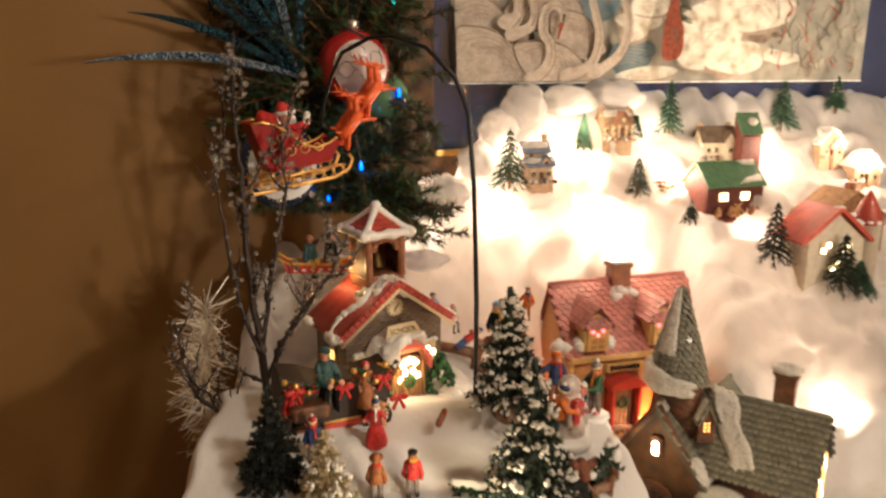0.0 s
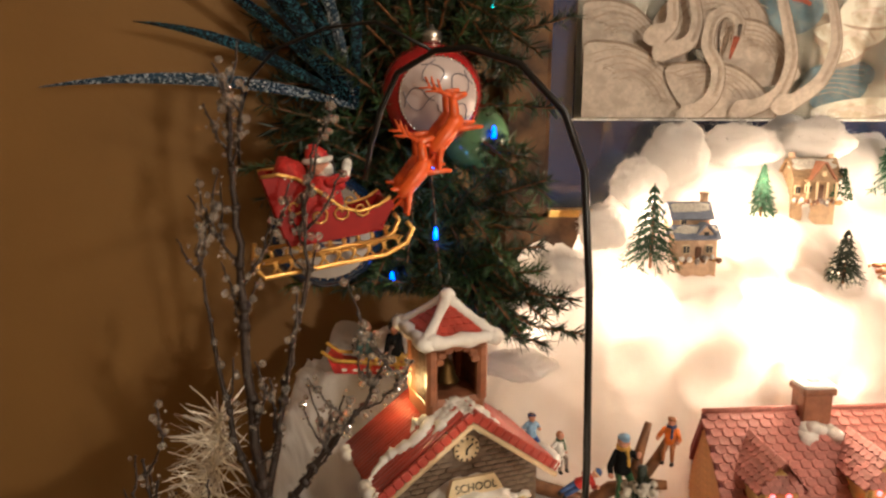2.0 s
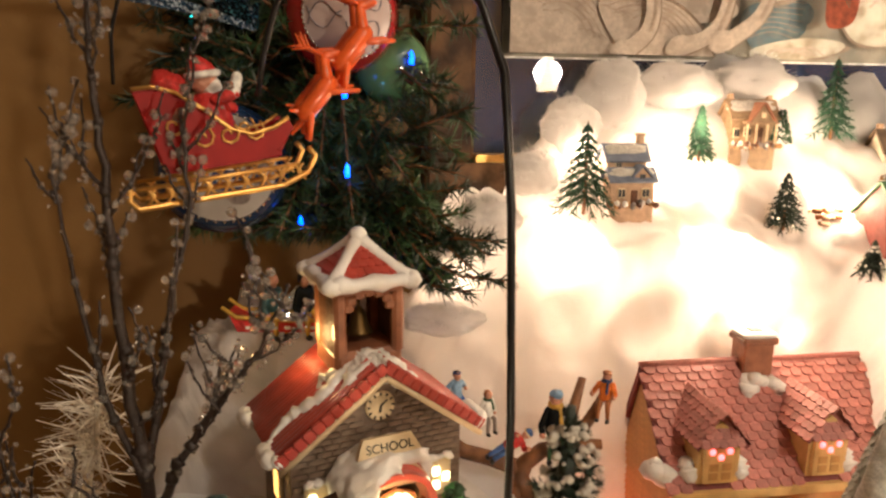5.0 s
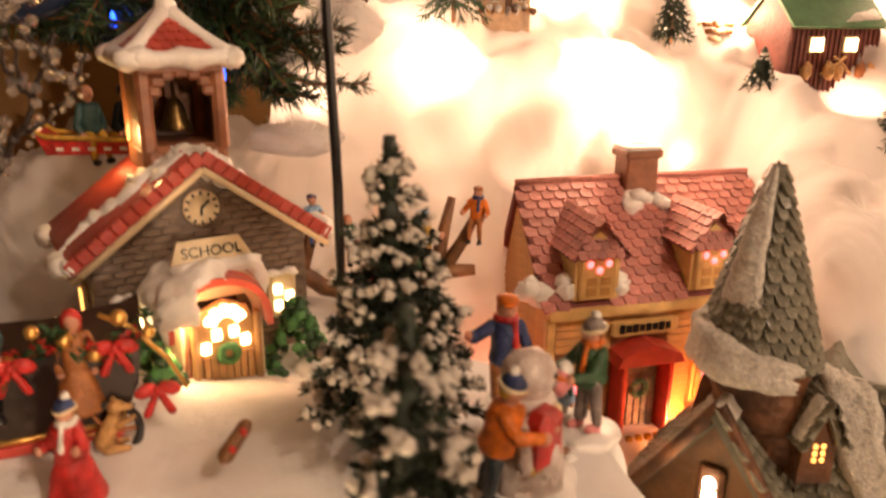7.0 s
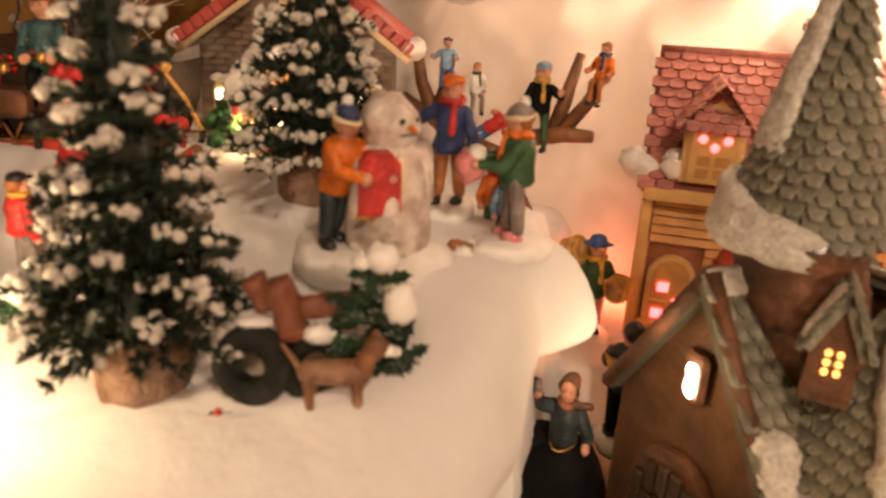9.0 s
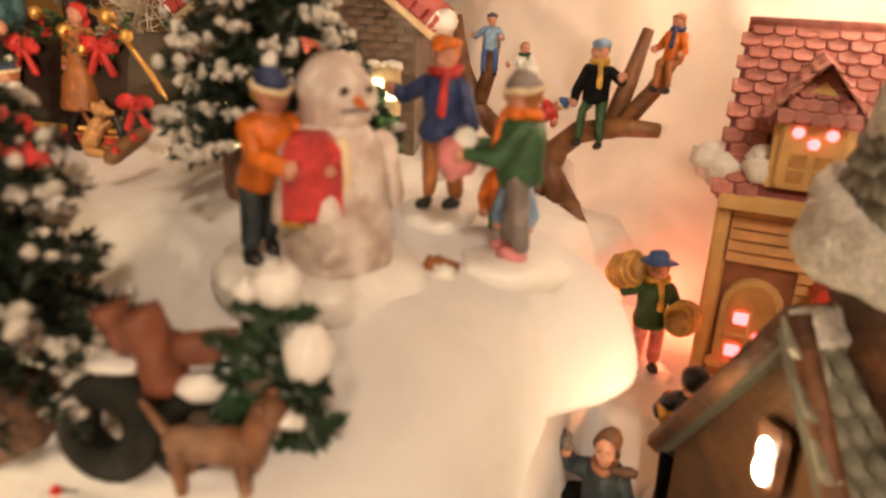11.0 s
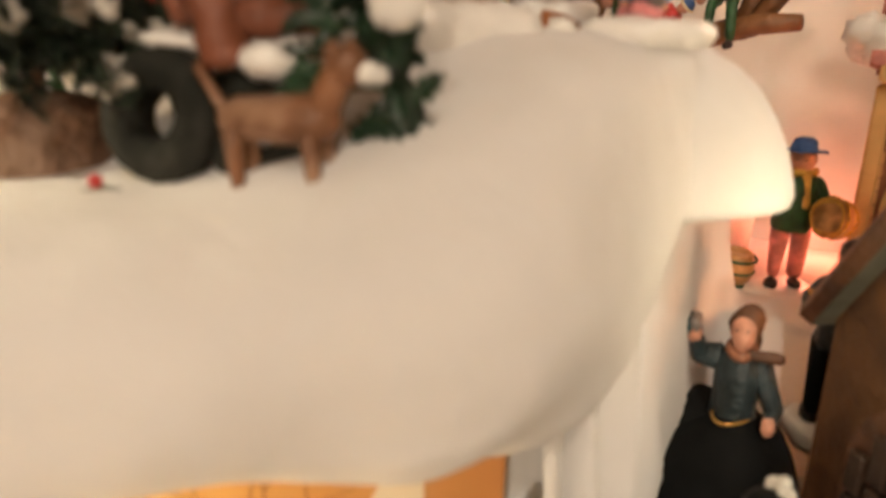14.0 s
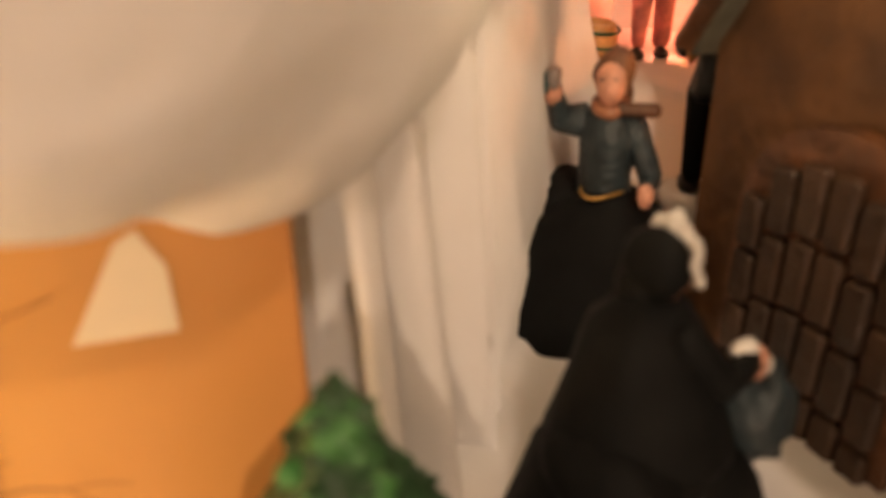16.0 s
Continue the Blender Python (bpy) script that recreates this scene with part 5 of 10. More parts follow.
    b.add(pts, [(j * 32 + i, j * 32 + (i + 1) % 32, (j + 1) * 32 + (i + 1) % 32, (j + 1) * 32 + i) for j in range(12) for i in range(32)] + [tuple(reversed(range(32)))], DARKGROUT, True)
    tr = part("turret_roof", b, tb, "tall cone roof of grey shingles with a stripe of snow")
    tm = tile_mesh("shingle", 0.0064, 0.0086, 0.0022, DARKROOF, 0.7)
    tm2 = tile_mesh("shingle", 0.0050, 0.0080, 0.0020, DARKROOF, 0.7)
    for r in range(17):
        t = (r + 0.35) / 17.5
        p0 = cone(0, t)[0]
        rad = p0.x - (TX - 0.003 * t)
        n = max(5, int(2 * math.pi * rad / (0.0054 if r < 9 else 0.0044)))
        for i in range(n):
            a = 2 * math.pi * (i + 0.5 * (r % 2) + rng.uniform(-0.12, 0.12)) / n
            c = cone(a, t, 0.0002)[0]
            at = pose(c.x, c.y, c.z + rng.uniform(-0.0005, 0.0005), 0, 0, math.degrees(a) + 90) @ pose(0, 0, 0, 69 + rng.uniform(-3, 3), rng.uniform(-4, 4), rng.uniform(-6, 6))
            part("shingle", tm if r < 9 else tm2, tr, m=at)
    az = radians(-122)
    part("turret_snow", snow_patch(Build(GRITSNOW), lambda u, v: cone(az - 0.22 + 0.92 * u + 0.15 * v * v, 0.29 + 0.70 * v, 0.0027), 20, 40, 0.0026, GRITSNOW, 5, 0.07), tb, "gritty stripe of snow on the cone")
    part("turret_snow", snow_patch(Build(GRITSNOW), lambda u, v: cone(az - 0.98 + 2.45 * u, -0.070 + (0.300 - 0.150 * u) * v - 0.020 * u, 0.0028), 46, 16, 0.0048, GRITSNOW, 6, 0.09), tb, "thick gritty snow collar")
    # little lit dormer on the turret
    d = part("turret_dormer", Build(BARKBROWN).prism([(-0.0080, -0.006), (0.0080, -0.006), (0.0070, 0.018), (0, 0.032), (-0.0070, 0.018)], 0.026, BARKBROWN), tb, "tiny lit dormer with a steep snowy roof", pose(0.0390, 0.0160, 0.1150, 0, 0, 40))
    b = Build(DARKROOF)
    slab(b, [(-0.0098, -0.003, 0.014), (0, -0.003, 0.036), (0, 0.028, 0.036), (-0.0098, 0.028, 0.014)], 0.0028, DARKROOF)
    slab(b, [(0, -0.003, 0.036), (0.0098, -0.003, 0.014), (0.0098, 0.028, 0.014), (0, 0.028, 0.036)], 0.0028, DARKROOF)
    dr2 = part("dormer_roof", b, d)
    for sd in (-1, 1):
        t3 = tile_mesh("shingle", 0.0056, 0.0070, 0.0014, DARKROOF, 0.6)
        fr = pose(sd * 0.0100, 0.012, 0.0142, 0, 0, 90 * sd) @ pose(0, 0, 0, 66, 0, 0)
        tiles(dr2, "shingle", t3, fr, 0.032, 0.024, 5, 6, 0.0003, rng, count=40)
    part("roof_snow", snow_patch(Build(GRITSNOW), lambda u, v: ((-0.0106 + 0.0098 * v, -0.003 + 0.009 * u, 0.0150 + 0.0215 * v), (-0.9, 0, 0.42)), 10, 20, 0.0022, GRITSNOW, 8, 0.08), dr2, "snow along the roof edge")
    for k in range(6):
        part("pane", Build(LITSOFT).ball((-0.0018 + (k % 2) * 0.0036, -0.0004, 0.006 + (k // 2) * 0.0034), (0.0012, 0.0007, 0.0014), LITSOFT, 7, 5), d, "amber lit pane")


WOODDARK = mat("dark_plank", (0.040, 0.018, 0.007), 0.5, 0.35, 60, 0.5, 240, rand=0.25)
build_cottage()

# ---------------------------------------------------------------- trees
def needles(b, p, out, ln, wid, n, m, rng, spread=0.9):
    """A tuft of flat needles at p, pointing about the direction out."""
    out = Vector(out).normalized()
    for _ in range(n):
        d = (out + Vector((rng.uniform(-1, 1), rng.uniform(-1, 1), rng.uniform(-1, 1))) * spread).normalized()
        s = d.cross(Vector((rng.uniform(-1, 1), rng.uniform(-1, 1), rng.uniform(-1, 1)))).normalized() * wid
        L = ln * rng.uniform(0.6, 1.2)
        p = Vector(p)
        b.add([p - s, p + s, p + d * L * 0.6 + s * 0.8, p + d * L, p + d * L * 0.6 - s * 0.8], [(0, 1, 2, 3, 4)], m)


def fir(label, x, y, z0, h, rad, clumps, snow, seed, trunk_h=0.016, trunk_r=0.013, m=NEEDLE, group="snowy fir trees", burlap=True):
    rng = random.Random(seed)
    t = thing("fir_tree", label, "tree", pose(x, y, z0), group)
    b = Build(FOX)
    if burlap:
        b.lathe((0, 0, 0), [(trunk_r * 0.9, -0.003), (trunk_r * 1.05, 0.003), (trunk_r, trunk_h * 0.8), (trunk_r * 0.7, trunk_h), (0.002, trunk_h + 0.001), (0.0010, h * 0.94)], BURLAP, 14, wob=0.12)
    else:
        b.lathe((0, 0, 0), [(trunk_r, -0.003), (trunk_r * 0.8, trunk_h), (0.0008, h * 0.97)], BARK, 8)
    part("trunk", b, t, "rough brown base")
    lo = trunk_h * 1.45
    bc, bs, bl = Build(m), Build(TIPSNOW), Build(m)
    for k in range(5):
        f = k / 5
        bl.lathe((0, 0, lo + (h - lo) * f), [(rad * 0.42 * (1 - f), 0.0), (rad * 0.34 * (1 - f), 0.006), (rad * 0.20 * (1 - f) + 0.001, (h - lo) * 0.24)], m, 14, wob=0.6)
    tiers = max(7, int((h - lo) / 0.0085))
    for k in range(tiers):
        f = k / tiers
        z = lo + (h - lo) * f
        R = rad * (1 - f) ** 0.85 * rng.uniform(0.88, 1.08) + 0.002
        n = max(4, int(15 * (1 - f) + 3))
        for i in range(n):
            a = 2 * math.pi * (i + rng.uniform(-0.3, 0.3)) / n + k
            rr = R * rng.uniform(0.72, 1.15)
            tip = Vector((rr * math.cos(a), rr * math.sin(a), z - 0.10 * rr + rng.uniform(-0.003, 0.003)))
            bl.tube([(0, 0, z + 0.1 * rr), tuple(tip)], [0.0007, 0.0003], m, 4, False)
            nn = max(2, int(clumps * rr / rad))
            for q in range(nn):
                s = (q + rng.random()) / nn
                p = Vector((0, 0, z + 0.1 * rr)).lerp(tip, 0.25 + 0.75 * s)
                p += Vector((rng.uniform(-1, 1), rng.uniform(-1, 1), rng.uniform(-1, 1))) * rad * 0.06
                needles(bc, p, (math.cos(a), math.sin(a), 0.25), 0.0046, 0.00062, 10, m, rng)
            if rng.random() < snow:
                for q in range(rng.randint(4, 13)):
                    p = tip * rng.uniform(0.78, 1.0) + Vector((rng.uniform(-1, 1), rng.uniform(-1, 1), rng.uniform(0.0, 1))) * 0.0036
                    p.z = tip.z + rng.uniform(0.0, 0.003)
                    r = rng.uniform(0.0008, 0.0022)
                    bs.ball(p, (r, r, r * 0.85), TIPSNOW, 6, 4, (0, 0, rng.uniform(0, 90)), 0.6)
    for q in range(26):
        needles(bc, (0, 0, h * rng.uniform(0.86, 0.99)), (rng.uniform(-1, 1), rng.uniform(-1, 1), 0.9), 0.0060, 0.0006, 7, m, rng, 0.5)
    part("branch_core", bl, t)
    part("crown", bc, t, "dense dark green needles")
    if snow:
        tagged(part("snow_clumps", bs, t, "white flocked snow on the tips"), kind="stuff")
    return t


BURLAP = mat("burlap_base", (0.17, 0.085, 0.045), 0.85, 0.4, 200, 0.9, 500, dirt=(0.30, 0.20, 0.14), dscale=80)
fir("dark fir tree dusted with snow on a brown base", 0.064, 0.478, 0.176, 0.123, 0.0325, 13, 0.55, 1)
fir("dark fir tree dusted with snow beside the schoolhouse", 0.054, 0.566, 0.212, 0.112, 0.0285, 11, 0.85, 2)
CREAMTIP = mat("cream_bristles", (0.42, 0.34, 0.20), 0.7, 0.3, 150)
fir("small cream bottle-brush tree", -0.084, 0.475, 0.182, 0.066, 0.020, 9, 0.5, 3, 0.006, 0.005, CREAMTIP, "", False)
fir("plain dark green bottle-brush tree", -0.128, 0.500, 0.185, 0.084, 0.024, 14, 0.0, 4, 0.008, 0.005, mat("black_green_bristles", (0.012, 0.017, 0.012), 0.7, 0.4, 150), "", False)


def mini_tree(label, x, y, h, rad, seed, m, snow=0.0, z0=None):
    """Plastic tree of the far village: tapered stem and drooping whorls of twigs."""
    rng = random.Random(seed)
    z0 = snow_z(x, y) if z0 is None else z0
    t = thing("village_tree", label, "tree", pose(x, y, z0 - 0.002), "far village trees")
    part("trunk", Build(BARK).lathe((0, 0, 0), [(0.0016, -0.004), (0.0011, h * 0.4), (0.0004, h)], BARK, 6), t)
    bc, bs = Build(m), Build(TIPSNOW)
    tiers = 9
    for k in range(tiers):
        f = k / tiers
        z, R = h * (0.16 + 0.84 * f), rad * (1 - f) ** 0.9 + 0.0008
        for i in range(9 - k // 3):
            a = 2 * math.pi * i / (9 - k // 3) + k * 0.7 + rng.uniform(-0.2, 0.2)
            tip = Vector((R * math.cos(a), R * math.sin(a), z - 0.35 * R))
            root = Vector((0, 0, z + 0.004))
            bc.tube([root, root.lerp(tip, 0.6) + Vector((0, 0, 0.001)), tip], [0.0006, 0.0005, 0.0002], m, 4, False)
            for q in range(6):
                needles(bc, root.lerp(tip, 0.2 + 0.15 * q), tip - root + Vector((0, 0, -0.002)), R * 0.36 + 0.001, 0.00045, 4, m, rng, 0.8)
            if rng.random() < snow:
                bs.ball(tip, 0.0012, TIPSNOW, 6, 4, lump=0.5)
    part("crown", bc, t)
    if snow:
        tagged(part("snow_clumps", bs, t), kind="stuff")


GREENP, DARKP = "small green plastic pine in the cotton snow", "small dark pine tipped with snow in the cotton"
mini_tree(GREENP, 0.076, 0.845, 0.070, 0.021, 1, NEEDLE2, 0.0, 0.362)
mini_tree(GREENP, 0.170, 0.905, 0.046, 0.011, 2, NEEDLE2, 0.0, 0.398)
mini_tree(GREENP, 0.285, 0.947, 0.070, 0.016, 3, NEEDLE2, 0.0, 0.414)
mini_tree(GREENP, 0.450, 1.000, 0.066, 0.021, 4, NEEDLE2, 0.0, 0.416)
mini_tree(GREENP, 0.530, 1.020, 0.046, 0.015, 5, NEEDLE2, 0.5, 0.440)
mini_tree(DARKP, 0.233, 0.880, 0.046, 0.014, 6, NEEDLE, 0.35, 0.348)
mini_tree(DARKP, 0.290, 0.852, 0.026, 0.010, 7, NEEDLE, 0.4, 0.321)
mini_tree(DARKP, 0.367, 0.800, 0.072, 0.020, 8, NEEDLE, 0.3)
mini_tree(DARKP, 0.430, 0.770, 0.066, 0.022, 9, NEEDLE, 0.2)
mini_tree(DARKP, 0.452, 0.775, 0.036, 0.018, 10, NEEDLE2, 0.1)

# ---------------------------------------------------------------- figurines
def posy(b, P, H):
    for k in range(9):
        b.ball(P(-0.30 + 0.05 * math.sin(k * 2.1), -0.02 + 0.05 * math.cos(k * 1.3), 0.83 + 0.03 * math.sin(k)), 0.035 * H, GREY if k % 3 else TEAL, 6, 4, lump=0.5)
    b.tube([P(0.09 * math.cos(a), -0.07 + 0.10 * math.sin(a), 0.50) for a in [2 * math.pi * i / 12 for i in range(13)]], 0.008 * H, GOLD, 5)
    b.tube([P(0.085 * math.cos(a), -0.01 + 0.085 * math.sin(a), 0.765) for a in [2 * math.pi * i / 12 for i in range(13)]], 0.030 * H, BROWNPOST, 6)
    b.limb(P(0.06, -0.06, 0.775), P(0.20, -0.02, 0.765), 0.026 * H, 0.020 * H, BARKBROWN)
    b.ball(P(-0.20, 0.10, 0.30), (0.26 * H, 0.24 * H, 0.20 * H), DARKCLOTH, 16, 10, lump=0.12)


def muff(b, P, H):
    # white cuff, basket, gold chain and the frilled edge of the bonnet
    b.limb(P(-0.11, -0.20, 0.63), P(-0.12, -0.27, 0.59), 0.038 * H, 0.034 * H, WHITE)
    b.ball(P(-0.12, -0.28, 0.42), (0.10 * H, 0.12 * H, 0.14 * H), SLATE, 14, 9, lump=0.35)
    b.tube([P(-0.20 - 0.03 * math.sin(3.1 * t), 0.16 - 0.26 * t, 0.44 - 0.05 * math.sin(3.1 * t) - 0.03 * t) for t in [i / 8 for i in range(9)]], 0.006 * H, GOLD, 5)
    b.tube([P(0.112 * math.cos(a), -0.035 + 0.010 * math.sin(9 * a), 0.885 + (0.115 + 0.008 * math.sin(11 * a)) * math.sin(a)) for a in [math.radians(-20 + 220 * i / 30) for i in range(31)]], 0.021 * H, WHITE, 7)
    for k in range(5):
        b.ball(P(0.03 + 0.06 * math.cos(k * 1.1), -0.05 - 0.03 * math.sin(k * 1.9), 0.985 + 0.015 * math.sin(k * 1.3)), (0.034 * H, 0.034 * H, 0.022 * H), WHITE, 8, 5, lump=0.4)
    # cape from the neck to the hips
    b.lathe((0, 0.015 * H, 0), [(0.250 * H, 0.36 * H), (0.236 * H, 0.42 * H), (0.195 * H, 0.56 * H), (0.150 * H, 0.70 * H), (0.085 * H, 0.79 * H)], DARKCLOTH, 24, wob=0.12)


def figurine(label, x, y, z, h, yaw, coat, legs, hat, hatm, reach_l=(-0.16, -0.05, 0.38), reach_r=(0.16, -0.05, 0.38), skirt=None, scarf=None,
             boots=BLACK, base=0.0, hair=FOX, lean=0.0, sit=False, held=None, group="painted figurines", fat=1.0, face=True, tilt=0.0, head_size=0.90, slim=0.92):
    """One painted resin figure, feet at the origin, facing local -y. Sizes are shares of its height."""
    b = Build(coat)
    H = h

    def P(a, c, d):
        return (a * H, c * H, d * H)
    if skirt is None:
        for sx in (-1, 1):
            if sit:
                b.limb(P(sx * 0.07, 0, 0.42), P(sx * 0.09, -0.16, 0.36), 0.062 * H, 0.05 * H, legs)
                b.limb(P(sx * 0.09, -0.16, 0.36), P(sx * 0.10, -0.15, 0.12), 0.05 * H, 0.042 * H, legs)
                b.ball(P(sx * 0.10, -0.18, 0.06), (0.045 * H, 0.08 * H, 0.04 * H), boots, 8, 5)
            else:
                b.limb(P(sx * 0.065, 0.0, 0.44), P(sx * 0.075, 0.01 + 0.03 * sx, 0.10), 0.068 * H, 0.05 * H, legs)
                b.ball(P(sx * 0.08, -0.03 + 0.03 * sx, 0.035), (0.05 * H, 0.085 * H, 0.038 * H), boots, 8, 5)
    else:
        b.lathe((0, 0, 0), [(0.25 * H * fat, 0.0), (0.255 * H * fat, 0.02 * H), (0.225 * H * fat, 0.14 * H), (0.180 * H * fat, 0.30 * H), (0.150 * H * fat, 0.39 * H), (0.10 * H * (0.6 + 0.4 * fat), 0.47 * H), (0.088 * H, 0.54 * H)], skirt, 24, wob=0.14)
        if fat > 1.5:
            b.ball(P(-0.06, 0.14, 0.36), (0.22 * H, 0.17 * H, 0.13 * H), skirt, 16, 10, lump=0.15)
    lx = lean
    b.lathe((0, 0, 0), [(0.115 * H, 0.40 * H), (0.135 * H, 0.44 * H), (0.118 * H, 0.54 * H), (0.135 * H, 0.66 * H), (0.115 * H, 0.735 * H), (0.055 * H, 0.765 * H)], coat, 20, wob=0.16)
    for sx, r in ((-1, reach_l), (1, reach_r)):
        sh = Vector(P(sx * 0.115, 0, 0.70))
        hd = Vector(P(*r))
        el = (sh + hd) / 2 + Vector(P(sx * 0.05, 0.03, -0.06))
        b.limb(sh, el, 0.056 * H, 0.048 * H, coat)
        b.limb(el, sh.lerp(hd, 0.9) * 0.35 + hd * 0.65, 0.048 * H, 0.040 * H, coat)
        b.ball(hd, 0.046 * H, SKIN, 8, 5)
    b.limb(P(0, 0, 0.74), P(0, -0.01, 0.80), 0.05 * H, 0.05 * H, SKIN)
    first = len(b.v)
    head = P(0, -0.015, 0.865)
    b.ball(head, (0.088 * H, 0.092 * H, 0.100 * H), SKIN, 12, 8)
    b.ball(P(0, 0.018, 0.885), (0.095 * H, 0.090 * H, 0.095 * H), hair, 12, 8)
    if face:
        b.ball(P(0, -0.104, 0.858), (0.014 * H, 0.016 * H, 0.020 * H), SKIN, 6, 4)
        for sx in (-1, 1):
            b.ball(P(sx * 0.032, -0.098, 0.884), (0.009 * H, 0.006 * H, 0.005 * H), BLACK, 6, 4)
    if scarf:
        b.tube([P(0.085 * math.cos(a), 0.085 * math.sin(a), 0.775 + 0.01 * math.sin(3 * a)) for a in [2 * math.pi * i / 12 for i in range(13)]], 0.034 * H, scarf, 7)
        b.limb(P(0.04, -0.10, 0.76), P(0.055, -0.135, 0.58), 0.03 * H, 0.028 * H, scarf)
    if hat == "knit":
        b.lathe(P(0, 0.0, 0.895), [(0.100 * H, 0), (0.106 * H, 0.02 * H), (0.098 * H, 0.05 * H), (0.070 * H, 0.09 * H), (0.02 * H, 0.115 * H)], hatm, 12, (-8, 0, 0))
        b.ball(P(0, 0.02, 1.02), 0.042 * H, WHITE, 8, 5, lump=0.3)
        b.tube([P(0.104 * math.cos(a), 0.006 + 0.104 * math.sin(a), 0.905 + 0.012 * math.sin(a)) for a in [2 * math.pi * i / 14 for i in range(15)]], 0.020 * H, CREAM, 6)
    elif hat == "cap":
        b.lathe(P(0, 0.0, 0.915), [(0.102 * H, 0), (0.108 * H, 0.02 * H), (0.095 * H, 0.055 * H), (0.03 * H, 0.078 * H)], hatm, 12, (-6, 0, 0))
        b.ball(P(0, -0.10, 0.925), (0.07 * H, 0.06 * H, 0.014 * H), hatm, 10, 5)
    elif hat == "brim":
        b.lathe(P(0, 0.0, 0.920), [(0.165 * H, 0), (0.16 * H, 0.014 * H), (0.098 * H, 0.018 * H), (0.088 * H, 0.085 * H), (0.05 * H, 0.10 * H)], hatm, 14, (-6, 0, 0))
    elif hat == "bonnet":
        b.ball(P(0, 0.022, 0.885), (0.112 * H, 0.10 * H, 0.115 * H), hatm, 12, 8)
        b.ball(P(0.03, 0.07, 0.80), (0.085 * H, 0.05 * H, 0.08 * H), hatm, 10, 6)
    elif hat == "band":
        b.lathe(P(0, 0.004, 0.90), [(0.098 * H, 0), (0.106 * H, 0.02 * H), (0.098 * H, 0.045 * H)], hatm, 12)
    if held in (muff, posy):
        held(b, P, H)
    pivot = Vector(P(0, 0, 0.775))
    b.v[first:] = [tuple(pivot + (Vector(v) - pivot) * head_size) if v[2] > 0.70 * H and abs(v[0]) < 0.2 * H else v for v in b.v[first:]]
    if base:
        b.lathe((0, 0, 0), [(base * 0.98 * H, -0.11 * H), (base * 1.07 * H, -0.05 * H), (base * 1.05 * H, -0.02 * H), (base * 0.92 * H, 0.004 * H), (base * 0.5 * H, 0.012 * H)], SNOW, 28, wob=0.2)
    if held and held not in (muff, posy):
        held(b, P, H)
    b.v = [(v[0] * slim, v[1] * (0.5 + 0.5 * slim), v[2]) for v in b.v]
    # carved unevenness
    b.v = [tuple(Vector(v) + noise.noise_vector(Vector(v) * (9.0 / H) + Vector((x * 90, y * 70, 0))) * 0.020 * H) for v in b.v]
    return solid("figurine", b, label, "figurine", pose(x, y, z, tilt, lx, yaw), group)


def gz(x, y):
    return ground_z(x, y)


# snowman and the boy dressing it, on one snowy base
def snowman_group():
    b = Build(SNOWMAN)
    b.lathe((0, 0, 0), [(0.0120, 0), (0.0136, 0.004), (0.0140, 0.010), (0.0128, 0.020), (0.0112, 0.028), (0.0092, 0.034), (0.0080, 0.0355)], SNOWMAN, 20, wob=0.14)
    b.ball((0, 0, 0.0420), (0.0092, 0.0092, 0.0094), SNOWMAN, 14, 9, lump=0.1)
    for sx in (-1, 1):
        b.limb((sx * 0.0120, -0.001, 0.030), (sx * 0.0150, -0.002, 0.016), 0.0036, 0.0030, SNOWMAN)
        b.ball((sx * 0.0030, -0.0088, 0.0440), (0.0012, 0.0007, 0.0009), BLACK, 6, 4)
    b.limb((-0.003, -0.0086, 0.0395), (0.003, -0.0086, 0.0395), 0.0006, 0.0006, GREY, 5)
    b.limb((0, -0.0085, 0.0418), (0, -0.0125, 0.0412), 0.0011, 0.0004, ORANGE, 6)
    b.lathe((0.0, 0.007, -0.0045), [(0.0245, -0.004), (0.0262, 0.001), (0.0255, 0.0042), (0.0230, 0.0062), (0.012, 0.0066)], SNOW, 40, wob=0.22)
    b.v = [tuple(Vector(v) + noise.noise_vector(Vector(v) * 150) * 0.0011) for v in b.v]
    solid("snowman_figure", b, "pale snowman figure on a snowy base", "figurine", pose(0.101, 0.547, 0.2095, 0, 0, 75), "painted figurines")
    coat = thing("toy_coat", "small red coat with yellow edging held to the snowman", "figurine", pose(0.1070, 0.5340, 0.2175, 0, 0, 46), "painted figurines")
    part("body", Build(RED).prism([(-0.0070, 0.008), (0.0066, 0.007), (0.0062, 0.024), (0.003, 0.0275), (-0.004, 0.0275), (-0.0064, 0.024)], 0.005, RED, pose(0, 0, 0)), coat)
    part("hem", Build(YELLOW).tube([(-0.0072, 0.0025, 0.008), (0, 0.0025, 0.0072), (0.0068, 0.0025, 0.007)], 0.0022, YELLOW, 8), coat, "yellow hem")
    part("trim", Build(CREAM).tube([(0.0070, 0.0025, 0.007), (0.0070, 0.0025, 0.018), (0.0062, 0.0025, 0.026)], 0.0016, CREAM, 8), coat, "cream fur edge")


snowman_group()
figurine("boy in orange coat and navy hat hugging the snowman", 0.0860, 0.5350, 0.2115, 0.0485, 82, ORANGE, SLATE, "knit", NAVY, (-0.06, -0.30, 0.60), (0.14, -0.36, 0.60), hair=YELLOW, tilt=11)
figurine("boy in navy coat and orange cap with arm raised", 0.0965, 0.5930, 0.2135, 0.0505, 10, NAVY, FOX, "cap", ORANGE, (-0.34, -0.06, 0.66), (0.17, -0.06, 0.44), scarf=RED, base=0.24, hair=ORANGE)


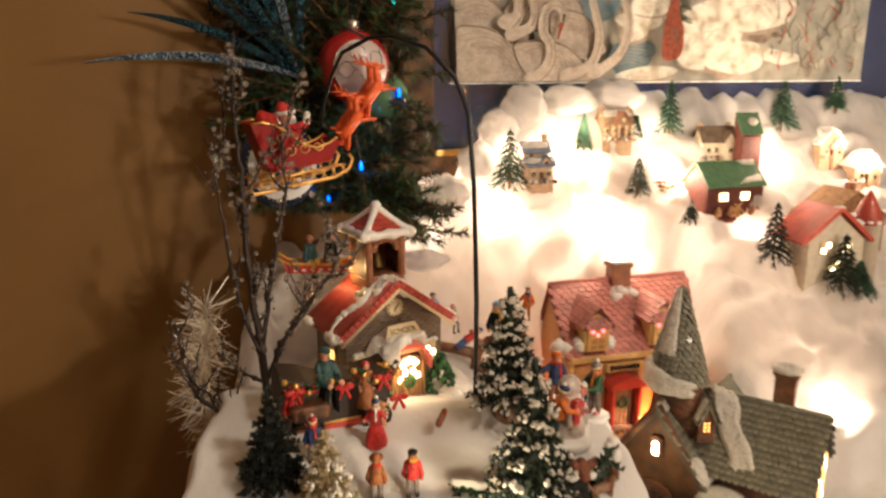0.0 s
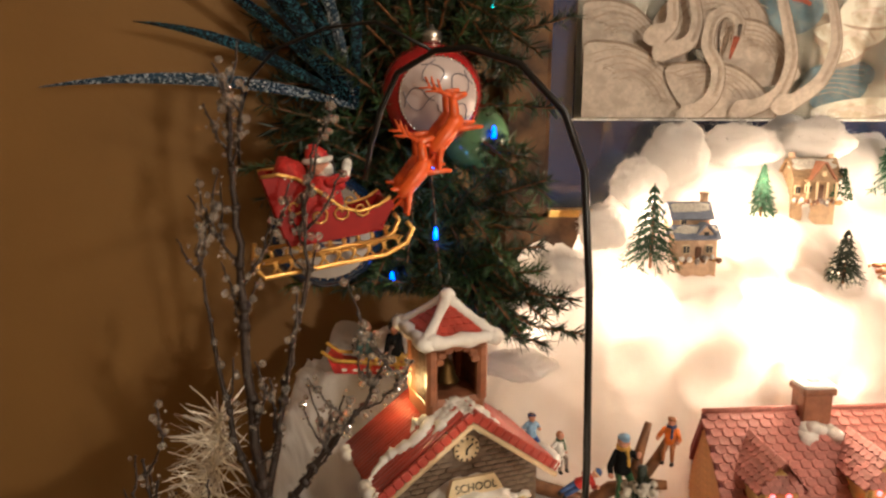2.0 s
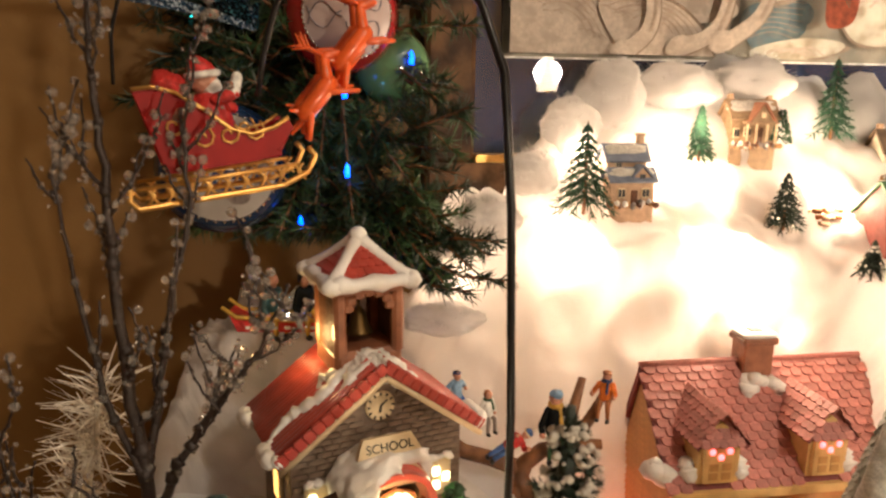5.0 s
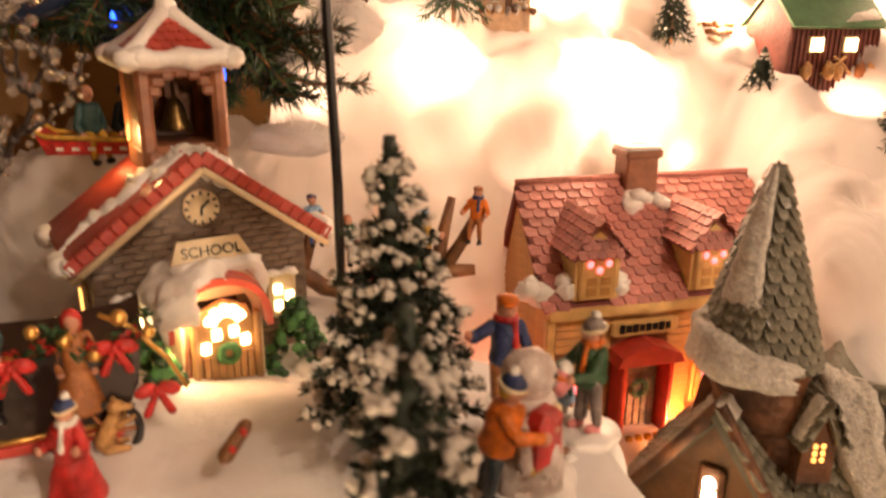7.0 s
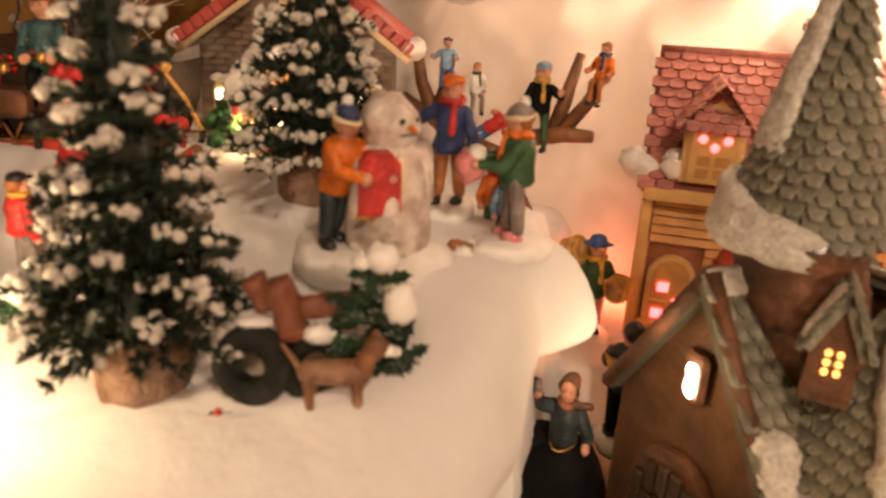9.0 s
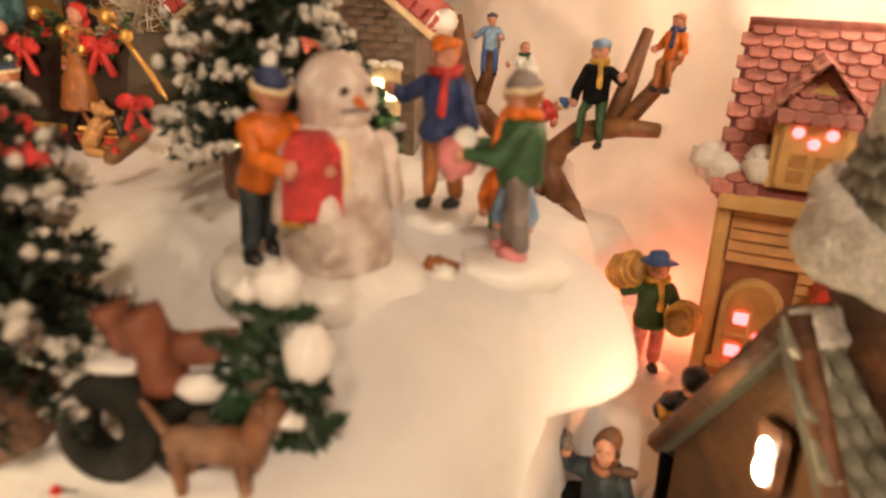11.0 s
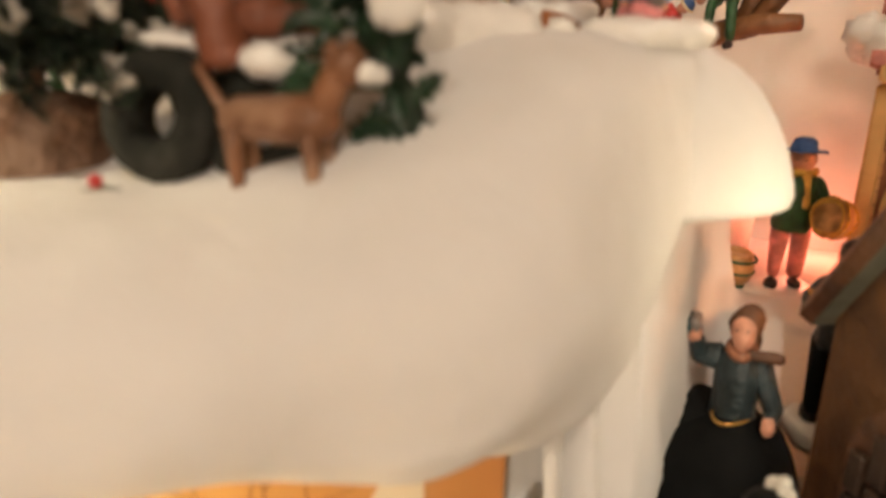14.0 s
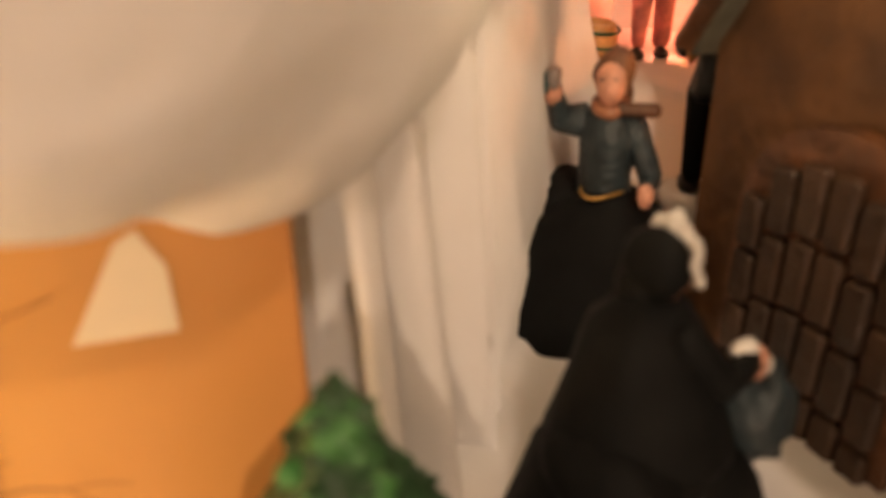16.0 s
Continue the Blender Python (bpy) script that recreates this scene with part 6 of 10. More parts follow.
def pink_ball(b, P, H):
    b.ball(P(0.02, -0.34, 0.52), 0.115 * H, PINK, 12, 8, lump=0.1)
    b.ball(P(0.02, -0.40, 0.50), 0.055 * H, RED, 8, 5)
    b.ball(P(0.02, -0.30, 0.60), 0.08 * H, WHITE, 8, 6, lump=0.3)


figurine("boy in green coat holding out a pink snowball", 0.1290, 0.5830, 0.2092, 0.0490, -62, GREEN, GREY, "knit", GREY, (-0.10, -0.30, 0.56), (0.13, -0.30, 0.56), scarf=ORANGE, base=0.27, boots=PINK, held=pink_ball)
figurine("little girl in orange coat and red hat", 0.1120, 0.6020, 0.2010, 0.0330, 30, ORANGE, GREEN, "knit", RED, scarf=RED, base=0.25)
figurine("small child in blue hat with green scarf", 0.1205, 0.5960, 0.2010, 0.0310, 25, LIGHTBLUE, GREY, "knit", BLUE, scarf=GREEN, base=0.22)


def barrels(b, P, H):
    for c, r in ((P(-0.25, 0.03, 0.80), (62, 20, 35)), (P(0.24, -0.07, 0.52), (80, 0, -20))):
        b.lathe(c, [(0.10 * H, -0.14 * H), (0.125 * H, -0.07 * H), (0.132 * H, 0), (0.125 * H, 0.07 * H), (0.10 * H, 0.14 * H), (0.085 * H, 0.14 * H), (0.085 * H, 0.125 * H)], TAN, 14, r)
        e = Euler([radians(a) for a in r]).to_matrix()
        for t in (-0.09, 0.0, 0.09, 0.14):
            b.tube([Vector(c) + e @ Vector((0.126 * H * (1 if abs(t) < 0.1 else 0.82) * math.cos(a), 0.126 * H * (1 if abs(t) < 0.1 else 0.82) * math.sin(a), t * H)) for a in [2 * math.pi * i / 14 for i in range(15)]], 0.010 * H, YELLOW, 5)


figurine("man in green coat carrying two small barrels", 0.1185, 0.7190, 0.1135, 0.0580, 22, GREEN, PINK, "brim", BLUE, (-0.24, 0.02, 0.70), (0.22, -0.08, 0.44), base=0.26, held=barrels, scarf=YELLOW)
b = Build(TAN)
b.lathe((0, 0, 0), [(0.0055, 0), (0.0068, 0.004), (0.0072, 0.007), (0.0068, 0.010), (0.0055, 0.014), (0.0048, 0.014), (0.0048, 0.013)], TAN, 14)
for zz in (0.002, 0.007, 0.012):
    b.tube([(0.0072 * math.cos(a), 0.0072 * math.sin(a), zz) for a in [2 * math.pi * i / 14 for i in range(15)]], 0.0006, GREEN, 5)
solid("small_barrel", b, "little wooden barrel with green hoops standing on snow", "barrel", pose(0.1010, 0.7130, 0.1115, 4, 8, 0))


figurine("dark-haired musician in navy coat with a brass horn", 0.1560, 0.6700, 0.0900, 0.0640, -150, SLATE, DARKCLOTH, "", BLACK, (-0.10, -0.20, 0.60), (0.10, -0.20, 0.62), hair=BLACK, base=0.20, held=None)
b = Build(GOLD)
b.lathe((0, 0, 0), [(0.0050, 0), (0.0030, 0.003), (0.0016, 0.008), (0.0014, 0.014)], GOLD, 12, (-70, 0, 0))
solid("brass_horn", b, "tiny brass horn held by the musician", "horn", pose(0.1475, 0.6640, 0.1290, 0, 20, -60))


figurine("lady in brown bonnet and black dress with one arm raised", 0.1390, 0.6400, 0.0610, 0.0740, 12, SLATE, SLATE, "bonnet", BARKBROWN, (-0.26, -0.04, 0.80), (0.20, -0.08, 0.50), skirt=DARKCLOTH, held=posy, fat=2.0, head_size=0.80, slim=0.72)


figurine("lady in black cloak and white-frilled bonnet holding a dark basket", 0.1760, 0.5740, 0.0560, 0.0660, 150, DARKCLOTH, DARKCLOTH, "bonnet", DARKCLOTH, (-0.12, -0.24, 0.60), (0.12, -0.22, 0.56), skirt=DARKCLOTH, held=muff, fat=1.55, hair=BLACK, head_size=0.78)

# climbing tree with five children
def climbing_tree():
    t = thing("climbing_tree", "bare brown resin tree on a snowy base", "figurine", pose(0, 0, 0))
    b = Build(BARK)
    limbs = [
        ([(0.050, 0.760, 0.165), (0.036, 0.764, 0.182), (0.037, 0.766, 0.193), (0.050, 0.766, 0.205), (0.072, 0.766, 0.211), (0.091, 0.767, 0.212)], [0.0062, 0.0052, 0.0050, 0.0046, 0.0040, 0.0028]),
        ([(0.037, 0.764, 0.182), (0.032, 0.760, 0.170), (0.036, 0.752, 0.158)], [0.0046, 0.0036, 0.0020]),
        ([(0.040, 0.764, 0.178), (0.054, 0.758, 0.168), (0.066, 0.752, 0.160)], [0.0046, 0.0036, 0.0020]),
        ([(0.037, 0.766, 0.190), (0.012, 0.772, 0.194), (-0.006, 0.775, 0.196), (-0.021, 0.775, 0.207), (-0.032, 0.775, 0.229), (-0.038, 0.775, 0.256)], [0.0050, 0.0046, 0.0046, 0.0044, 0.0034, 0.0024]),
    ]
    twigs = [
        ([(-0.021, 0.775, 0.206), (-0.014, 0.776, 0.228), (-0.011, 0.777, 0.250)], [0.0040, 0.0032, 0.0020]),
        ([(-0.018, 0.775, 0.204), (-0.032, 0.773, 0.212), (-0.044, 0.772, 0.219)], [0.0036, 0.0030, 0.0022]),
        ([(0.066, 0.767, 0.209), (0.070, 0.773, 0.231), (0.076, 0.775, 0.257)], [0.0040, 0.0034, 0.0022]),
        ([(0.070, 0.767, 0.210), (0.083, 0.773, 0.229), (0.093, 0.775, 0.250)], [0.0038, 0.0032, 0.0020]),
    ]
    for path, rad in limbs + twigs:
        rad = [r * 1.25 for r in rad]
        b.tube(path, rad, BARK, 9)
        b.ball(path[0], rad[0] * 1.05, BARK, 9, 6)
    part("trunk", b, t, "carved brown trunk and limbs")
    b = Build(SNOW)
    b.lathe((0.050, 0.752, 0.106), [(0.036, 0), (0.037, 0.030), (0.036, 0.046), (0.032, 0.055), (0.010, 0.057)], SNOW, 24, wob=0.2)
    part("snowy_base", b, t, "white snowy base")


climbing_tree()
figurine("child in pale blue coat sitting up in the tree", -0.011, 0.771, 0.2255, 0.0350, 30, LIGHTBLUE, BLUE, "band", NAVY, (-0.30, -0.06, 0.62), (0.16, -0.1, 0.6), hair=BLACK, sit=True)
figurine("child with green scarf leaning on a branch", 0.011, 0.771, 0.2130, 0.0340, 40, WHITE, GREY, "", BLACK, (-0.28, -0.05, 0.62), (0.16, -0.06, 0.45), scarf=GREEN, hair=FOX, sit=True, tilt=0)
figurine("child in dark coat and pale blue cap sitting on a branch", 0.058, 0.764, 0.1990, 0.0540, 15, DARKCLOTH, GREEN, "cap", LIGHTBLUE, (-0.20, -0.08, 0.40), (0.24, -0.02, 0.66), scarf=YELLOW, sit=True)
figurine("child in red coat lying along a branch", 0.013, 0.760, 0.1985, 0.0380, 8, RED, BLUE, "knit", BLUE, (-0.18, -0.2, 0.75), (0.18, -0.2, 0.75), lean=54)
figurine("child in orange coat and brown hat climbing the tree", 0.092, 0.770, 0.2290, 0.0380, -20, ORANGE, FOX, "band", FOX, (-0.24, -0.12, 0.52), (0.18, -0.1, 0.5), scarf=NAVY, sit=True)

# carriage group beside the schoolhouse
def carriage():
    t = thing("toy_carriage", "dark open toy carriage trimmed with red bows and garland", "carriage", pose(-0.0900, 0.5800, 0.2020, 0, 0, 24))
    dk = mat("dark_carriage_lacquer", (0.022, 0.010, 0.006), 0.5, 0.3, 90, 0.2, 200)
    body = part("body", Build(dk).prism([(-0.044, 0.012), (0.034, 0.012), (0.041, 0.030), (0.044, 0.050), (0.036, 0.047), (0.010, 0.044), (-0.014, 0.045), (-0.030, 0.052), (-0.048, 0.056), (-0.052, 0.030)], 0.040, dk, pose(0, -0.020, 0)), t, "dark lacquered carriage body")
    part("rim_line", Build(GOLD).tube([(0.035, -0.0206, 0.0130), (-0.044, -0.0206, 0.0130)], 0.0011, GOLD, 6), body, "worn gold line")
    part("red_sill", Build(REDPAINT).box((-0.004, -0.0212, 0.0100), (0.076, 0.0030, 0.0040), REDPAINT, bevel=0.0010), t, "red-painted sill")
    part("driver_bench", Build(BARKBROWN).box((-0.030, -0.026, 0.030), (0.030, 0.018, 0.012), BARKBROWN, bevel=0.002), t, "brown driver bench")
    part("side_rail", Build(GOLD).tube([(0.030, -0.021, 0.058), (0.040, -0.021, 0.052), (0.052, -0.020, 0.036), (0.058, -0.018, 0.022)], 0.0010, GOLD, 6), t, "thin gold rail")
    for x in (-0.030, 0.028):
        for y in (-0.0235, 0.0235):
            b = Build(BLACK)
            b.tube([(x + 0.0115 * math.cos(a), y, 0.0115 + 0.0115 * math.sin(a)) for a in [2 * math.pi * i / 18 for i in range(19)]], 0.0016, BLACK, 6)
            wh = part("wheel", b, t, "spoked wheel")
            for k in range(6):
                a = math.pi * k / 3
                part("spoke", Build(FOX).tube([(x, y, 0.0115), (x + 0.0115 * math.cos(a), y, 0.0115 + 0.0115 * math.sin(a))], 0.0008, FOX, 5), wh)
    rng = random.Random(5)
    b = Build(GREEN, RED, GOLD)
    for k in range(320):
        u = rng.random()
        p = (-0.050 + 0.096 * u, -0.0215, 0.053 - 0.010 * math.sin(math.pi * ((u * 3) % 1)) + rng.uniform(-0.004, 0.004))
        needles(b, (p[0], p[1] + rng.uniform(-0.003, 0.003), p[2]), (rng.uniform(-1, 1), -0.6, rng.uniform(-0.6, 0.8)), 0.0045, 0.0009, 2, rng.choice((GREEN, GREEN, GREEN, RED)), rng, 0.7)
    tagged(part("garland", b, t, "green garland with red leaves"), kind="stuff")
    for k in range(11):
        x = -0.048 + 0.0094 * k
        part("gold_ball", Build(GOLD).ball((x, -0.0245 + 0.003 * (k % 2), 0.0560 - 0.006 * (k % 3)), 0.0026 + 0.0006 * (k % 2), GOLD, 12, 8), t, "small gold ball")
    for x, z in ((-0.040, 0.046), (0.000, 0.044), (0.034, 0.046), (0.047, 0.026)):
        b = Build(RED)
        for sx in (-1, 1):
            b.ball((x + sx * 0.0042, -0.0245, z), (0.0046, 0.0018, 0.0030), RED, 8, 5, (0, sx * 20, 0))
            b.limb((x, -0.0245, z), (x + sx * 0.0045, -0.0240, z - 0.010), 0.0013, 0.0017, RED, 5)
        b.ball((x, -0.0255, z), 0.0018, RED, 6, 4)
        part("bow", b, t, "red ribbon bow")


carriage()
figurine("coachman in teal coat and flat cap on the carriage", -0.0955, 0.5590, 0.2236, 0.0580, 40, TEAL, DARKCLOTH, "cap", TEAL, (-0.08, -0.26, 0.48), (0.12, -0.26, 0.50), sit=True)
figurine("passenger in brown coat beside the garland", -0.064, 0.5720, 0.2230, 0.0400, 30, FOX, FOX, "bonnet", RED, skirt=FOX)
figurine("child in dark coat at the carriage end", -0.120, 0.545, gz(-0.12, 0.545), 0.0400, 30, RED, GREY, "", RED, hair=FOX, scarf=RED)
figurine("girl in red coat and navy hat with arms out", -0.053, 0.540, gz(-0.053, 0.54), 0.0400, -20, RED, DARKCLOTH, "knit", NAVY, (-0.22, -0.14, 0.52), (0.22, -0.12, 0.60), skirt=RED, scarf=WHITE)
figurine("boy in brown hat and red scarf", -0.049, 0.492, gz(-0.049, 0.492), 0.0400, 175, FOX, GREY, "brim", FOX, scarf=RED)
figurine("boy in red coat and black cap", -0.0225, 0.497, gz(-0.0225, 0.497), 0.0410, 170, RED, GREY, "cap", BLACK, scarf=YELLOW)
figurine("child in navy and red by the carriage wheel", -0.100, 0.520, gz(-0.10, 0.52), 0.0380, 10, NAVY, GREY, "knit", RED, scarf=RED)


def animal(label, x, y, z, yaw, s, m, m2, sit=False):
    b = Build(m)
    if sit:
        b.limb((0, 0.004 * s, 0.006 * s), (0, -0.001 * s, 0.016 * s), 0.0048 * s, 0.0036 * s, m)
        for sx in (-1, 1):
            b.limb((sx * 0.003 * s, -0.003 * s, 0.014 * s), (sx * 0.0045 * s, -0.010 * s, 0.018 * s), 0.0016 * s, 0.0013 * s, m)
            b.limb((sx * 0.0035 * s, 0.003 * s, 0.003 * s), (sx * 0.004 * s, -0.006 * s, 0.002 * s), 0.0026 * s, 0.0016 * s, m)
        hd = (0, -0.003 * s, 0.0225 * s)
    else:
        b.limb((0, 0.008 * s, 0.0125 * s), (0, -0.007 * s, 0.0132 * s), 0.0040 * s, 0.0046 * s, m)
        for sx in (-1, 1):
            for yy in (0.008, -0.007):
                b.limb((sx * 0.0026 * s, yy * s, 0.010 * s), (sx * 0.0028 * s, (yy - 0.001) * s, 0.0012 * s), 0.0019 * s, 0.0013 * s, m)
        b.limb((0, -0.008 * s, 0.015 * s), (0, -0.011 * s, 0.021 * s), 0.0034 * s, 0.0030 * s, m)
        b.limb((0, 0.011 * s, 0.014 * s), (0, 0.016 * s, 0.021 * s), 0.0012 * s, 0.0008 * s, m)
        hd = (0, -0.0125 * s, 0.0225 * s)
    b.ball(hd, (0.0036 * s, 0.0042 * s, 0.0036 * s), m, 10, 7)
    b.limb((hd[0], hd[1] - 0.003 * s, hd[2] - 0.0008 * s), (hd[0], hd[1] - 0.0062 * s, hd[2] - 0.0012 * s), 0.0021 * s, 0.0016 * s, m2)
    b.ball((hd[0], hd[1] - 0.0080 * s, hd[2] - 0.0008 * s), 0.0008 * s, BLACK, 6, 4)
    for sx in (-1, 1):
        b.ball((sx * 0.0030 * s, hd[1] + 0.001 * s, hd[2] + 0.0018 * s), (0.0012 * s, 0.0018 * s, 0.0026 * s), m, 6, 4, (20, sx * 15, 0))
    return solid("animal_figurine", b, label, "figurine", pose(x, y, z, 0, 0, yaw), "painted figurines")


DOGBROWN = mat("brown_figure_paint", (0.20, 0.085, 0.035), 0.5, 0.4, 120, 0.2, 300, dirt=(0.45, 0.30, 0.2), dscale=60)
animal("plain brown and white dog figure by the tyre sign", 0.1195, 0.4965, 0.1808, 118, 0.90, DOGBROWN, WHITE)
animal("plain tan toy figure reaching up at the carriage", -0.0530, 0.5690, 0.2060, 118, 0.80, TAN, TAN, True)

# tyre sign: two old tyres, a log rail and sprigs of fir
TYRE = mat("matt_black_rubber", (0.012, 0.013, 0.010), 0.8, 0.4, 150, 0.5, 300, dirt=(0.03, 0.03, 0.025), dscale=90, spec=0.2)


def tyre_sign():
    t = thing("tyre_sign", "two black toy tyres with a log rail and fir sprigs", "figurine", pose(0.0974, 0.4879, 0.1800, 0, 0, 32))
    for x, y, z, tl, yw in ((0.0, 0.0, 0.0112, 79, -5), (0.0172, 0.0040, 0.0100, 72, 6)):
        b = Build(TYRE)
        e = Euler((radians(tl), 0, radians(yw))).to_matrix()
        prof = [(0.0040, -0.0026), (0.0052, -0.0037), (0.0082, -0.0042), (0.0104, -0.0032), (0.0112, -0.0016), (0.0112, 0.0016), (0.0104, 0.0032), (0.0082, 0.0042), (0.0052, 0.0037), (0.0040, 0.0026)]
        seg = 36
        pts = []
        for r, zz in prof:
            for i in range(seg):
                a = 2 * math.pi * i / seg
                rr = r + (0.0003 if r > 0.0108 and i % 2 else 0.0) + 0.0003 * noise.noise(Vector((math.cos(a) * 3, math.sin(a) * 3, zz * 300 + x * 90)))
                pts.append(Vector((x, y, z)) + e @ Vector((rr * math.cos(a), rr * math.sin(a), zz)))
        n = len(prof)
        b.add(pts, [(j * seg + i, j * seg + (i + 1) % seg, ((j + 1) % n) * seg + (i + 1) % seg, ((j + 1) % n) * seg + i) for j in range(n) for i in range(seg)], TYRE, True)
        part("tyre", b, t, "black rubber-look tyre")
    lg = mat("red_brown_log", (0.19, 0.060, 0.028), 0.5, 0.3, 120, 0.5, 300)

    def log(pts, rad):
        b = Build(lg)
        fine = [Vector(p).lerp(Vector(q), k / 5) for p, q in zip(pts, pts[1:]) for k in range(5)] + [Vector(pts[-1])]
        n = len(fine) - 1
        b.tube(fine, [(rad[0] + (rad[-1] - rad[0]) * k / n) * (1.0 if k % 4 else 0.9) for k in range(n + 1)], lg, 14)
        b.v = [tuple(Vector(v) + noise.noise_vector(Vector(v) * 260) * 0.0011) for v in b.v]
        return b
    part("log_rail", log([(0.0050, 0.0050, 0.0270), (0.0150, 0.0055, 0.0272), (0.0265, 0.0060, 0.0290)], [0.0034, 0.0032, 0.0034]), t, "red-brown log rail")
    part("log_post", log([(0.0060, 0.0030, 0.0355), (0.0090, 0.0030, 0.0280), (0.0110, 0.0032, 0.0195)], [0.0046, 0.0049, 0.0046]), t, "red-brown log post")
    part("log_end", log([(-0.0005, 0.0040, 0.0360), (0.0020, 0.0040, 0.0300), (0.0045, 0.0045, 0.0270)], [0.0040, 0.0042, 0.0030]), t, "red-brown log stump")
    b = Build(SNOW)
    b.lathe((0.0150, 0.0030, -0.0055), [(0.019, -0.003), (0.0205, 0.002), (0.018, 0.0045), (0.010, 0.0052)], SNOW, 32, wob=0.24)
    part("snowy_base", b, t, "white snowy base")
    for c, r in (((0.0008, 0.0035, 0.0232), (0.0062, 0.0036, 0.0018)), ((0.0185, 0.0020, 0.0205), (0.0050, 0.0030, 0.0030))):
        part("rail_snow", Build(SNOW).ball(c, r, SNOW, 14, 8, (0, 6, 20), 0.25), t)
    rng = random.Random(8)

    def leaf(b, p, out, L, m):
        """Thick holly leaf with a folded midrib and points along its rim."""
        out = Vector(out).normalized()
        sd = out.cross(Vector((rng.uniform(-0.3, 0.3), -0.8, rng.uniform(0.2, 0.9)))).normalized()
        nr = sd.cross(out)
        p = Vector(p)
        rim = [(0.0, 0.0), (0.18, 0.22), (0.30, 0.13), (0.48, 0.30), (0.62, 0.16), (0.78, 0.22), (0.86, 0.08), (1.0, 0.0)]
        mid = [p + out * L * k / 3 - nr * 0.0004 for k in range(4)]
        lf = [p + out * L * a + sd * L * w + nr * 0.0007 for a, w in rim]
        rt = [p + out * L * a - sd * L * w + nr * 0.0007 for a, w in rim]
        b.add(mid + lf + rt, [(0, 4, 5, 6, 1), (1, 6, 7, 8, 2), (2, 8, 9, 10, 3), (3, 10, 11), (0, 1, 14, 13, 12), (1, 2, 16, 15, 14), (2, 3, 18, 17, 16), (3, 19, 18)], m)
    LEAF = mat("dark_holly_paint", (0.015, 0.046, 0.019), 0.4, 0.35, 150, 0.4, 300, dirt=(0.007, 0.020, 0.009), dscale=110, coat=0.3)
    for cx, cz, n, sp in ((0.0330, 0.0385, 12, 0.006), (0.0290, 0.0290, 14, 0.006), (0.0370, 0.0230, 12, 0.006), (0.0400, 0.0150, 14, 0.006), (0.0375, 0.0070, 14, 0.006), (0.0260, 0.0190, 10, 0.006)):
        for k in range(n):
            b = Build(LEAF)
            a = rng.uniform(0, 6.28)
            leaf(b, (cx + rng.uniform(-sp, sp) * 0.5, 0.004 + rng.uniform(-0.003, 0.002), cz + rng.uniform(-sp, sp) * 0.5), (math.cos(a), -0.35, math.sin(a)), rng.uniform(0.0062, 0.0092), LEAF)
            part("holly_leaf", b, t)
    for k in range(7):
        b = Build(BRIGHTGREEN)
        a = rng.uniform(2.4, 6.4)
        leaf(b, (-0.0082 + rng.uniform(-1, 1) * 0.0016, -0.006, -0.0015 + rng.uniform(-1, 1) * 0.0012), (math.cos(a), -0.3, 0.6 * math.sin(a)), 0.0068, LEAF)
        part("holly_leaf", b, t)
    part("berry", Build(RED).ball((-0.0080, -0.0085, 0.0010), 0.0012, RED, 8, 6), t, "red berry")
    for p, r in (((0.0352, -0.0005, 0.0450), (0.0050, 0.0042, 0.0040)), ((0.0405, 0.0, 0.0315), (0.0048, 0.0040, 0.0058)), ((0.0300, -0.001, 0.0440), (0.0030, 0.0028, 0.0024))):
        part("snow_lump", Build(SNOW).ball(p, r, SNOW, 14, 9, lump=0.3), t, "white snow lump")


tyre_sign()
# small loose pieces on the snow
b = Build(FOX)
b.ball((0, 0, 0.003), (0.0040, 0.0030, 0.0034), FOX, 10, 7, lump=0.6)
b.ball((0.001, -0.0018, 0.004), (0.0026, 0.0018, 0.0022), WHITE, 8, 5, lump=0.5)
solid("pine_cone", b, "small brown and white pine cone on the snow", "pine cone", pose(0.1165, 0.5685, 0.2010, 10, 0, 30) @ Matrix.Scale(1.45, 4))
b = Build(BARK)
b.limb((-0.006, 0, 0), (0.006, 0, 0), 0.0030, 0.0026, BARK)
b.ball((-0.0035, -0.0018, 0.001), 0.0016, RED, 7, 5)
b.ball((0.0035, -0.0018, 0.001), 0.0016, RED, 7, 5)
solid("small_log", b, "little brown log with red berries on the snow", "log", pose(-0.001, 0.552, 0.2215, 0, -35, 60))


def hedge(x, y, yaw, ln, seed):
    rng = random.Random(seed)
    t = thing("holly_hedge", "low dark green hedge capped with snow", "hedge", pose(x, y, gz(x, y), 0, 0, yaw), "low hedges")
    b = Build(GREEN)
    for k in range(int(ln * 5200)):
        p = (rng.uniform(-ln / 2, ln / 2), rng.uniform(-0.004, 0.004), rng.uniform(0, 0.010))
        needles(b, p, (rng.uniform(-1, 1), rng.uniform(-1, 0.2), rng.uniform(0, 0.6)), 0.004, 0.0010, 1, GREEN, rng, 0.8)
    part("leaves", b, t, "dark green leaves")
    b = Build(SNOW)
    b.tube([(-ln / 2 + ln * i / 10, rng.uniform(-0.001, 0.001), 0.0105 + rng.uniform(-0.001, 0.001)) for i in range(11)], [0.0028 + 0.001 * rng.random() for i in range(11)], SNOW, 7)
    part("snow_cap", b, t, "white snow cap")


hedge(-0.010, 0.478, 8, 0.075, 1)
hedge(0.026, 0.498, -14, 0.040, 2)

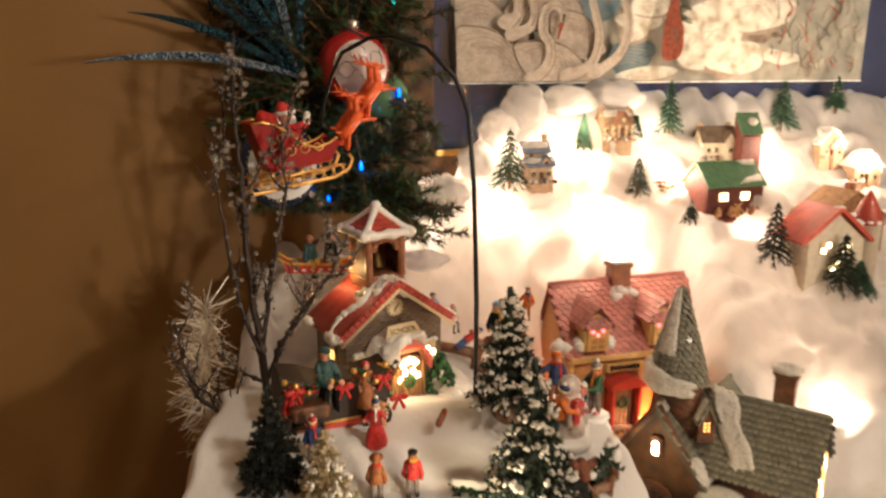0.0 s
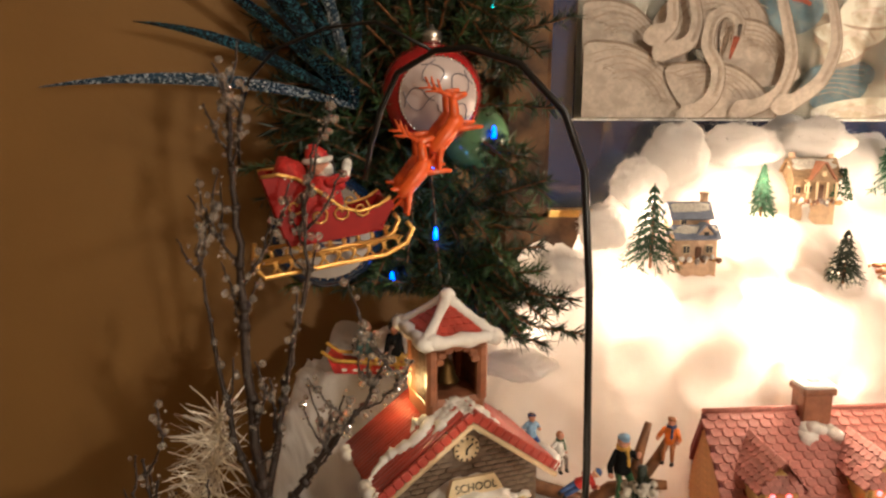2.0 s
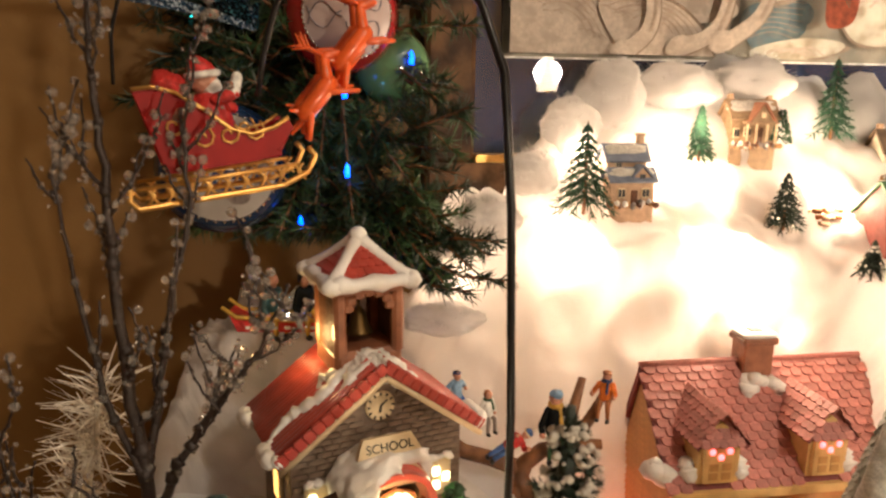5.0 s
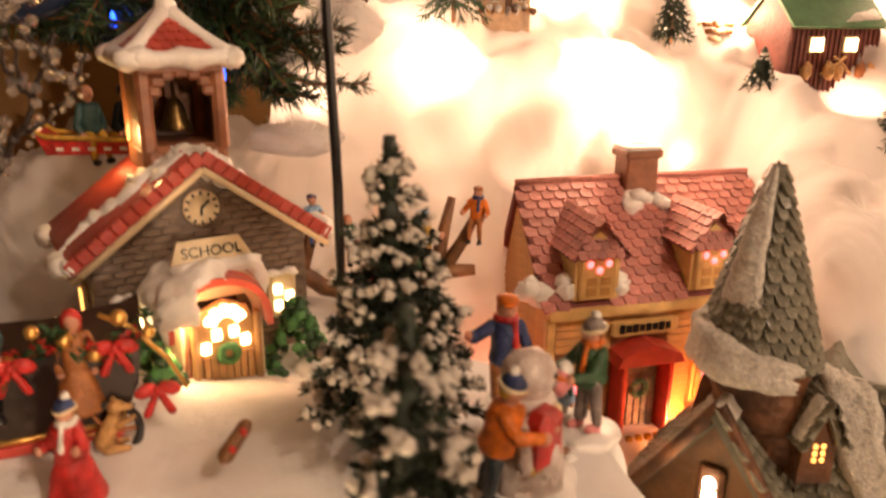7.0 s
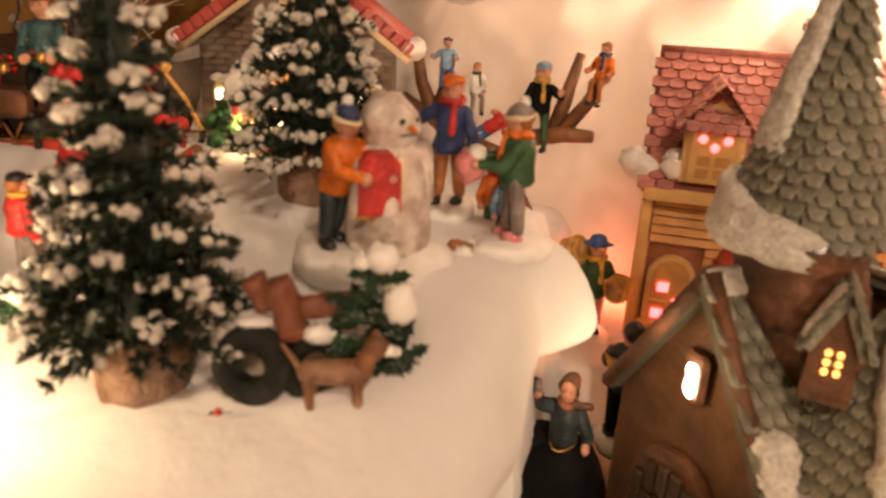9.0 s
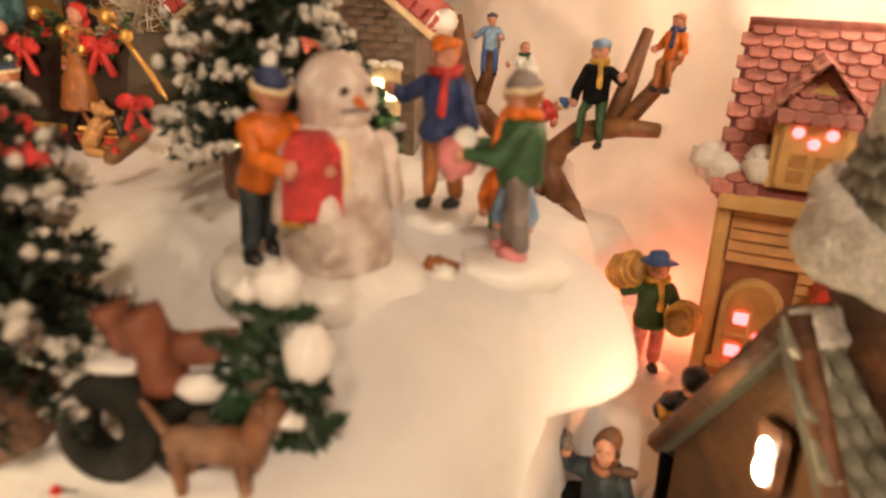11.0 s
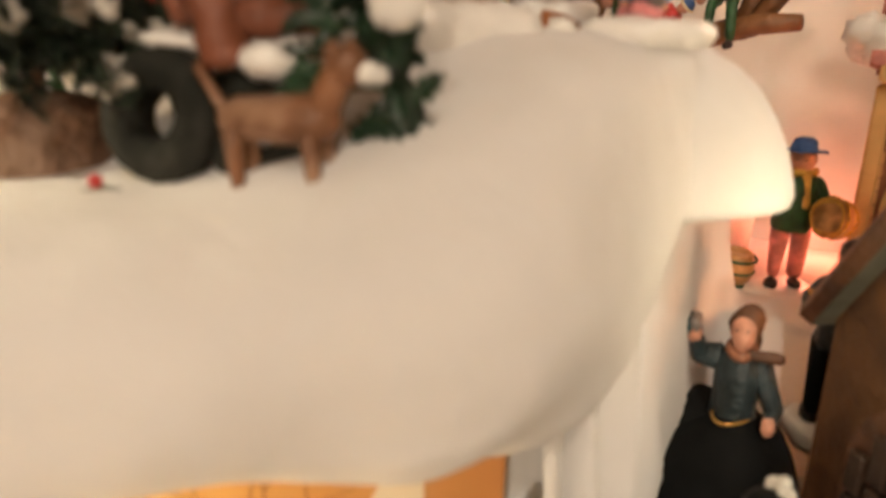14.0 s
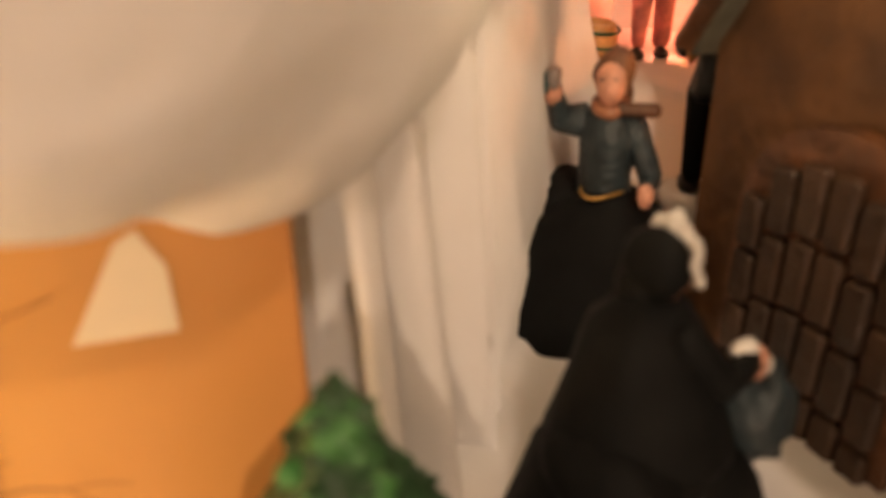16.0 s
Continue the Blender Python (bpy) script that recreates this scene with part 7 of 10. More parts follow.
# ---------------------------------------------------------------- far village in the cotton
def cottage_small(name, label, x, y, yaw, w, d, hw, hr, wallm, roofm, windows=((-0.25, 0.4), (0.25, 0.4)), lit=False, dz=0.0, chimney=True, snow=True, seed=1):
    rng = random.Random(seed)
    z0 = min(snow_z(x + d * 0.3 * math.sin(radians(yaw)), y - d * 0.3 * math.cos(radians(yaw))), snow_z(x, y)) + dz
    t = thing(name, label, "village house", pose(x, y, z0, 0, 0, yaw), "far village houses")
    part("wall", Build(wallm).prism([(-w / 2, -0.02), (w / 2, -0.02), (w / 2, hw), (0, hw + hr - 0.001), (-w / 2, hw)], d, wallm, pose(0, -d / 2, 0)), t)
    b = Build(roofm)
    o = 0.12 * w
    for sd in (-1, 1):
        p = [(sd * (w / 2 + o), -d / 2 - 0.002, hw - o * hr / (w / 2)), (sd * (w / 2 + o), d / 2 + 0.002, hw - o * hr / (w / 2)), (0, d / 2 + 0.002, hw + hr + 0.001), (0, -d / 2 - 0.002, hw + hr + 0.001)]
        slab(b, p if sd > 0 else [p[1], p[0], p[3], p[2]], -0.002, roofm)
    roof = part("roof", b, t)
    for wx, wz in windows:
        wn = part("window", Build(CREAM).box((wx * w, -d / 2 - 0.0004, wz * hw), (w * 0.17, 0.0016, hw * 0.34), CREAM, bevel=0.0004), t)
        m = LITWIN if lit else BLACK
        for sx in (-1, 1):
            part("pane", Build(m).box((wx * w + sx * w * 0.036, -d / 2 - 0.0014, wz * hw), (w * 0.055, 0.0006, hw * 0.25), m), wn)
    part("door", Build(BARKBROWN).box((0, -d / 2 - 0.0006, hw * 0.22), (w * 0.15, 0.002, hw * 0.50), BARKBROWN, bevel=0.0006), t)
    if chimney:
        part("chimney", Build(BROWNPOST).box((w * 0.22, d * 0.1, hw + hr * 0.9), (w * 0.11, w * 0.11, hr * 0.8), BROWNPOST, bevel=0.0005), t)
    # small front wing with its own gable, and a rubble footing
    wg = part("wing", Build(wallm).prism([(-w * 0.20, -0.02), (w * 0.20, -0.02), (w * 0.20, hw * 0.62), (0, hw * 0.62 + hr * 0.62), (-w * 0.20, hw * 0.62)], d * 0.34, wallm, pose(w * 0.20, -d / 2 - d * 0.22, 0)), t)
    b = Build(roofm)
    for sd in (-1, 1):
        p = [(w * 0.20 + sd * w * 0.26, -d * 0.76, hw * 0.56), (w * 0.20 + sd * w * 0.26, -d * 0.36, hw * 0.56), (w * 0.20, -d * 0.36, hw * 0.64 + hr * 0.64), (w * 0.20, -d * 0.76, hw * 0.64 + hr * 0.64)]
        slab(b, p if sd > 0 else [p[1], p[0], p[3], p[2]], -0.0014, roofm)
    part("wing_roof", b, wg)
    part("pane", Build(BLACK).box((w * 0.20, -d * 0.5 - d * 0.225, hw * 0.32), (w * 0.12, 0.0008, hw * 0.26), BLACK), wg)
    b = Build(GREY)
    for k in range(26):
        u = rng.random()
        x, y = (rng.uniform(-0.55, 0.55) * w, -d * 0.52 - rng.random() * 0.002) if u < 0.6 else (rng.choice((-0.53, 0.53)) * w, rng.uniform(-0.5, 0.5) * d)
        b.ball((x, y, rng.uniform(0, 0.003)), rng.uniform(0.0010, 0.0022), rng.choice((GREY, TAN, WHITE, BARKBROWN)), 6, 4, lump=0.5)
    part("footing", b, t, "rubble stone footing")
    if snow:
        b = Build(SNOW)
        for k in range(10):
            u = rng.random()
            b.ball((w * 0.20 + w * 0.2 * (2 * u - 1), rng.uniform(-0.74, -0.45) * d, hw * 0.62 + hr * 0.62 * (1 - abs(2 * u - 1)) + 0.0008), (w * 0.07, w * 0.08, 0.0018), SNOW, 8, 5, (0, 0, 0), 0.4)
        for k in range(14):
            u, sd = rng.random(), rng.choice((-1, 1))
            b.ball((sd * w * 0.5 * u, rng.uniform(-d / 2, d / 2), hw + hr * (1 - u) + 0.0024), (w * 0.15, w * 0.15, 0.0026), SNOW, 8, 5, (0, sd * 35, 0), 0.4)
        part("roof_snow", b, roof)
    return t


STUCCO = mat("tan_stucco", (0.50, 0.34, 0.22), 0.6, 0.2, 200, 0.4, 500)
PALEWALL = mat("pale_wall", (0.66, 0.58, 0.45), 0.6, 0.1, 150, 0.3, 400)
BARNRED = mat("barn_red", (0.15, 0.040, 0.028), 0.6, 0.25, 160, 0.3, 400)
BARNGREEN = mat("barn_green_roof", (0.07, 0.17, 0.075), 0.55, 0.25, 120, 0.3, 300)
THATCH = mat("brown_thatch", (0.28, 0.15, 0.065), 0.8, 0.35, 200, 0.7, 400)
BLUEROOF = mat("blue_grey_roof", (0.16, 0.19, 0.26), 0.55, 0.2, 150, 0.3, 300)
def quilt(b, p, m, seed, h=0.0022):
    """Snow lying on a four-cornered slope, its rim thinning out."""
    a = [Vector(q) for q in p]
    nrm = (a[1] - a[0]).cross(a[3] - a[0]).normalized()
    nrm = -nrm if nrm.z < 0 else nrm
    snow_patch(b, lambda u, v: (a[0].lerp(a[1], u).lerp(a[3].lerp(a[2], u), v) + nrm * 0.0010, nrm), 12, 8, h, m, seed)


def gable_roof(t, name, c, w, d, hr, roofm, seed, snow=True, label=""):
    """Two slopes with the ridge along local x over the box that ends at c; snow on the front slope."""
    x, y, z = c
    b, o = Build(roofm), 0.0022
    f = [(x - w / 2 - o, y - d / 2 - o, z - 0.001), (x + w / 2 + o, y - d / 2 - o, z - 0.001), (x + w / 2 + o, y, z + hr), (x - w / 2 - o, y, z + hr)]
    k = [(x + w / 2 + o, y + d / 2 + o, z - 0.001), (x - w / 2 - o, y + d / 2 + o, z - 0.001), (x - w / 2 - o, y, z + hr), (x + w / 2 + o, y, z + hr)]
    slab(b, f, -0.0018, roofm)
    slab(b, k, -0.0018, roofm)
    r = part(name, b, t, label)
    if snow:
        b = Build(GRITSNOW)
        u = [Vector(q) for q in f]
        quilt(b, [u[0].lerp(u[3], 0.30), u[1].lerp(u[2], 0.42), u[2], u[3]], GRITSNOW, seed)
        part("roof_snow", b, r, "white snow on the roof")
    return r


def house_window(t, x, y, z, w, h, m):
    wn = part("window", Build(CREAM).box((x, y, z), (w, 0.0016, h), CREAM, bevel=0.0004), t)
    for sx in (-1, 1):
        part("pane", Build(m).box((x + sx * w * 0.23, y - 0.001, z), (w * 0.34, 0.0006, h * 0.74), m), wn)


def rubble(t, w, d, seed):
    rng = random.Random(seed)
    b = Build(GREY)
    for k in range(34):
        b.ball((rng.uniform(-0.56, 0.56) * w, -d / 2 - rng.uniform(0.0, 0.004), rng.uniform(-0.001, 0.002)), rng.uniform(0.0012, 0.0026), rng.choice((GREY, TAN, WHITE, BARKBROWN)), 6, 4, lump=0.5)
    part("footing", b, t, "rubble stone footing")


def stone_house():
    """Two storeys: a low front range with a dormer before a taller block with a chimney."""
    t = thing("tiny_cottage", "tiny tan stone house with snowy blue-grey roofs", "village house", pose(0.107, 0.862, 0.369, 0, 0, 16), "far village houses")
    W = 0.034
    part("wall", Build(STUCCO).prism([(-0.0085, -0.02), (0.0085, -0.02), (0.0085, 0.031), (0, 0.041), (-0.0085, 0.031)], W * 0.94, STUCCO, pose(W * 0.47, 0.006, 0, 0, 0, 90)), t, "tan stone wall")
    part("front_wall", Build(STUCCO).prism([(-0.008, -0.02), (0.008, -0.02), (0.008, 0.017), (0, 0.024), (-0.008, 0.017)], W, STUCCO, pose(W / 2, -0.008, 0, 0, 0, 90)), t, "pinkish tan stone wall")
    gable_roof(t, "roof", (0, 0.006, 0.031), W * 0.94, 0.017, 0.0115, BLUEROOF, 11, True, "blue-grey slate roof")
    gable_roof(t, "front_roof", (0, -0.008, 0.017), W, 0.016, 0.0085, BLUEROOF, 12, True, "blue-grey slate roof")
    dm = part("dormer", Build(STUCCO).prism([(-0.006, -0.006), (0.006, -0.006), (0.006, 0.004), (0, 0.010), (-0.006, 0.004)], 0.010, STUCCO, pose(0.007, -0.0165, 0.017)), t, "gabled stone dormer")
    for sd in (-1, 1):
        b = Build(BLUEROOF)
        p = [(0.007 + sd * 0.0080, -0.0180, 0.0195), (0.007 + sd * 0.0080, -0.006, 0.0195), (0.007, -0.006, 0.0285), (0.007, -0.0180, 0.0285)]
        slab(b, p if sd > 0 else [p[1], p[0], p[3], p[2]], -0.0014, BLUEROOF)
        part("dormer_slope", b, dm)
    part("pane", Build(BLACK).box((0.007, -0.0168, 0.020), (0.004, 0.0008, 0.005), BLACK), dm)
    for x in (-0.009, 0.010):
        house_window(t, x, -0.0164, 0.0085, 0.0062, 0.0075, BLACK)
    house_window(t, -0.007, -0.0030, 0.0285, 0.005, 0.005, BLACK)
    part("door", Build(BARKBROWN).box((0.0015, -0.0163, 0.005), (0.0052, 0.0016, 0.011), BARKBROWN, bevel=0.0006), t, "dark door")
    part("chimney", Build(STUCCO).box((0.0135, 0.007, 0.043), (0.005, 0.005, 0.014), STUCCO, bevel=0.0005).box((0.0135, 0.007, 0.0505), (0.0062, 0.0062, 0.002), STUCCO, bevel=0.0005), t, "stone chimney")
    rubble(t, W, 0.034, 5)


def porch_house():
    """Low house with a snowy roof, a gable over its porch, two chimneys and a shrub at its side."""
    t = thing("tiny_cottage", "tiny brown cottage with porch and snowy roof", "village house", pose(0.211, 0.924, 0.410, 0, 0, 12), "far village houses")
    W, wood = 0.038, mat("brown_wood_wall", (0.30, 0.20, 0.11), 0.6, 0.25, 200, 0.4, 500)
    part("wall", Build(wood).prism([(-0.011, -0.02), (0.011, -0.02), (0.011, 0.021), (0, 0.034), (-0.011, 0.021)], W, wood, pose(W / 2, 0, 0, 0, 0, 90)), t, "brown timber wall")
    gable_roof(t, "roof", (0, 0, 0.021), W, 0.022, 0.0145, wood, 21, True, "snow-covered roof")
    pc = part("porch", Build(wood).box((0.003, -0.0145, 0.0185), (0.026, 0.009, 0.0022), wood, bevel=0.0004), t, "open timber porch")
    for x in (-0.009, -0.0015, 0.0075, 0.015):
        part("post", Build(CREAM).box((x, -0.0180, 0.0085), (0.0014, 0.0014, 0.019), CREAM), pc, "pale post")
    gb = part("gable", Build(wood).prism([(-0.009, 0.0), (0.009, 0.0), (0, 0.0125)], 0.015, wood, pose(0.003, -0.0185, 0.0195)), t, "small front gable")
    for sd in (-1, 1):
        b = Build(BROWNPOST)
        p = [(0.003 + sd * 0.0108, -0.0200, 0.0182), (0.003 + sd * 0.0108, -0.003, 0.0182), (0.003, -0.003, 0.0340), (0.003, -0.0200, 0.0340)]
        slab(b, p if sd > 0 else [p[1], p[0], p[3], p[2]], -0.0013, BROWNPOST)
        part("gable_slope", b, gb)
    part("pane", Build(CREAM).box((0.003, -0.0190, 0.0245), (0.0034, 0.0008, 0.0040), CREAM), gb)
    part("door", Build(BARKBROWN).box((0.004, -0.0116, 0.007), (0.0070, 0.0016, 0.015), BARKBROWN, bevel=0.0006), t, "dark door")
    house_window(t, -0.006, -0.0114, 0.011, 0.0055, 0.0075, BLACK)
    house_window(t, -0.0150, -0.0114, 0.010, 0.0050, 0.0080, BLACK)
    for x in (-0.0165, 0.0165):
        part("chimney", Build(STUCCO).box((x, 0.001, 0.030), (0.0046, 0.0046, 0.022), STUCCO, bevel=0.0005), t, "stone chimney")
    rng, b = random.Random(8), Build(GREEN)
    for k in range(260):
        a, f = rng.uniform(0, 6.28), rng.random()
        r = 0.0078 * (1 - f) ** 0.7
        needles(b, (0.0225 + r * math.cos(a), -0.011 + r * math.sin(a), 0.002 + 0.026 * f), (math.cos(a), math.sin(a), 0.4), 0.0030, 0.0007, 3, GREEN, rng, 0.8)
    part("shrub", b, t, "dull green clipped shrub")
    rubble(t, W, 0.036, 6)


def brown_roof_house():
    t = thing("tiny_house", "small pale house with a brown roof and chimneys", "village house", pose(0.346, 0.955, 0.384, 0, 0, 12), "far village houses")
    W, slate = 0.046, mat("brown_slate_roof", (0.15, 0.10, 0.06), 0.6, 0.3, 150, 0.4, 300)
    part("wall", Build(PALEWALL).prism([(-0.012, -0.02), (0.012, -0.02), (0.012, 0.020), (0, 0.036), (-0.012, 0.020)], W, PALEWALL, pose(W / 2, 0, 0, 0, 0, 90)), t, "cream wall")
    gable_roof(t, "roof", (0, 0, 0.020), W, 0.024, 0.0185, slate, 31, False, "brown slate roof")
    gb = part("gable", Build(PALEWALL).prism([(-0.008, -0.02), (0.008, -0.02), (0.008, 0.020), (0, 0.031), (-0.008, 0.020)], 0.014, PALEWALL, pose(0.013, -0.0175, 0)), t, "cream front gable")
    for sd in (-1, 1):
        b = Build(slate)
        p = [(0.013 + sd * 0.0100, -0.0190, 0.0185), (0.013 + sd * 0.0100, -0.002, 0.0185), (0.013, -0.002, 0.0335), (0.013, -0.0190, 0.0335)]
        slab(b, p if sd > 0 else [p[1], p[0], p[3], p[2]], -0.0014, slate)
        part("gable_slope", b, gb)
    for x, y in ((-0.014, -0.0124), (-0.003, -0.0124), (0.013, -0.0180)):
        house_window(t, x, y, 0.010, 0.0055, 0.0070, BLACK)
    for x in (-0.0205, 0.019):
        part("chimney", Build(STUCCO).box((x, 0.001, 0.038), (0.0046, 0.0046, 0.012), STUCCO, bevel=0.0005), t, "stone chimney")
    rubble(t, W, 0.026, 7)


def silo_house():
    """Narrow red tower whose front slope is shingled green from top to bottom."""
    t = thing("red_silo_house", "narrow red tower house with a steep green roof", "village house", pose(0.382, 0.938, 0.378, 0, 0, 12), "far village houses")
    part("wall", Build(BARNRED).prism([(-0.011, -0.03), (0.011, -0.03), (0.011, 0.056), (0.008, 0.062), (-0.009, 0.036), (-0.011, 0.034)], 0.026, BARNRED, pose(0.013, 0, 0, 0, 0, 90)), t, "barn-red wall")
    r = part("roof", Build(BARNGREEN).box((0, -0.001, 0.0495), (0.030, 0.0022, 0.030), BARNGREEN, (-32, 0, 0), 0.0005), t, "steep green roof")
    for k in range(7):
        part("shingle_row", Build(BARNGREEN).box((0, -0.0098 + 0.0026 * k, 0.0385 + 0.0038 * k), (0.0304, 0.0012, 0.0030), BARNGREEN, (-24, 0, 0)), r)
    b = Build(GRITSNOW)
    b.ball((0.003, -0.0025, 0.0525), (0.0075, 0.0026, 0.0055), GRITSNOW, 14, 8, (-32, 0, 0), 0.4)
    part("roof_snow", b, r, "round patch of snow")


stone_house()
porch_house()
brown_roof_house()
silo_house()
cottage_small("tiny_chapel", "tiny tan chapel with a snowy steeple", 0.510, 0.995, 12, 0.034, 0.026, 0.020, 0.016, STUCCO, SNOW, seed=5)
cottage_small("tiny_cottage", "tiny tan cottage with snowy roof at the back", 0.545, 0.965, 8, 0.034, 0.026, 0.022, 0.014, STUCCO, SNOW, seed=6)
cottage_small("brown_cottage", "brown thatched cottage among the cotton", 0.470, 0.868, 16, 0.080, 0.050, 0.022, 0.026, THATCH, THATCH, seed=7, snow=False, dz=0.012)


def barn():
    t = thing("green_roof_barn", "dark red barn with a green roof and lit windows", "village house", pose(0.338, 0.890, 0.324, 0, 0, 18), "far village houses")
    W, D, hw, hr = 0.078, 0.046, 0.036, 0.026
    part("wall", Build(BARNRED).prism([(-D / 2, -0.03), (D / 2, -0.03), (D / 2, hw), (0, hw + hr), (-D / 2, hw)], W, BARNRED, pose(W / 2, 0, 0, 0, 0, 90)), t, "dark red plank walls")
    for k in range(19):
        part("batten", Build(BARNRED).box((-W / 2 + 0.001 + k * (W - 0.002) / 18, -D / 2 - 0.0006, hw / 2 - 0.008), (0.0014, 0.0014, hw + 0.012), BARNRED), t)
    r = gable_roof(t, "roof", (0, 0, hw), W, D + 0.004, hr, BARNGREEN, 41, False, "mossy green roof")
    b = Build(GRITSNOW)
    quilt(b, [(0.002, -0.0250, hw + 0.0012), (W / 2 + 0.001, -0.0225, hw + 0.0030), (W / 2 + 0.001, -0.0135, hw + 0.0121), (0.016, -0.0180, hw + 0.0077)], GRITSNOW, 5, 0.0030)
    quilt(b, [(0.018, -0.0050, hw + 0.0209), (W / 2 + 0.001, -0.0060, hw + 0.0199), (W / 2 + 0.001, 0.0, hw + hr + 0.001), (0.014, 0.0, hw + hr + 0.001)], GRITSNOW, 6, 0.0026)
    part("roof_snow", b, r, "white snow patches")
    for x in (-0.017, 0.013):
        w = part("window", Build(CREAM).box((x, -D / 2 - 0.001, 0.024), (0.013, 0.002, 0.011), CREAM, bevel=0.0005), t, "cream window lit from inside")
        for sx in (-1, 1):
            part("pane", Build(LITWIN).box((x + sx * 0.0029, -D / 2 - 0.0023, 0.024), (0.0044, 0.0008, 0.0084), LITWIN), w)
    sw = part("side_window", Build(CREAM).box((W / 2 + 0.001, 0.0, 0.036), (0.002, 0.010, 0.013), CREAM, bevel=0.0005), t, "pale side window")
    part("pane", Build(BLACK).box((W / 2 + 0.0022, 0.0, 0.036), (0.0008, 0.0066, 0.0090), BLACK), sw)
    rng = random.Random(2)
    for x in (-0.026, -0.006, 0.002, 0.022, 0.030):
        m = rng.choice((TAN, FOX, CREAM))
        part("feed_sack", Build(m).ball((x, -D / 2 - 0.005, 0.006), (0.0045, 0.0032, 0.0062), m, 9, 7, lump=0.5), t, "bulging sack")
    for x, dx in ((-0.004, 0.010), (0.004, -0.008)):
        part("rail", Build(TAN).tube([(x - dx, -D / 2 - 0.006, 0.004), (x, -D / 2 - 0.007, 0.010), (x + dx, -D / 2 - 0.006, 0.016)], 0.0011, TAN, 6), t, "leaning wooden rail")


barn()


def red_house():
    x, y = 0.420, 0.805
    t = thing("red_roof_house", "cream house with snowy red roof and small tower", "village house", pose(x, y, snow_z(x, y - 0.02) - 0.004, 0, 0, 12), "far village houses")
    part("wall", Build(PALEWALL).prism([(-0.034, -0.02), (0.034, -0.02), (0.034, 0.050), (0, 0.078), (-0.034, 0.050)], 0.050, PALEWALL, pose(0, -0.025, 0)), t)
    b = Build(REDTILE)
    for sd in (-1, 1):
        p = [(sd * 0.042, -0.029, 0.046), (sd * 0.042, 0.029, 0.046), (0, 0.029, 0.082), (0, -0.029, 0.082)]
        slab(b, p if sd > 0 else [p[1], p[0], p[3], p[2]], -0.004, REDTILE)
    r = part("roof", b, t, "pinkish red roof")
    rng = random.Random(4)
    b = Build(SNOW)
    snow_lumps(b, [(0.004 + 0.003 * k, -0.020 + 0.004 * (k % 4), 0.083 - 0.002 * k) for k in range(10)], 0.007, SNOW, rng, 0.5)
    part("roof_snow", b, r, "white snow")
    for wx, wz in ((-0.014, 0.042), (0.012, 0.040), (0.0, 0.022)):
        w = part("window", Build(CREAM).box((wx, -0.026, wz), (0.014, 0.002, 0.014), CREAM, bevel=0.001), t)
        for px, pz in ((-0.003, -0.003), (0.003, 0.003)):
            part("pane", Build(LITWIN).box((wx + px, -0.0275, wz + pz), (0.0045, 0.0008, 0.005), LITWIN), w)
    tw = part("tower", Build(PALEWALL).lathe((0.048, -0.010, -0.01), [(0.015, 0), (0.015, 0.072), (0.017, 0.074)], PALEWALL, 14), t, "round cream tower")
    part("tower_roof", Build(REDTILE).lathe((0.048, -0.010, 0.064), [(0.019, 0), (0.014, 0.010), (0.010, 0.020), (0.001, 0.036)], REDTILE, 14), tw, "red conical tower roof")
    b = Build(SNOW)
    snow_lumps(b, [(0.048 + 0.014 * math.cos(a), -0.010 + 0.014 * math.sin(a), 0.066) for a in (3.6, 4.2, 4.8, 5.4)], 0.006, SNOW, rng, 0.6)
    part("tower_snow", b, tw)


red_house()
# log pile and tiny car
pile = thing("log_pile", "small heap of brown logs in the cotton", "log pile", pose(0.270, 0.899, 0.3485, 0, 0, 20))
rng = random.Random(6)
for k in range(24):
    c = Vector((rng.uniform(-0.017, 0.017), rng.uniform(-0.004, 0.004), 0.002 + 0.0050 * (k // 8)))
    d = Vector((rng.uniform(0.4, 1), rng.uniform(-0.5, 0.5), rng.uniform(-0.2, 0.2))).normalized() * rng.uniform(0.003, 0.006)
    m = rng.choice((TAN, FOX, STUCCO))
    part("log", Build(m).tube([c - d, c, c + d], [0.0018, 0.0020, 0.0017], m, 8), pile)
b = Build(GREY)
b.box((0, 0, 0.0030), (0.014, 0.006, 0.004), GREY, bevel=0.001)
b.box((-0.001, 0, 0.0064), (0.007, 0.0054, 0.0034), GREY, bevel=0.001, taper=0.8)
for wx in (-0.0042, 0.0042):
    for wy in (-0.003, 0.003):
        b.lathe((wx, wy, 0.0016), [(0.0016, -0.0006), (0.0016, 0.0006)], BLACK, 10, (90, 0, 0))
solid("toy_car", b, "tiny grey toy car in the cotton snow", "car", pose(0.517, 0.930, snow_z(0.517, 0.93), 0, 0, 10))

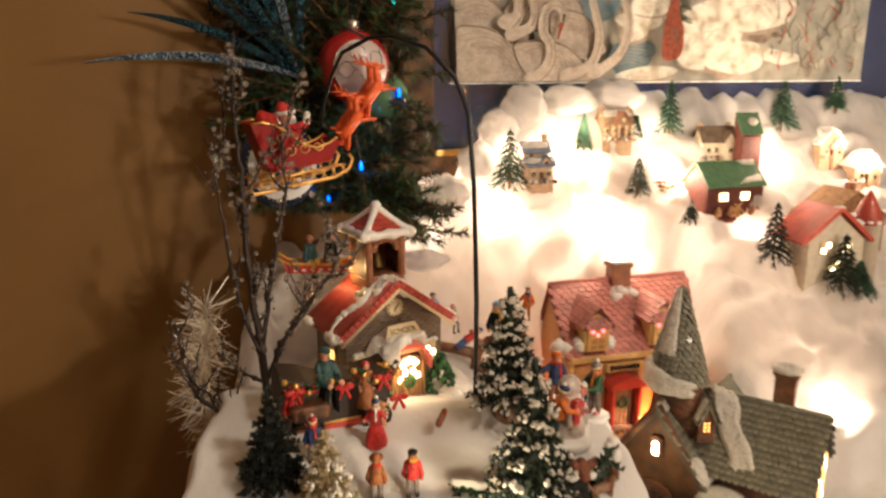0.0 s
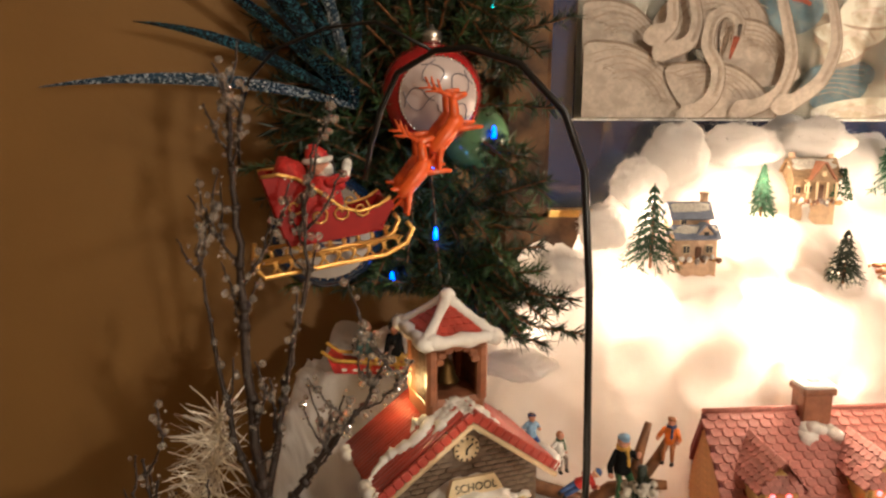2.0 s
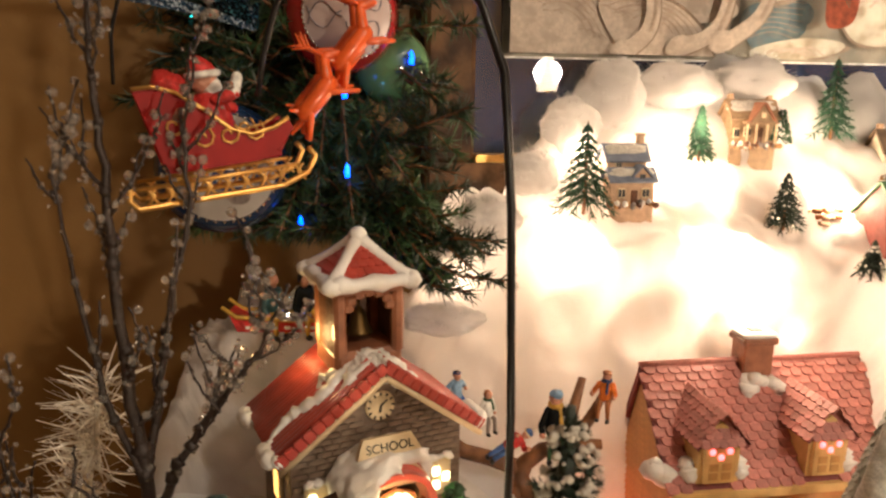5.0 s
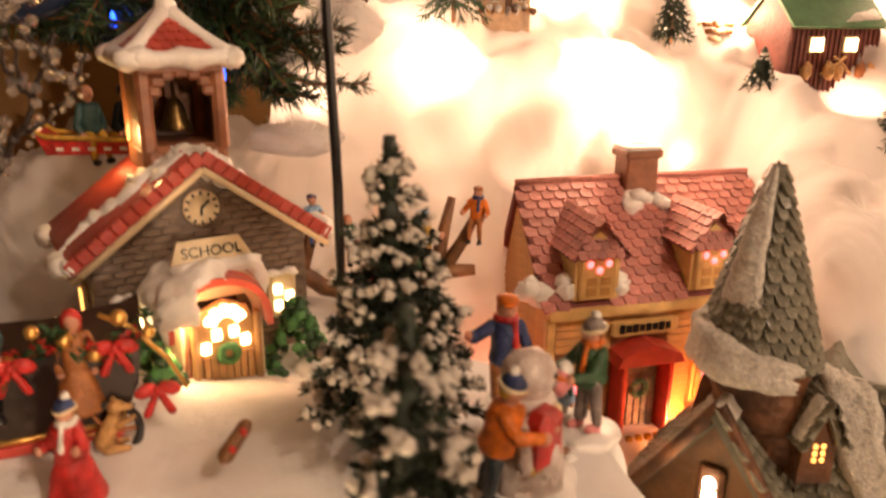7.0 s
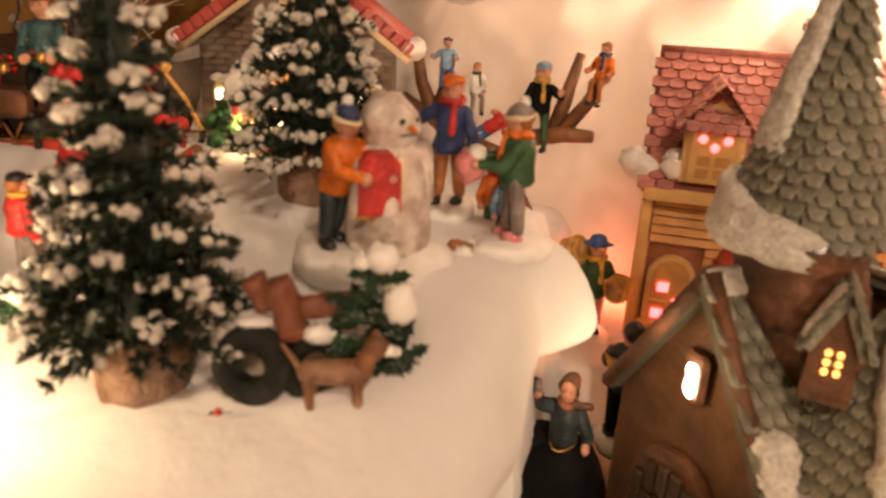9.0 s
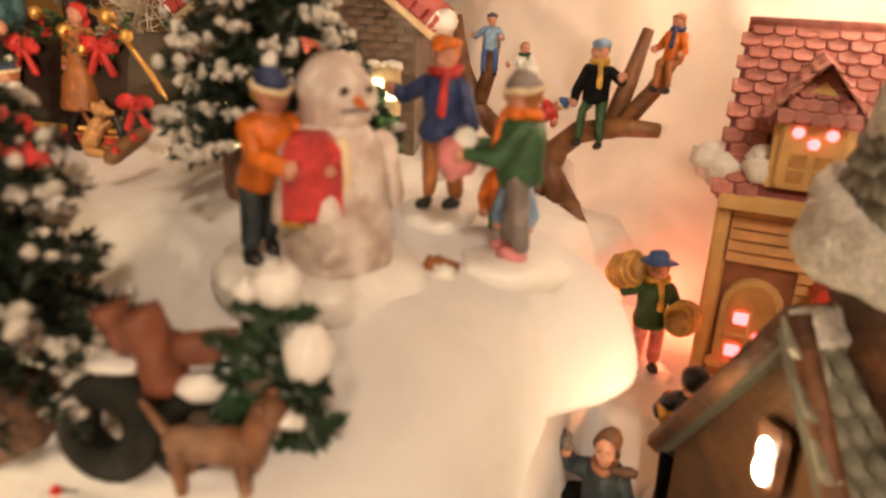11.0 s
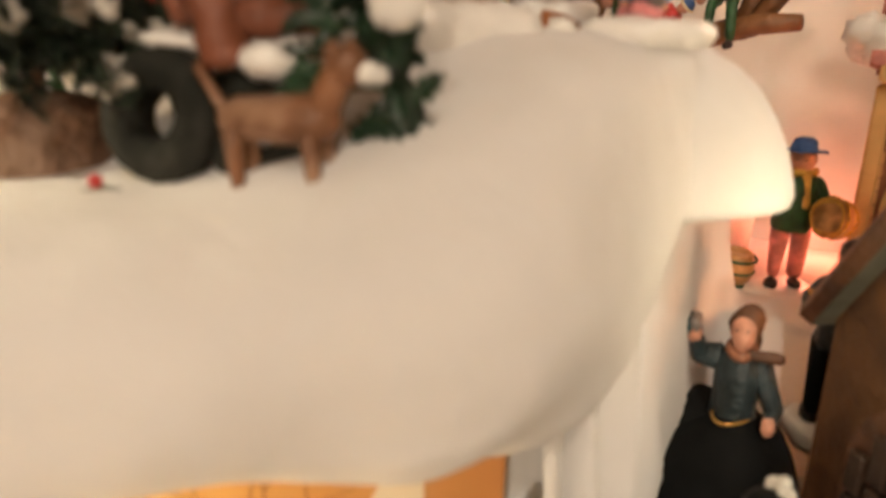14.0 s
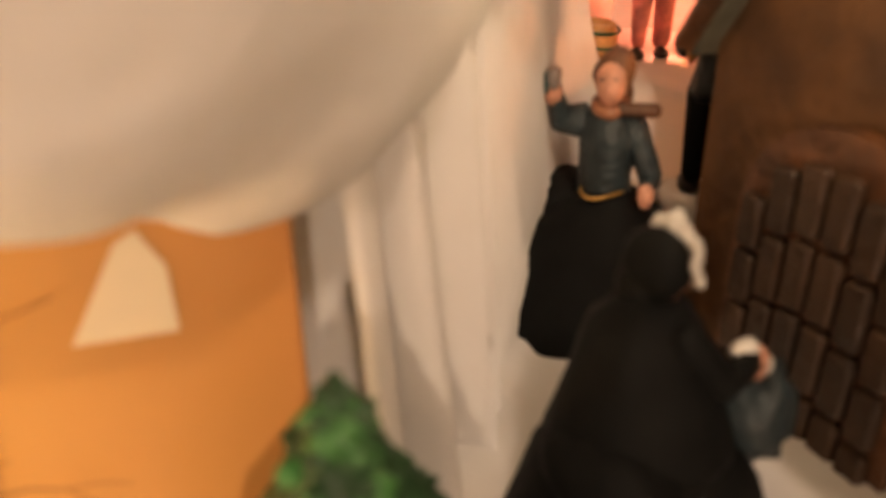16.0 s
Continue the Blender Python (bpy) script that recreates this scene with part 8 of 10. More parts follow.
# boat sleigh with two riders on the cotton behind the schoolhouse
def boat():
    z = 0.282
    t = thing("toy_sleigh_boat", "red and yellow toy sleigh holding two riders", "sleigh", pose(-0.132, 0.772, z, 0, 0, 8))
    b = Build(RED)
    b.prism([(-0.034, 0.002), (0.030, 0.002), (0.038, 0.012), (0.030, 0.010), (-0.030, 0.010), (-0.040, 0.016)], 0.020, RED, pose(0, -0.010, 0))
    part("hull", b, t, "red hull")
    b = Build(YELLOW)
    for y in (-0.0105, 0.0105):
        b.tube([(-0.044, y, 0.020), (-0.034, y, 0.013), (0, y, 0.011), (0.032, y, 0.011), (0.041, y, 0.014)], 0.0016, YELLOW, 6)
    part("rim", b, t, "yellow rim")
    b = Build(WHITE)
    for k in range(7):
        b.box((-0.026 + k * 0.009, -0.0108, 0.0055), (0.004, 0.001, 0.002), WHITE)
    part("white_dash", b, t)


boat()
figurine("rider in teal coat in the toy sleigh", -0.142, 0.770, 0.276, 0.050, 60, TEAL, YELLOW, "", BLACK, sit=True, hair=FOX)
figurine("rider in dark coat in the toy sleigh", -0.120, 0.772, 0.277, 0.050, 60, DARKCLOTH, YELLOW, "", BLACK, sit=True, hair=BLACK)

# framed picture on the wall
def picture():
    t = thing("framed_picture", "large framed snow scene with blue mat under glass", "picture", WALLFRAME @ pose(0.0, -0.018, 0.394))
    W, Hh, fr = 0.68, 0.55, 0.040
    fm = mat("dark_picture_frame", (0.050, 0.025, 0.012), 0.5, 0.45, 60, 0.3, 160, dirt=(0.16, 0.085, 0.038), dscale=30, spec=0.2)
    MAT = mat("blue_mat_board", (0.009, 0.018, 0.052), 0.8, 0.1, 60, spec=0.15)
    for nm, c, s in (("frame_rail", (W / 2, 0, -fr / 2), (W + 2 * fr, 0.026, fr)), ("frame_rail", (W / 2, 0, Hh + fr / 2), (W + 2 * fr, 0.026, fr)),
                     ("frame_stile", (-fr / 2, 0, Hh / 2), (fr, 0.026, Hh)), ("frame_stile", (W + fr / 2, 0, Hh / 2), (fr, 0.026, Hh))):
        part(nm, Build(fm).box(c, s, fm, bevel=0.004), t, "dark wooden frame")
    for c, s in (((W / 2, -0.006, 0.0035), (W, 0.016, 0.006)),):
        part("gold_fillet", Build(GOLD).box(c, s, GOLD, bevel=0.001), t, "gold inner lip")
    part("mat_board", Build(MAT).box((W / 2, 0.008, Hh / 2), (W, 0.003, Hh), MAT), t, "dark blue mat board")
    sky = mat("printed_snow_scene", (0.24, 0.22, 0.17), 0.6, 0.25, 60, dirt=(0.15, 0.145, 0.12), dscale=22)
    pr = part("print", Build(sky).box((0.024 + 0.297, 0.0045, 0.084 + 0.19), (0.594, 0.002, 0.38), sky), t, "soft winter landscape print")
    part("white_line", Build(WHITE).box((0.024 + 0.297, 0.0046, 0.0832), (0.598, 0.0022, 0.0014), WHITE), t)
    cols = {"w": mat("print_cream", (0.50, 0.435, 0.36), 0.6, 0.16, 260, dirt=(0.40, 0.335, 0.27), dscale=90), "g": mat("print_olive", (0.055, 0.065, 0.04), 0.7, 0.5, 160, dirt=(0.10, 0.10, 0.06), dscale=90), "b": mat("print_russet", (0.26, 0.055, 0.022), 0.7, 0.4, 200),
            "t": mat("print_pond", (0.045, 0.090, 0.105), 0.6, 0.4, 160, dirt=(0.09, 0.12, 0.12), dscale=100), "n": mat("print_brown", (0.105, 0.070, 0.042), 0.7, 0.5, 180, dirt=(0.19, 0.15, 0.10), dscale=110), "s": mat("print_shade", (0.22, 0.165, 0.12), 0.7, 0.25, 160), "m": mat("print_snow", (0.50, 0.47, 0.38), 0.7, 0.15, 120, dirt=(0.27, 0.225, 0.155), dscale=60),
            "c": mat("print_soft_shade", (0.385, 0.315, 0.25), 0.7, 0.2, 200), "k": mat("print_dark_line", (0.07, 0.055, 0.045), 0.7, 0.3, 160)}
    layer = [0.0]

    def curve(pts, closed=False, n=6):
        """Points of a smooth line through the given ones."""
        out, N = [], len(pts)
        for i in range(N if closed else N - 1):
            p = [pts[(i + d) % N] if closed else pts[min(N - 1, max(0, i + d))] for d in (-1, 0, 1, 2)]
            for k in range(n):
                u = k / n
                out.append(tuple(0.5 * (2 * p[1][c] + (p[2][c] - p[0][c]) * u + (2 * p[0][c] - 5 * p[1][c] + 4 * p[2][c] - p[3][c]) * u * u + (3 * p[1][c] - p[0][c] - 3 * p[2][c] + p[3][c]) * u ** 3) for c in (0, 1)))
        return out if closed else out + [tuple(pts[-1])]

    def inside(p):
        return (min(0.592, max(0.001, p[0])), min(0.378, max(0.002, p[1])))

    def flat(k, pts, nm="printed_shape"):
        layer[0] += 0.000018
        b = Build(cols[k])
        b.add([(0.024 + x, 0.0032 - layer[0], 0.084 + z) for x, z in map(inside, pts)], [tuple(range(len(pts)))], cols[k])
        part(nm, b, pr)

    def blot(k, cx, cz, rx, rz, rot=0.0, rough=0.2, seed=0):
        """Irregular rounded patch."""
        r2 = random.Random(seed + int(cx * 9999))
        pts = []
        for i in range(9):
            a = 2 * math.pi * i / 9
            f = 1 + r2.uniform(-rough, rough)
            x, z = rx * f * math.cos(a), rz * f * math.sin(a)
            pts.append((cx + x * math.cos(rot) - z * math.sin(rot), cz + x * math.sin(rot) + z * math.cos(rot)))
        flat(k, curve(pts, True, 4))

    def ribbon(k, path, wid, taper=0.45):
        path = curve(path)
        left, right, n = [], [], len(path)
        for i, p in enumerate(path):
            q0, q1 = path[max(0, i - 1)], path[min(n - 1, i + 1)]
            dx, dz = q1[0] - q0[0], q1[1] - q0[1]
            L = math.hypot(dx, dz) or 1
            w = wid * (1 - taper * i / (n - 1))
            left.append((p[0] - dz / L * w, p[1] + dx / L * w))
            right.append((p[0] + dz / L * w, p[1] - dx / L * w))
        for i in range(0, n - 1, 3):  # short quads keep the bends clean
            j = min(n - 1, i + 3)
            flat(k, left[i:j + 1] + right[i:j + 1][::-1], "printed_stroke")
    rr = random.Random(5)
    for k in range(60):  # mottled ground, water and scrub
        x = rr.uniform(0.19, 0.57)
        z = rr.uniform(0.01, 0.37)
        blot(rr.choice("mmmcsnn" if z < 0.2 else "gnscct"), x, z, rr.uniform(0.010, 0.035), rr.uniform(0.005, 0.016), rr.uniform(-0.5, 0.5), 0.35, k)
    for k in range(34):
        blot(rr.choice("gntcs"), rr.uniform(0.01, 0.20), rr.uniform(0.12, 0.37), rr.uniform(0.012, 0.04), rr.uniform(0.006, 0.02), rr.uniform(-0.5, 0.5), 0.35, k)
    blot("t", 0.232, 0.030, 0.034, 0.020, 0.3), blot("t", 0.190, 0.092, 0.030, 0.022), blot("t", 0.255, 0.040, 0.014, 0.012), blot("t", 0.150, 0.095, 0.022, 0.02)
    for k in range(7):
        ribbon("s", [(0.208 + 0.002 * k, 0.018 + 0.005 * k), (0.232, 0.024 + 0.004 * k), (0.255 + 0.001 * k, 0.018 + 0.005 * k)], 0.0005)
    # rocks and drifts to the right of the water
    for cx, cz, rx, rz in ((0.245, 0.075, 0.034, 0.014), (0.262, 0.094, 0.036, 0.014), (0.235, 0.058, 0.02, 0.01), (0.255, 0.010, 0.045, 0.010), (0.34, 0.058, 0.058, 0.040), (0.415, 0.095, 0.060, 0.034), (0.385, 0.030, 0.045, 0.022), (0.45, 0.14, 0.05, 0.02)):
        blot("s", cx + 0.001, cz - 0.003, rx, rz, 0.1, 0.15), blot("m", cx, cz, rx, rz, 0.1, 0.15)
        for q in range(3):
            ribbon("c", [(cx - rx * 0.6 + rx * 0.25 * q, cz - rz * 0.3), (cx - rx * 0.2 + rx * 0.25 * q, cz + rz * 0.1 * q), (cx + rx * 0.3 + rx * 0.15 * q, cz - rz * 0.5)], 0.0012)
    for k in range(90):  # scrub and twigs at the far end
        x, z = rr.uniform(0.43, 0.575), rr.uniform(0.005, 0.17)
        ribbon(rr.choice("nnkbg"), [(x, z), (x + rr.uniform(-0.008, 0.008), z + 0.010), (x + rr.uniform(-0.014, 0.014), z + rr.uniform(0.014, 0.030))], rr.uniform(0.0008, 0.0022), 0.7)
    for k in range(46):  # small dark pine behind
        z = 0.075 + 0.09 * k / 46
        w = 0.017 * (1 - k / 50)
        ribbon("g", [(0.296, z), (0.296 + rr.choice((-1, 1)) * w, z - 0.006)], 0.0024, 0.6)
    # pale rounded shapes: each an outline with a shaded under-side and fine strokes
    lobes = ([(-0.004, 0.088), (0.020, 0.096), (0.045, 0.090), (0.066, 0.072), (0.090, 0.055), (0.085, 0.040), (0.04, 0.035), (-0.004, 0.04)],
             [(0.060, 0.080), (0.085, 0.106), (0.125, 0.110), (0.150, 0.095), (0.158, 0.075), (0.120, 0.060), (0.080, 0.062)],
             [(0.118, 0.078), (0.135, 0.082), (0.160, 0.076), (0.182, 0.052), (0.190, 0.035), (0.160, 0.028), (0.125, 0.030)],
             [(-0.004, 0.055), (0.025, 0.062), (0.055, 0.053), (0.080, 0.032), (0.096, 0.008), (0.098, -0.004), (0.04, -0.004), (-0.004, -0.004)],
             [(0.070, 0.040), (0.090, 0.046), (0.125, 0.044), (0.150, 0.030), (0.166, 0.010), (0.164, -0.004), (0.110, -0.004), (0.085, 0.012)])
    for n, lo in enumerate(lobes):
        flat("s", curve([(x + 0.001, z + 0.0022) for x, z in lo], True))
        flat("w", curve(lo, True))
        cx, cz = sum(p[0] for p in lo) / len(lo), sum(p[1] for p in lo) / len(lo)
        for q in range(5):
            f = 0.88 - 0.15 * q
            ribbon("c", [(cx + (x - cx) * f, cz + (z - cz) * f) for x, z in lo[:5]], 0.0010 if q % 2 else 0.0006)
        for q in range(26):
            i = rr.randint(0, 4)
            f = rr.uniform(0.25, 0.92)
            x, z = cx + (lo[i][0] - cx) * f + rr.uniform(-0.008, 0.008), cz + (lo[i][1] - cz) * f
            ribbon("c", [(x, z), (x + 0.004, z + 0.0006), (x + 0.008, z - 0.0022)], 0.0005)
    for path in ([(0.070, 0.056), (0.088, 0.064), (0.093, 0.082), (0.086, 0.108)], [(0.062, 0.068), (0.072, 0.080), (0.070, 0.108)],
                 [(0.140, 0.008), (0.168, 0.022), (0.177, 0.050), (0.170, 0.080), (0.164, 0.100), (0.168, 0.112)], [(0.176, 0.012), (0.203, 0.032), (0.214, 0.058), (0.212, 0.080), (0.203, 0.108)],
                 [(0.093, 0.004), (0.110, 0.020), (0.113, 0.042), (0.103, 0.060), (0.105, 0.080), (0.117, 0.088), (0.128, 0.080), (0.128, 0.068)]):
        ribbon("s", [(x + 0.0006, z - 0.0004) for x, z in path], 0.0071, 0.42)
        ribbon("w", path, 0.0066, 0.42)
        blot("w", path[0][0] - 0.003, path[0][1] + 0.001, 0.011, 0.0085, 0.5, 0.06)
        blot("w", path[-1][0], path[-1][1], 0.0048, 0.0044, 0.0, 0.06)
        for off in (0.0012, 0.0022, 0.0030):
            ribbon("c", [(x + off, z - 0.0004) for x, z in path[1:]], 0.0007, 0.5)
    ribbon("b", [(0.127, 0.068), (0.124, 0.058), (0.122, 0.050)], 0.0030, 0.7), ribbon("k", [(0.129, 0.078), (0.128, 0.068)], 0.0018)
    ribbon("b", [(0.172, 0.100), (0.180, 0.098), (0.188, 0.094)], 0.0034, 0.6)
    # upright russet shape
    flat("b", curve([(0.262, 0.030), (0.275, 0.026), (0.288, 0.034), (0.290, 0.060), (0.282, 0.082), (0.280, 0.100), (0.271, 0.102), (0.266, 0.086), (0.261, 0.060)], True))
    for q in range(4):
        ribbon("n", [(0.270 + 0.004 * q, 0.064), (0.275 + 0.003 * q, 0.052), (0.282, 0.042 + 0.003 * q)], 0.0008)
    gl = glass_mat("picture_glass", (1, 1, 1), 0.0)
    g = part("glass", Build(gl).box((W / 2, -0.0015, Hh / 2), (W, 0.0016, Hh), gl), t, "clear picture glass")
    g.visible_shadow = False


picture()

# ---------------------------------------------------------------- crystal twig, garland, ornaments, sleigh
def twig():
    rng, extra = random.Random(41), random.Random(44)
    t = thing("crystal_twig", "black twig branch hung with clear crystal beads", "branch", pose(0, 0, 0))
    b, beads = Build(BLACKTWIG), []

    def stem(path, r0, r1, depth=0):
        path = [Vector(p) for p in path]
        fine = []
        for p, q in zip(path, path[1:]):
            for k in range(4):
                fine.append(p.lerp(q, k / 4) + Vector((rng.uniform(-1, 1), rng.uniform(-1, 1), 0)) * 0.0012)
        fine.append(path[-1])
        n = len(fine)
        b.tube(fine, [1.1 * (r0 + (r1 - r0) * i / (n - 1)) for i in range(n)], BLACKTWIG, 6)
        for i, p in enumerate(fine):
            if rng.random() < 0.5 and r0 < 0.004:
                b.ball(p, (r0 + (r1 - r0) * i / n) * 1.7, BLACKTWIG, 6, 4, lump=0.5)
            hi = p.z > 0.30
            for q in range(rng.randint(0, 2) if hi else int(rng.random() < 0.2)):
                beads.append(p + Vector((rng.uniform(-1, 1), rng.uniform(-1, 1), rng.uniform(-1, 1))) * 0.0028)
            for q in range(extra.randint(0, 2) if hi else extra.randint(0, 1)):
                beads.append(p + Vector((extra.uniform(-1, 1), extra.uniform(-1, 1), extra.uniform(-1, 1))) * 0.0036)
            if depth < 2 and i > 1 and rng.random() < (0.42 if depth == 0 else 0.22):
                d = Vector((rng.uniform(-1, 1), rng.uniform(-0.5, 0.5), rng.uniform(0.6, 1.4))).normalized()
                L = rng.uniform(0.022, 0.05) * (1 - 0.35 * depth)
                stem([p, p + d * L * 0.5 + Vector((0, 0, -0.002)), p + d * L + Vector((0, 0, 0.004))], max(0.0008, (r0 + (r1 - r0) * i / n) * 0.55), 0.0005, depth + 1)
    stem([(-0.157, 0.620, 0.190), (-0.162, 0.620, 0.253), (-0.166, 0.618, 0.305), (-0.168, 0.616, 0.366), (-0.168, 0.616, 0.414), (-0.171, 0.616, 0.456), (-0.170, 0.616, 0.490)], 0.0036, 0.0010)
    stem([(-0.158, 0.620, 0.225), (-0.143, 0.622, 0.258), (-0.118, 0.624, 0.298), (-0.098, 0.624, 0.321), (-0.083, 0.626, 0.356)], 0.0026, 0.0007)
    stem([(-0.162, 0.622, 0.243), (-0.155, 0.630, 0.302), (-0.145, 0.634, 0.354), (-0.136, 0.636, 0.398), (-0.138, 0.636, 0.440)], 0.0024, 0.0007)
    stem([(-0.168, 0.602, 0.170), (-0.191, 0.600, 0.197), (-0.217, 0.600, 0.218), (-0.224, 0.600, 0.250), (-0.229, 0.600, 0.284)], 0.0024, 0.0007)
    stem([(-0.161, 0.620, 0.240), (-0.176, 0.612, 0.300), (-0.182, 0.606, 0.360), (-0.186, 0.602, 0.410)], 0.0020, 0.0006)
    part("stem", b, t, "knobbly black stems")
    bead = bpy.data.meshes.new("bead")
    bb = Build(CRYSTAL)
    bb.box((0, 0, 0), (0.0037, 0.0033, 0.0040), CRYSTAL, bevel=0.0010)
    bead = bb.mesh("bead")
    rng.shuffle(beads)
    for p in beads[:300]:
        m = Matrix.Translation(p) @ Euler((rng.uniform(0, 3), rng.uniform(0, 3), rng.uniform(0, 3))).to_matrix().to_4x4() @ Matrix.Scale(rng.uniform(0.7, 1.35), 4)
        part("bead", bead, t, m=m)
    if len(beads) > 300:
        b2 = Build(CRYSTAL)
        for p in beads[300:800]:
            r = rng.uniform(0.0007, 0.0014)
            b2.ball(p, r, CRYSTAL, 6, 4)
        tagged(part("bead_mass", b2, t), kind="stuff")


CRYSTAL = mat("clear_crystal_bead", (0.74, 0.69, 0.63), 0.05, 0.1, 200, spec=0.9)
CRYSTAL.node_tree.nodes["Principled BSDF"].inputs["Transmission Weight"].default_value = 0.85
BLACKTWIG = mat("black_brown_twig", (0.028, 0.018, 0.014), 0.5, 0.4, 150, 0.6, 300)
twig()


def tinsel():
    rng = random.Random(42)
    silver = mat("white_tinsel", (0.86, 0.80, 0.68), 0.3, 0.15, 200, metal=0.1)
    b = Build(silver)
    path = [(-0.178, 0.560, 0.06), (-0.190, 0.600, 0.095), (-0.205, 0.640, 0.13), (-0.222, 0.655, 0.17), (-0.236, 0.670, 0.20), (-0.232, 0.690, 0.235), (-0.240, 0.715, 0.262)]
    t = thing("tinsel_garland", "white tinsel garland hanging beside the snow", "garland", pose(0, 0, 0))
    part("core", Build(silver).tube(path, 0.0012, silver, 5), t)
    for i in range(1000):
        k = rng.random() * (len(path) - 1)
        p = Vector(path[int(k)]).lerp(Vector(path[int(k) + 1]), k % 1)
        d = Vector((rng.uniform(-1, 0.8), rng.uniform(-1, 0.5), rng.uniform(-0.8, 0.8))).normalized()
        L = rng.uniform(0.014, 0.042)
        mid = p + d * L * 0.5 + Vector((0, 0, rng.uniform(-0.003, 0.003)))
        s = d.cross(Vector((rng.uniform(-1, 1), rng.uniform(-1, 1), rng.uniform(-1, 1)))).normalized() * 0.0006
        q = p + d * L
        b.add([p - s, p + s, mid + s, q + s * 0.5, q - s * 0.5, mid - s], [(0, 1, 2, 5), (5, 2, 3, 4)], silver)
    tagged(part("strand_mass", b, t), kind="stuff")
    return t


tinsel()


def garland_tree():
    """Artificial pine swag in the corner behind the schoolhouse, with lights."""
    rng = random.Random(43)
    t = thing("pine_garland", "dark artificial pine swag hung on the wall with blue lights", "garland", pose(0, 0, 0))
    b, w = Build(PVC, PVC2), Build(BARK)
    spine = [Vector(p) for p in ((-0.10, 0.822, 0.72), (-0.115, 0.815, 0.62), (-0.100, 0.810, 0.52), (-0.115, 0.808, 0.43), (-0.085, 0.806, 0.36), (-0.050, 0.800, 0.335))]
    w.tube([tuple(p) for p in spine], 0.004, BARK, 6)
    for i in range(330):
        k = rng.random() * (len(spine) - 1)
        p = spine[int(k)].lerp(spine[int(k) + 1], k % 1)
        ang = rng.uniform(0, 6.28)
        d = Vector((math.cos(ang) * 1.25, -0.45 + rng.uniform(-0.4, 0.35), math.sin(ang) * 0.9 - 0.2)).normalized()
        L = rng.uniform(0.05, 0.135) * (1.0 if p.z > 0.38 else 0.72)
        tip = p + d * L + Vector((0, 0, -0.012))
        mid = p.lerp(tip, 0.55) + Vector((0, 0, 0.006))
        if off_wall(tip.x, tip.y) < 0.008:
            tip.y -= 0.03
        low = 0.352 if tip.x < -0.075 else 0.318
        tip.z, mid.z = max(tip.z, low + 0.012 * rng.random()), max(mid.z, low)
        w.tube([tuple(p), tuple(mid), tuple(tip)], [0.0016, 0.0012, 0.0007], BARK, 4, False)
        n = int(L * 800)
        mm = rng.choice((PVC, PVC, PVC2))
        for q in range(n):
            s = q / n
            c = p.lerp(mid, s * 2) if s < 0.5 else mid.lerp(tip, s * 2 - 1)
            needles(b, c, (tip - p).normalized() * 0.8 + Vector((rng.uniform(-1, 1), rng.uniform(-1, 1), rng.uniform(-1, 1))), 0.013, 0.0005, 3, mm, rng, 0.35)
    dark = mat("wall_shadow_needles", (0.016, 0.030, 0.016), 0.5, 0.5, 40)
    for i in range(110):  # dark outer needles added to stand in for the swag's shadow on the wall
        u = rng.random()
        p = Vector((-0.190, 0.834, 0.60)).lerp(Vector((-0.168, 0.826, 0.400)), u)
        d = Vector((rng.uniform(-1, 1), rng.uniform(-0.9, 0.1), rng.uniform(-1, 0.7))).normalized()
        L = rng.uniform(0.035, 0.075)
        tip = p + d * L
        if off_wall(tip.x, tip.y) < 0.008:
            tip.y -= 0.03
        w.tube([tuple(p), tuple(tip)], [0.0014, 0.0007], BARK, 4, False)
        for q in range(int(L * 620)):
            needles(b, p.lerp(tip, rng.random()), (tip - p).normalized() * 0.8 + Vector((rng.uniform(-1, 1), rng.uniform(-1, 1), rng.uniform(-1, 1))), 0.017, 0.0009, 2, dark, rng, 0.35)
    part("wire", w, t)
    part("needle_mass", b, t, "dark green plastic needles")
    for p in ((-0.086, 0.760, 0.448), (-0.083, 0.752, 0.398), (-0.060, 0.770, 0.330), (-0.120, 0.768, 0.360), (-0.045, 0.775, 0.47)):
        bl = part("bulb", Build(LITBLUE).lathe(p, [(0.0016, -0.003), (0.0020, 0.0), (0.0015, 0.004), (0.0004, 0.006)], LITBLUE, 8), t, "glowing blue light bulb")
    for p in ((-0.205, 0.80, 0.50), (-0.02, 0.85, 0.58), (-0.05, 0.80, 0.56), (-0.15, 0.80, 0.62)):
        part("bulb", Build(LITTEAL).lathe(p, [(0.0012, -0.003), (0.0016, 0.0), (0.0012, 0.003), (0.0003, 0.005)], LITTEAL, 8), t, "dim teal light bulb")
    # blue-black glitter sprays
    for i, (d, L) in enumerate((((-0.74, -0.67, 0.12), 0.205), ((-0.95, -0.25, 0.45), 0.17), ((-0.8, -0.3, 0.75), 0.18), ((-0.6, -0.3, 1.0), 0.17), ((-0.35, -0.35, 1.0), 0.16), ((-0.15, -0.4, 1.0), 0.16), ((-0.75, -0.25, 0.95), 0.16), ((0.15, -0.4, 1.0), 0.14), ((-0.5, -0.45, 0.9), 0.15))):
        root, d = Vector((-0.145, 0.765, 0.488)), Vector(d).normalized()
        gm = GLITTER if i in (0, 5) else DARKGLITTER
        gb = Build(gm)
        n = 12
        s0 = d.cross(Vector((0, 1, 0))).normalized()
        up, dn = [], []
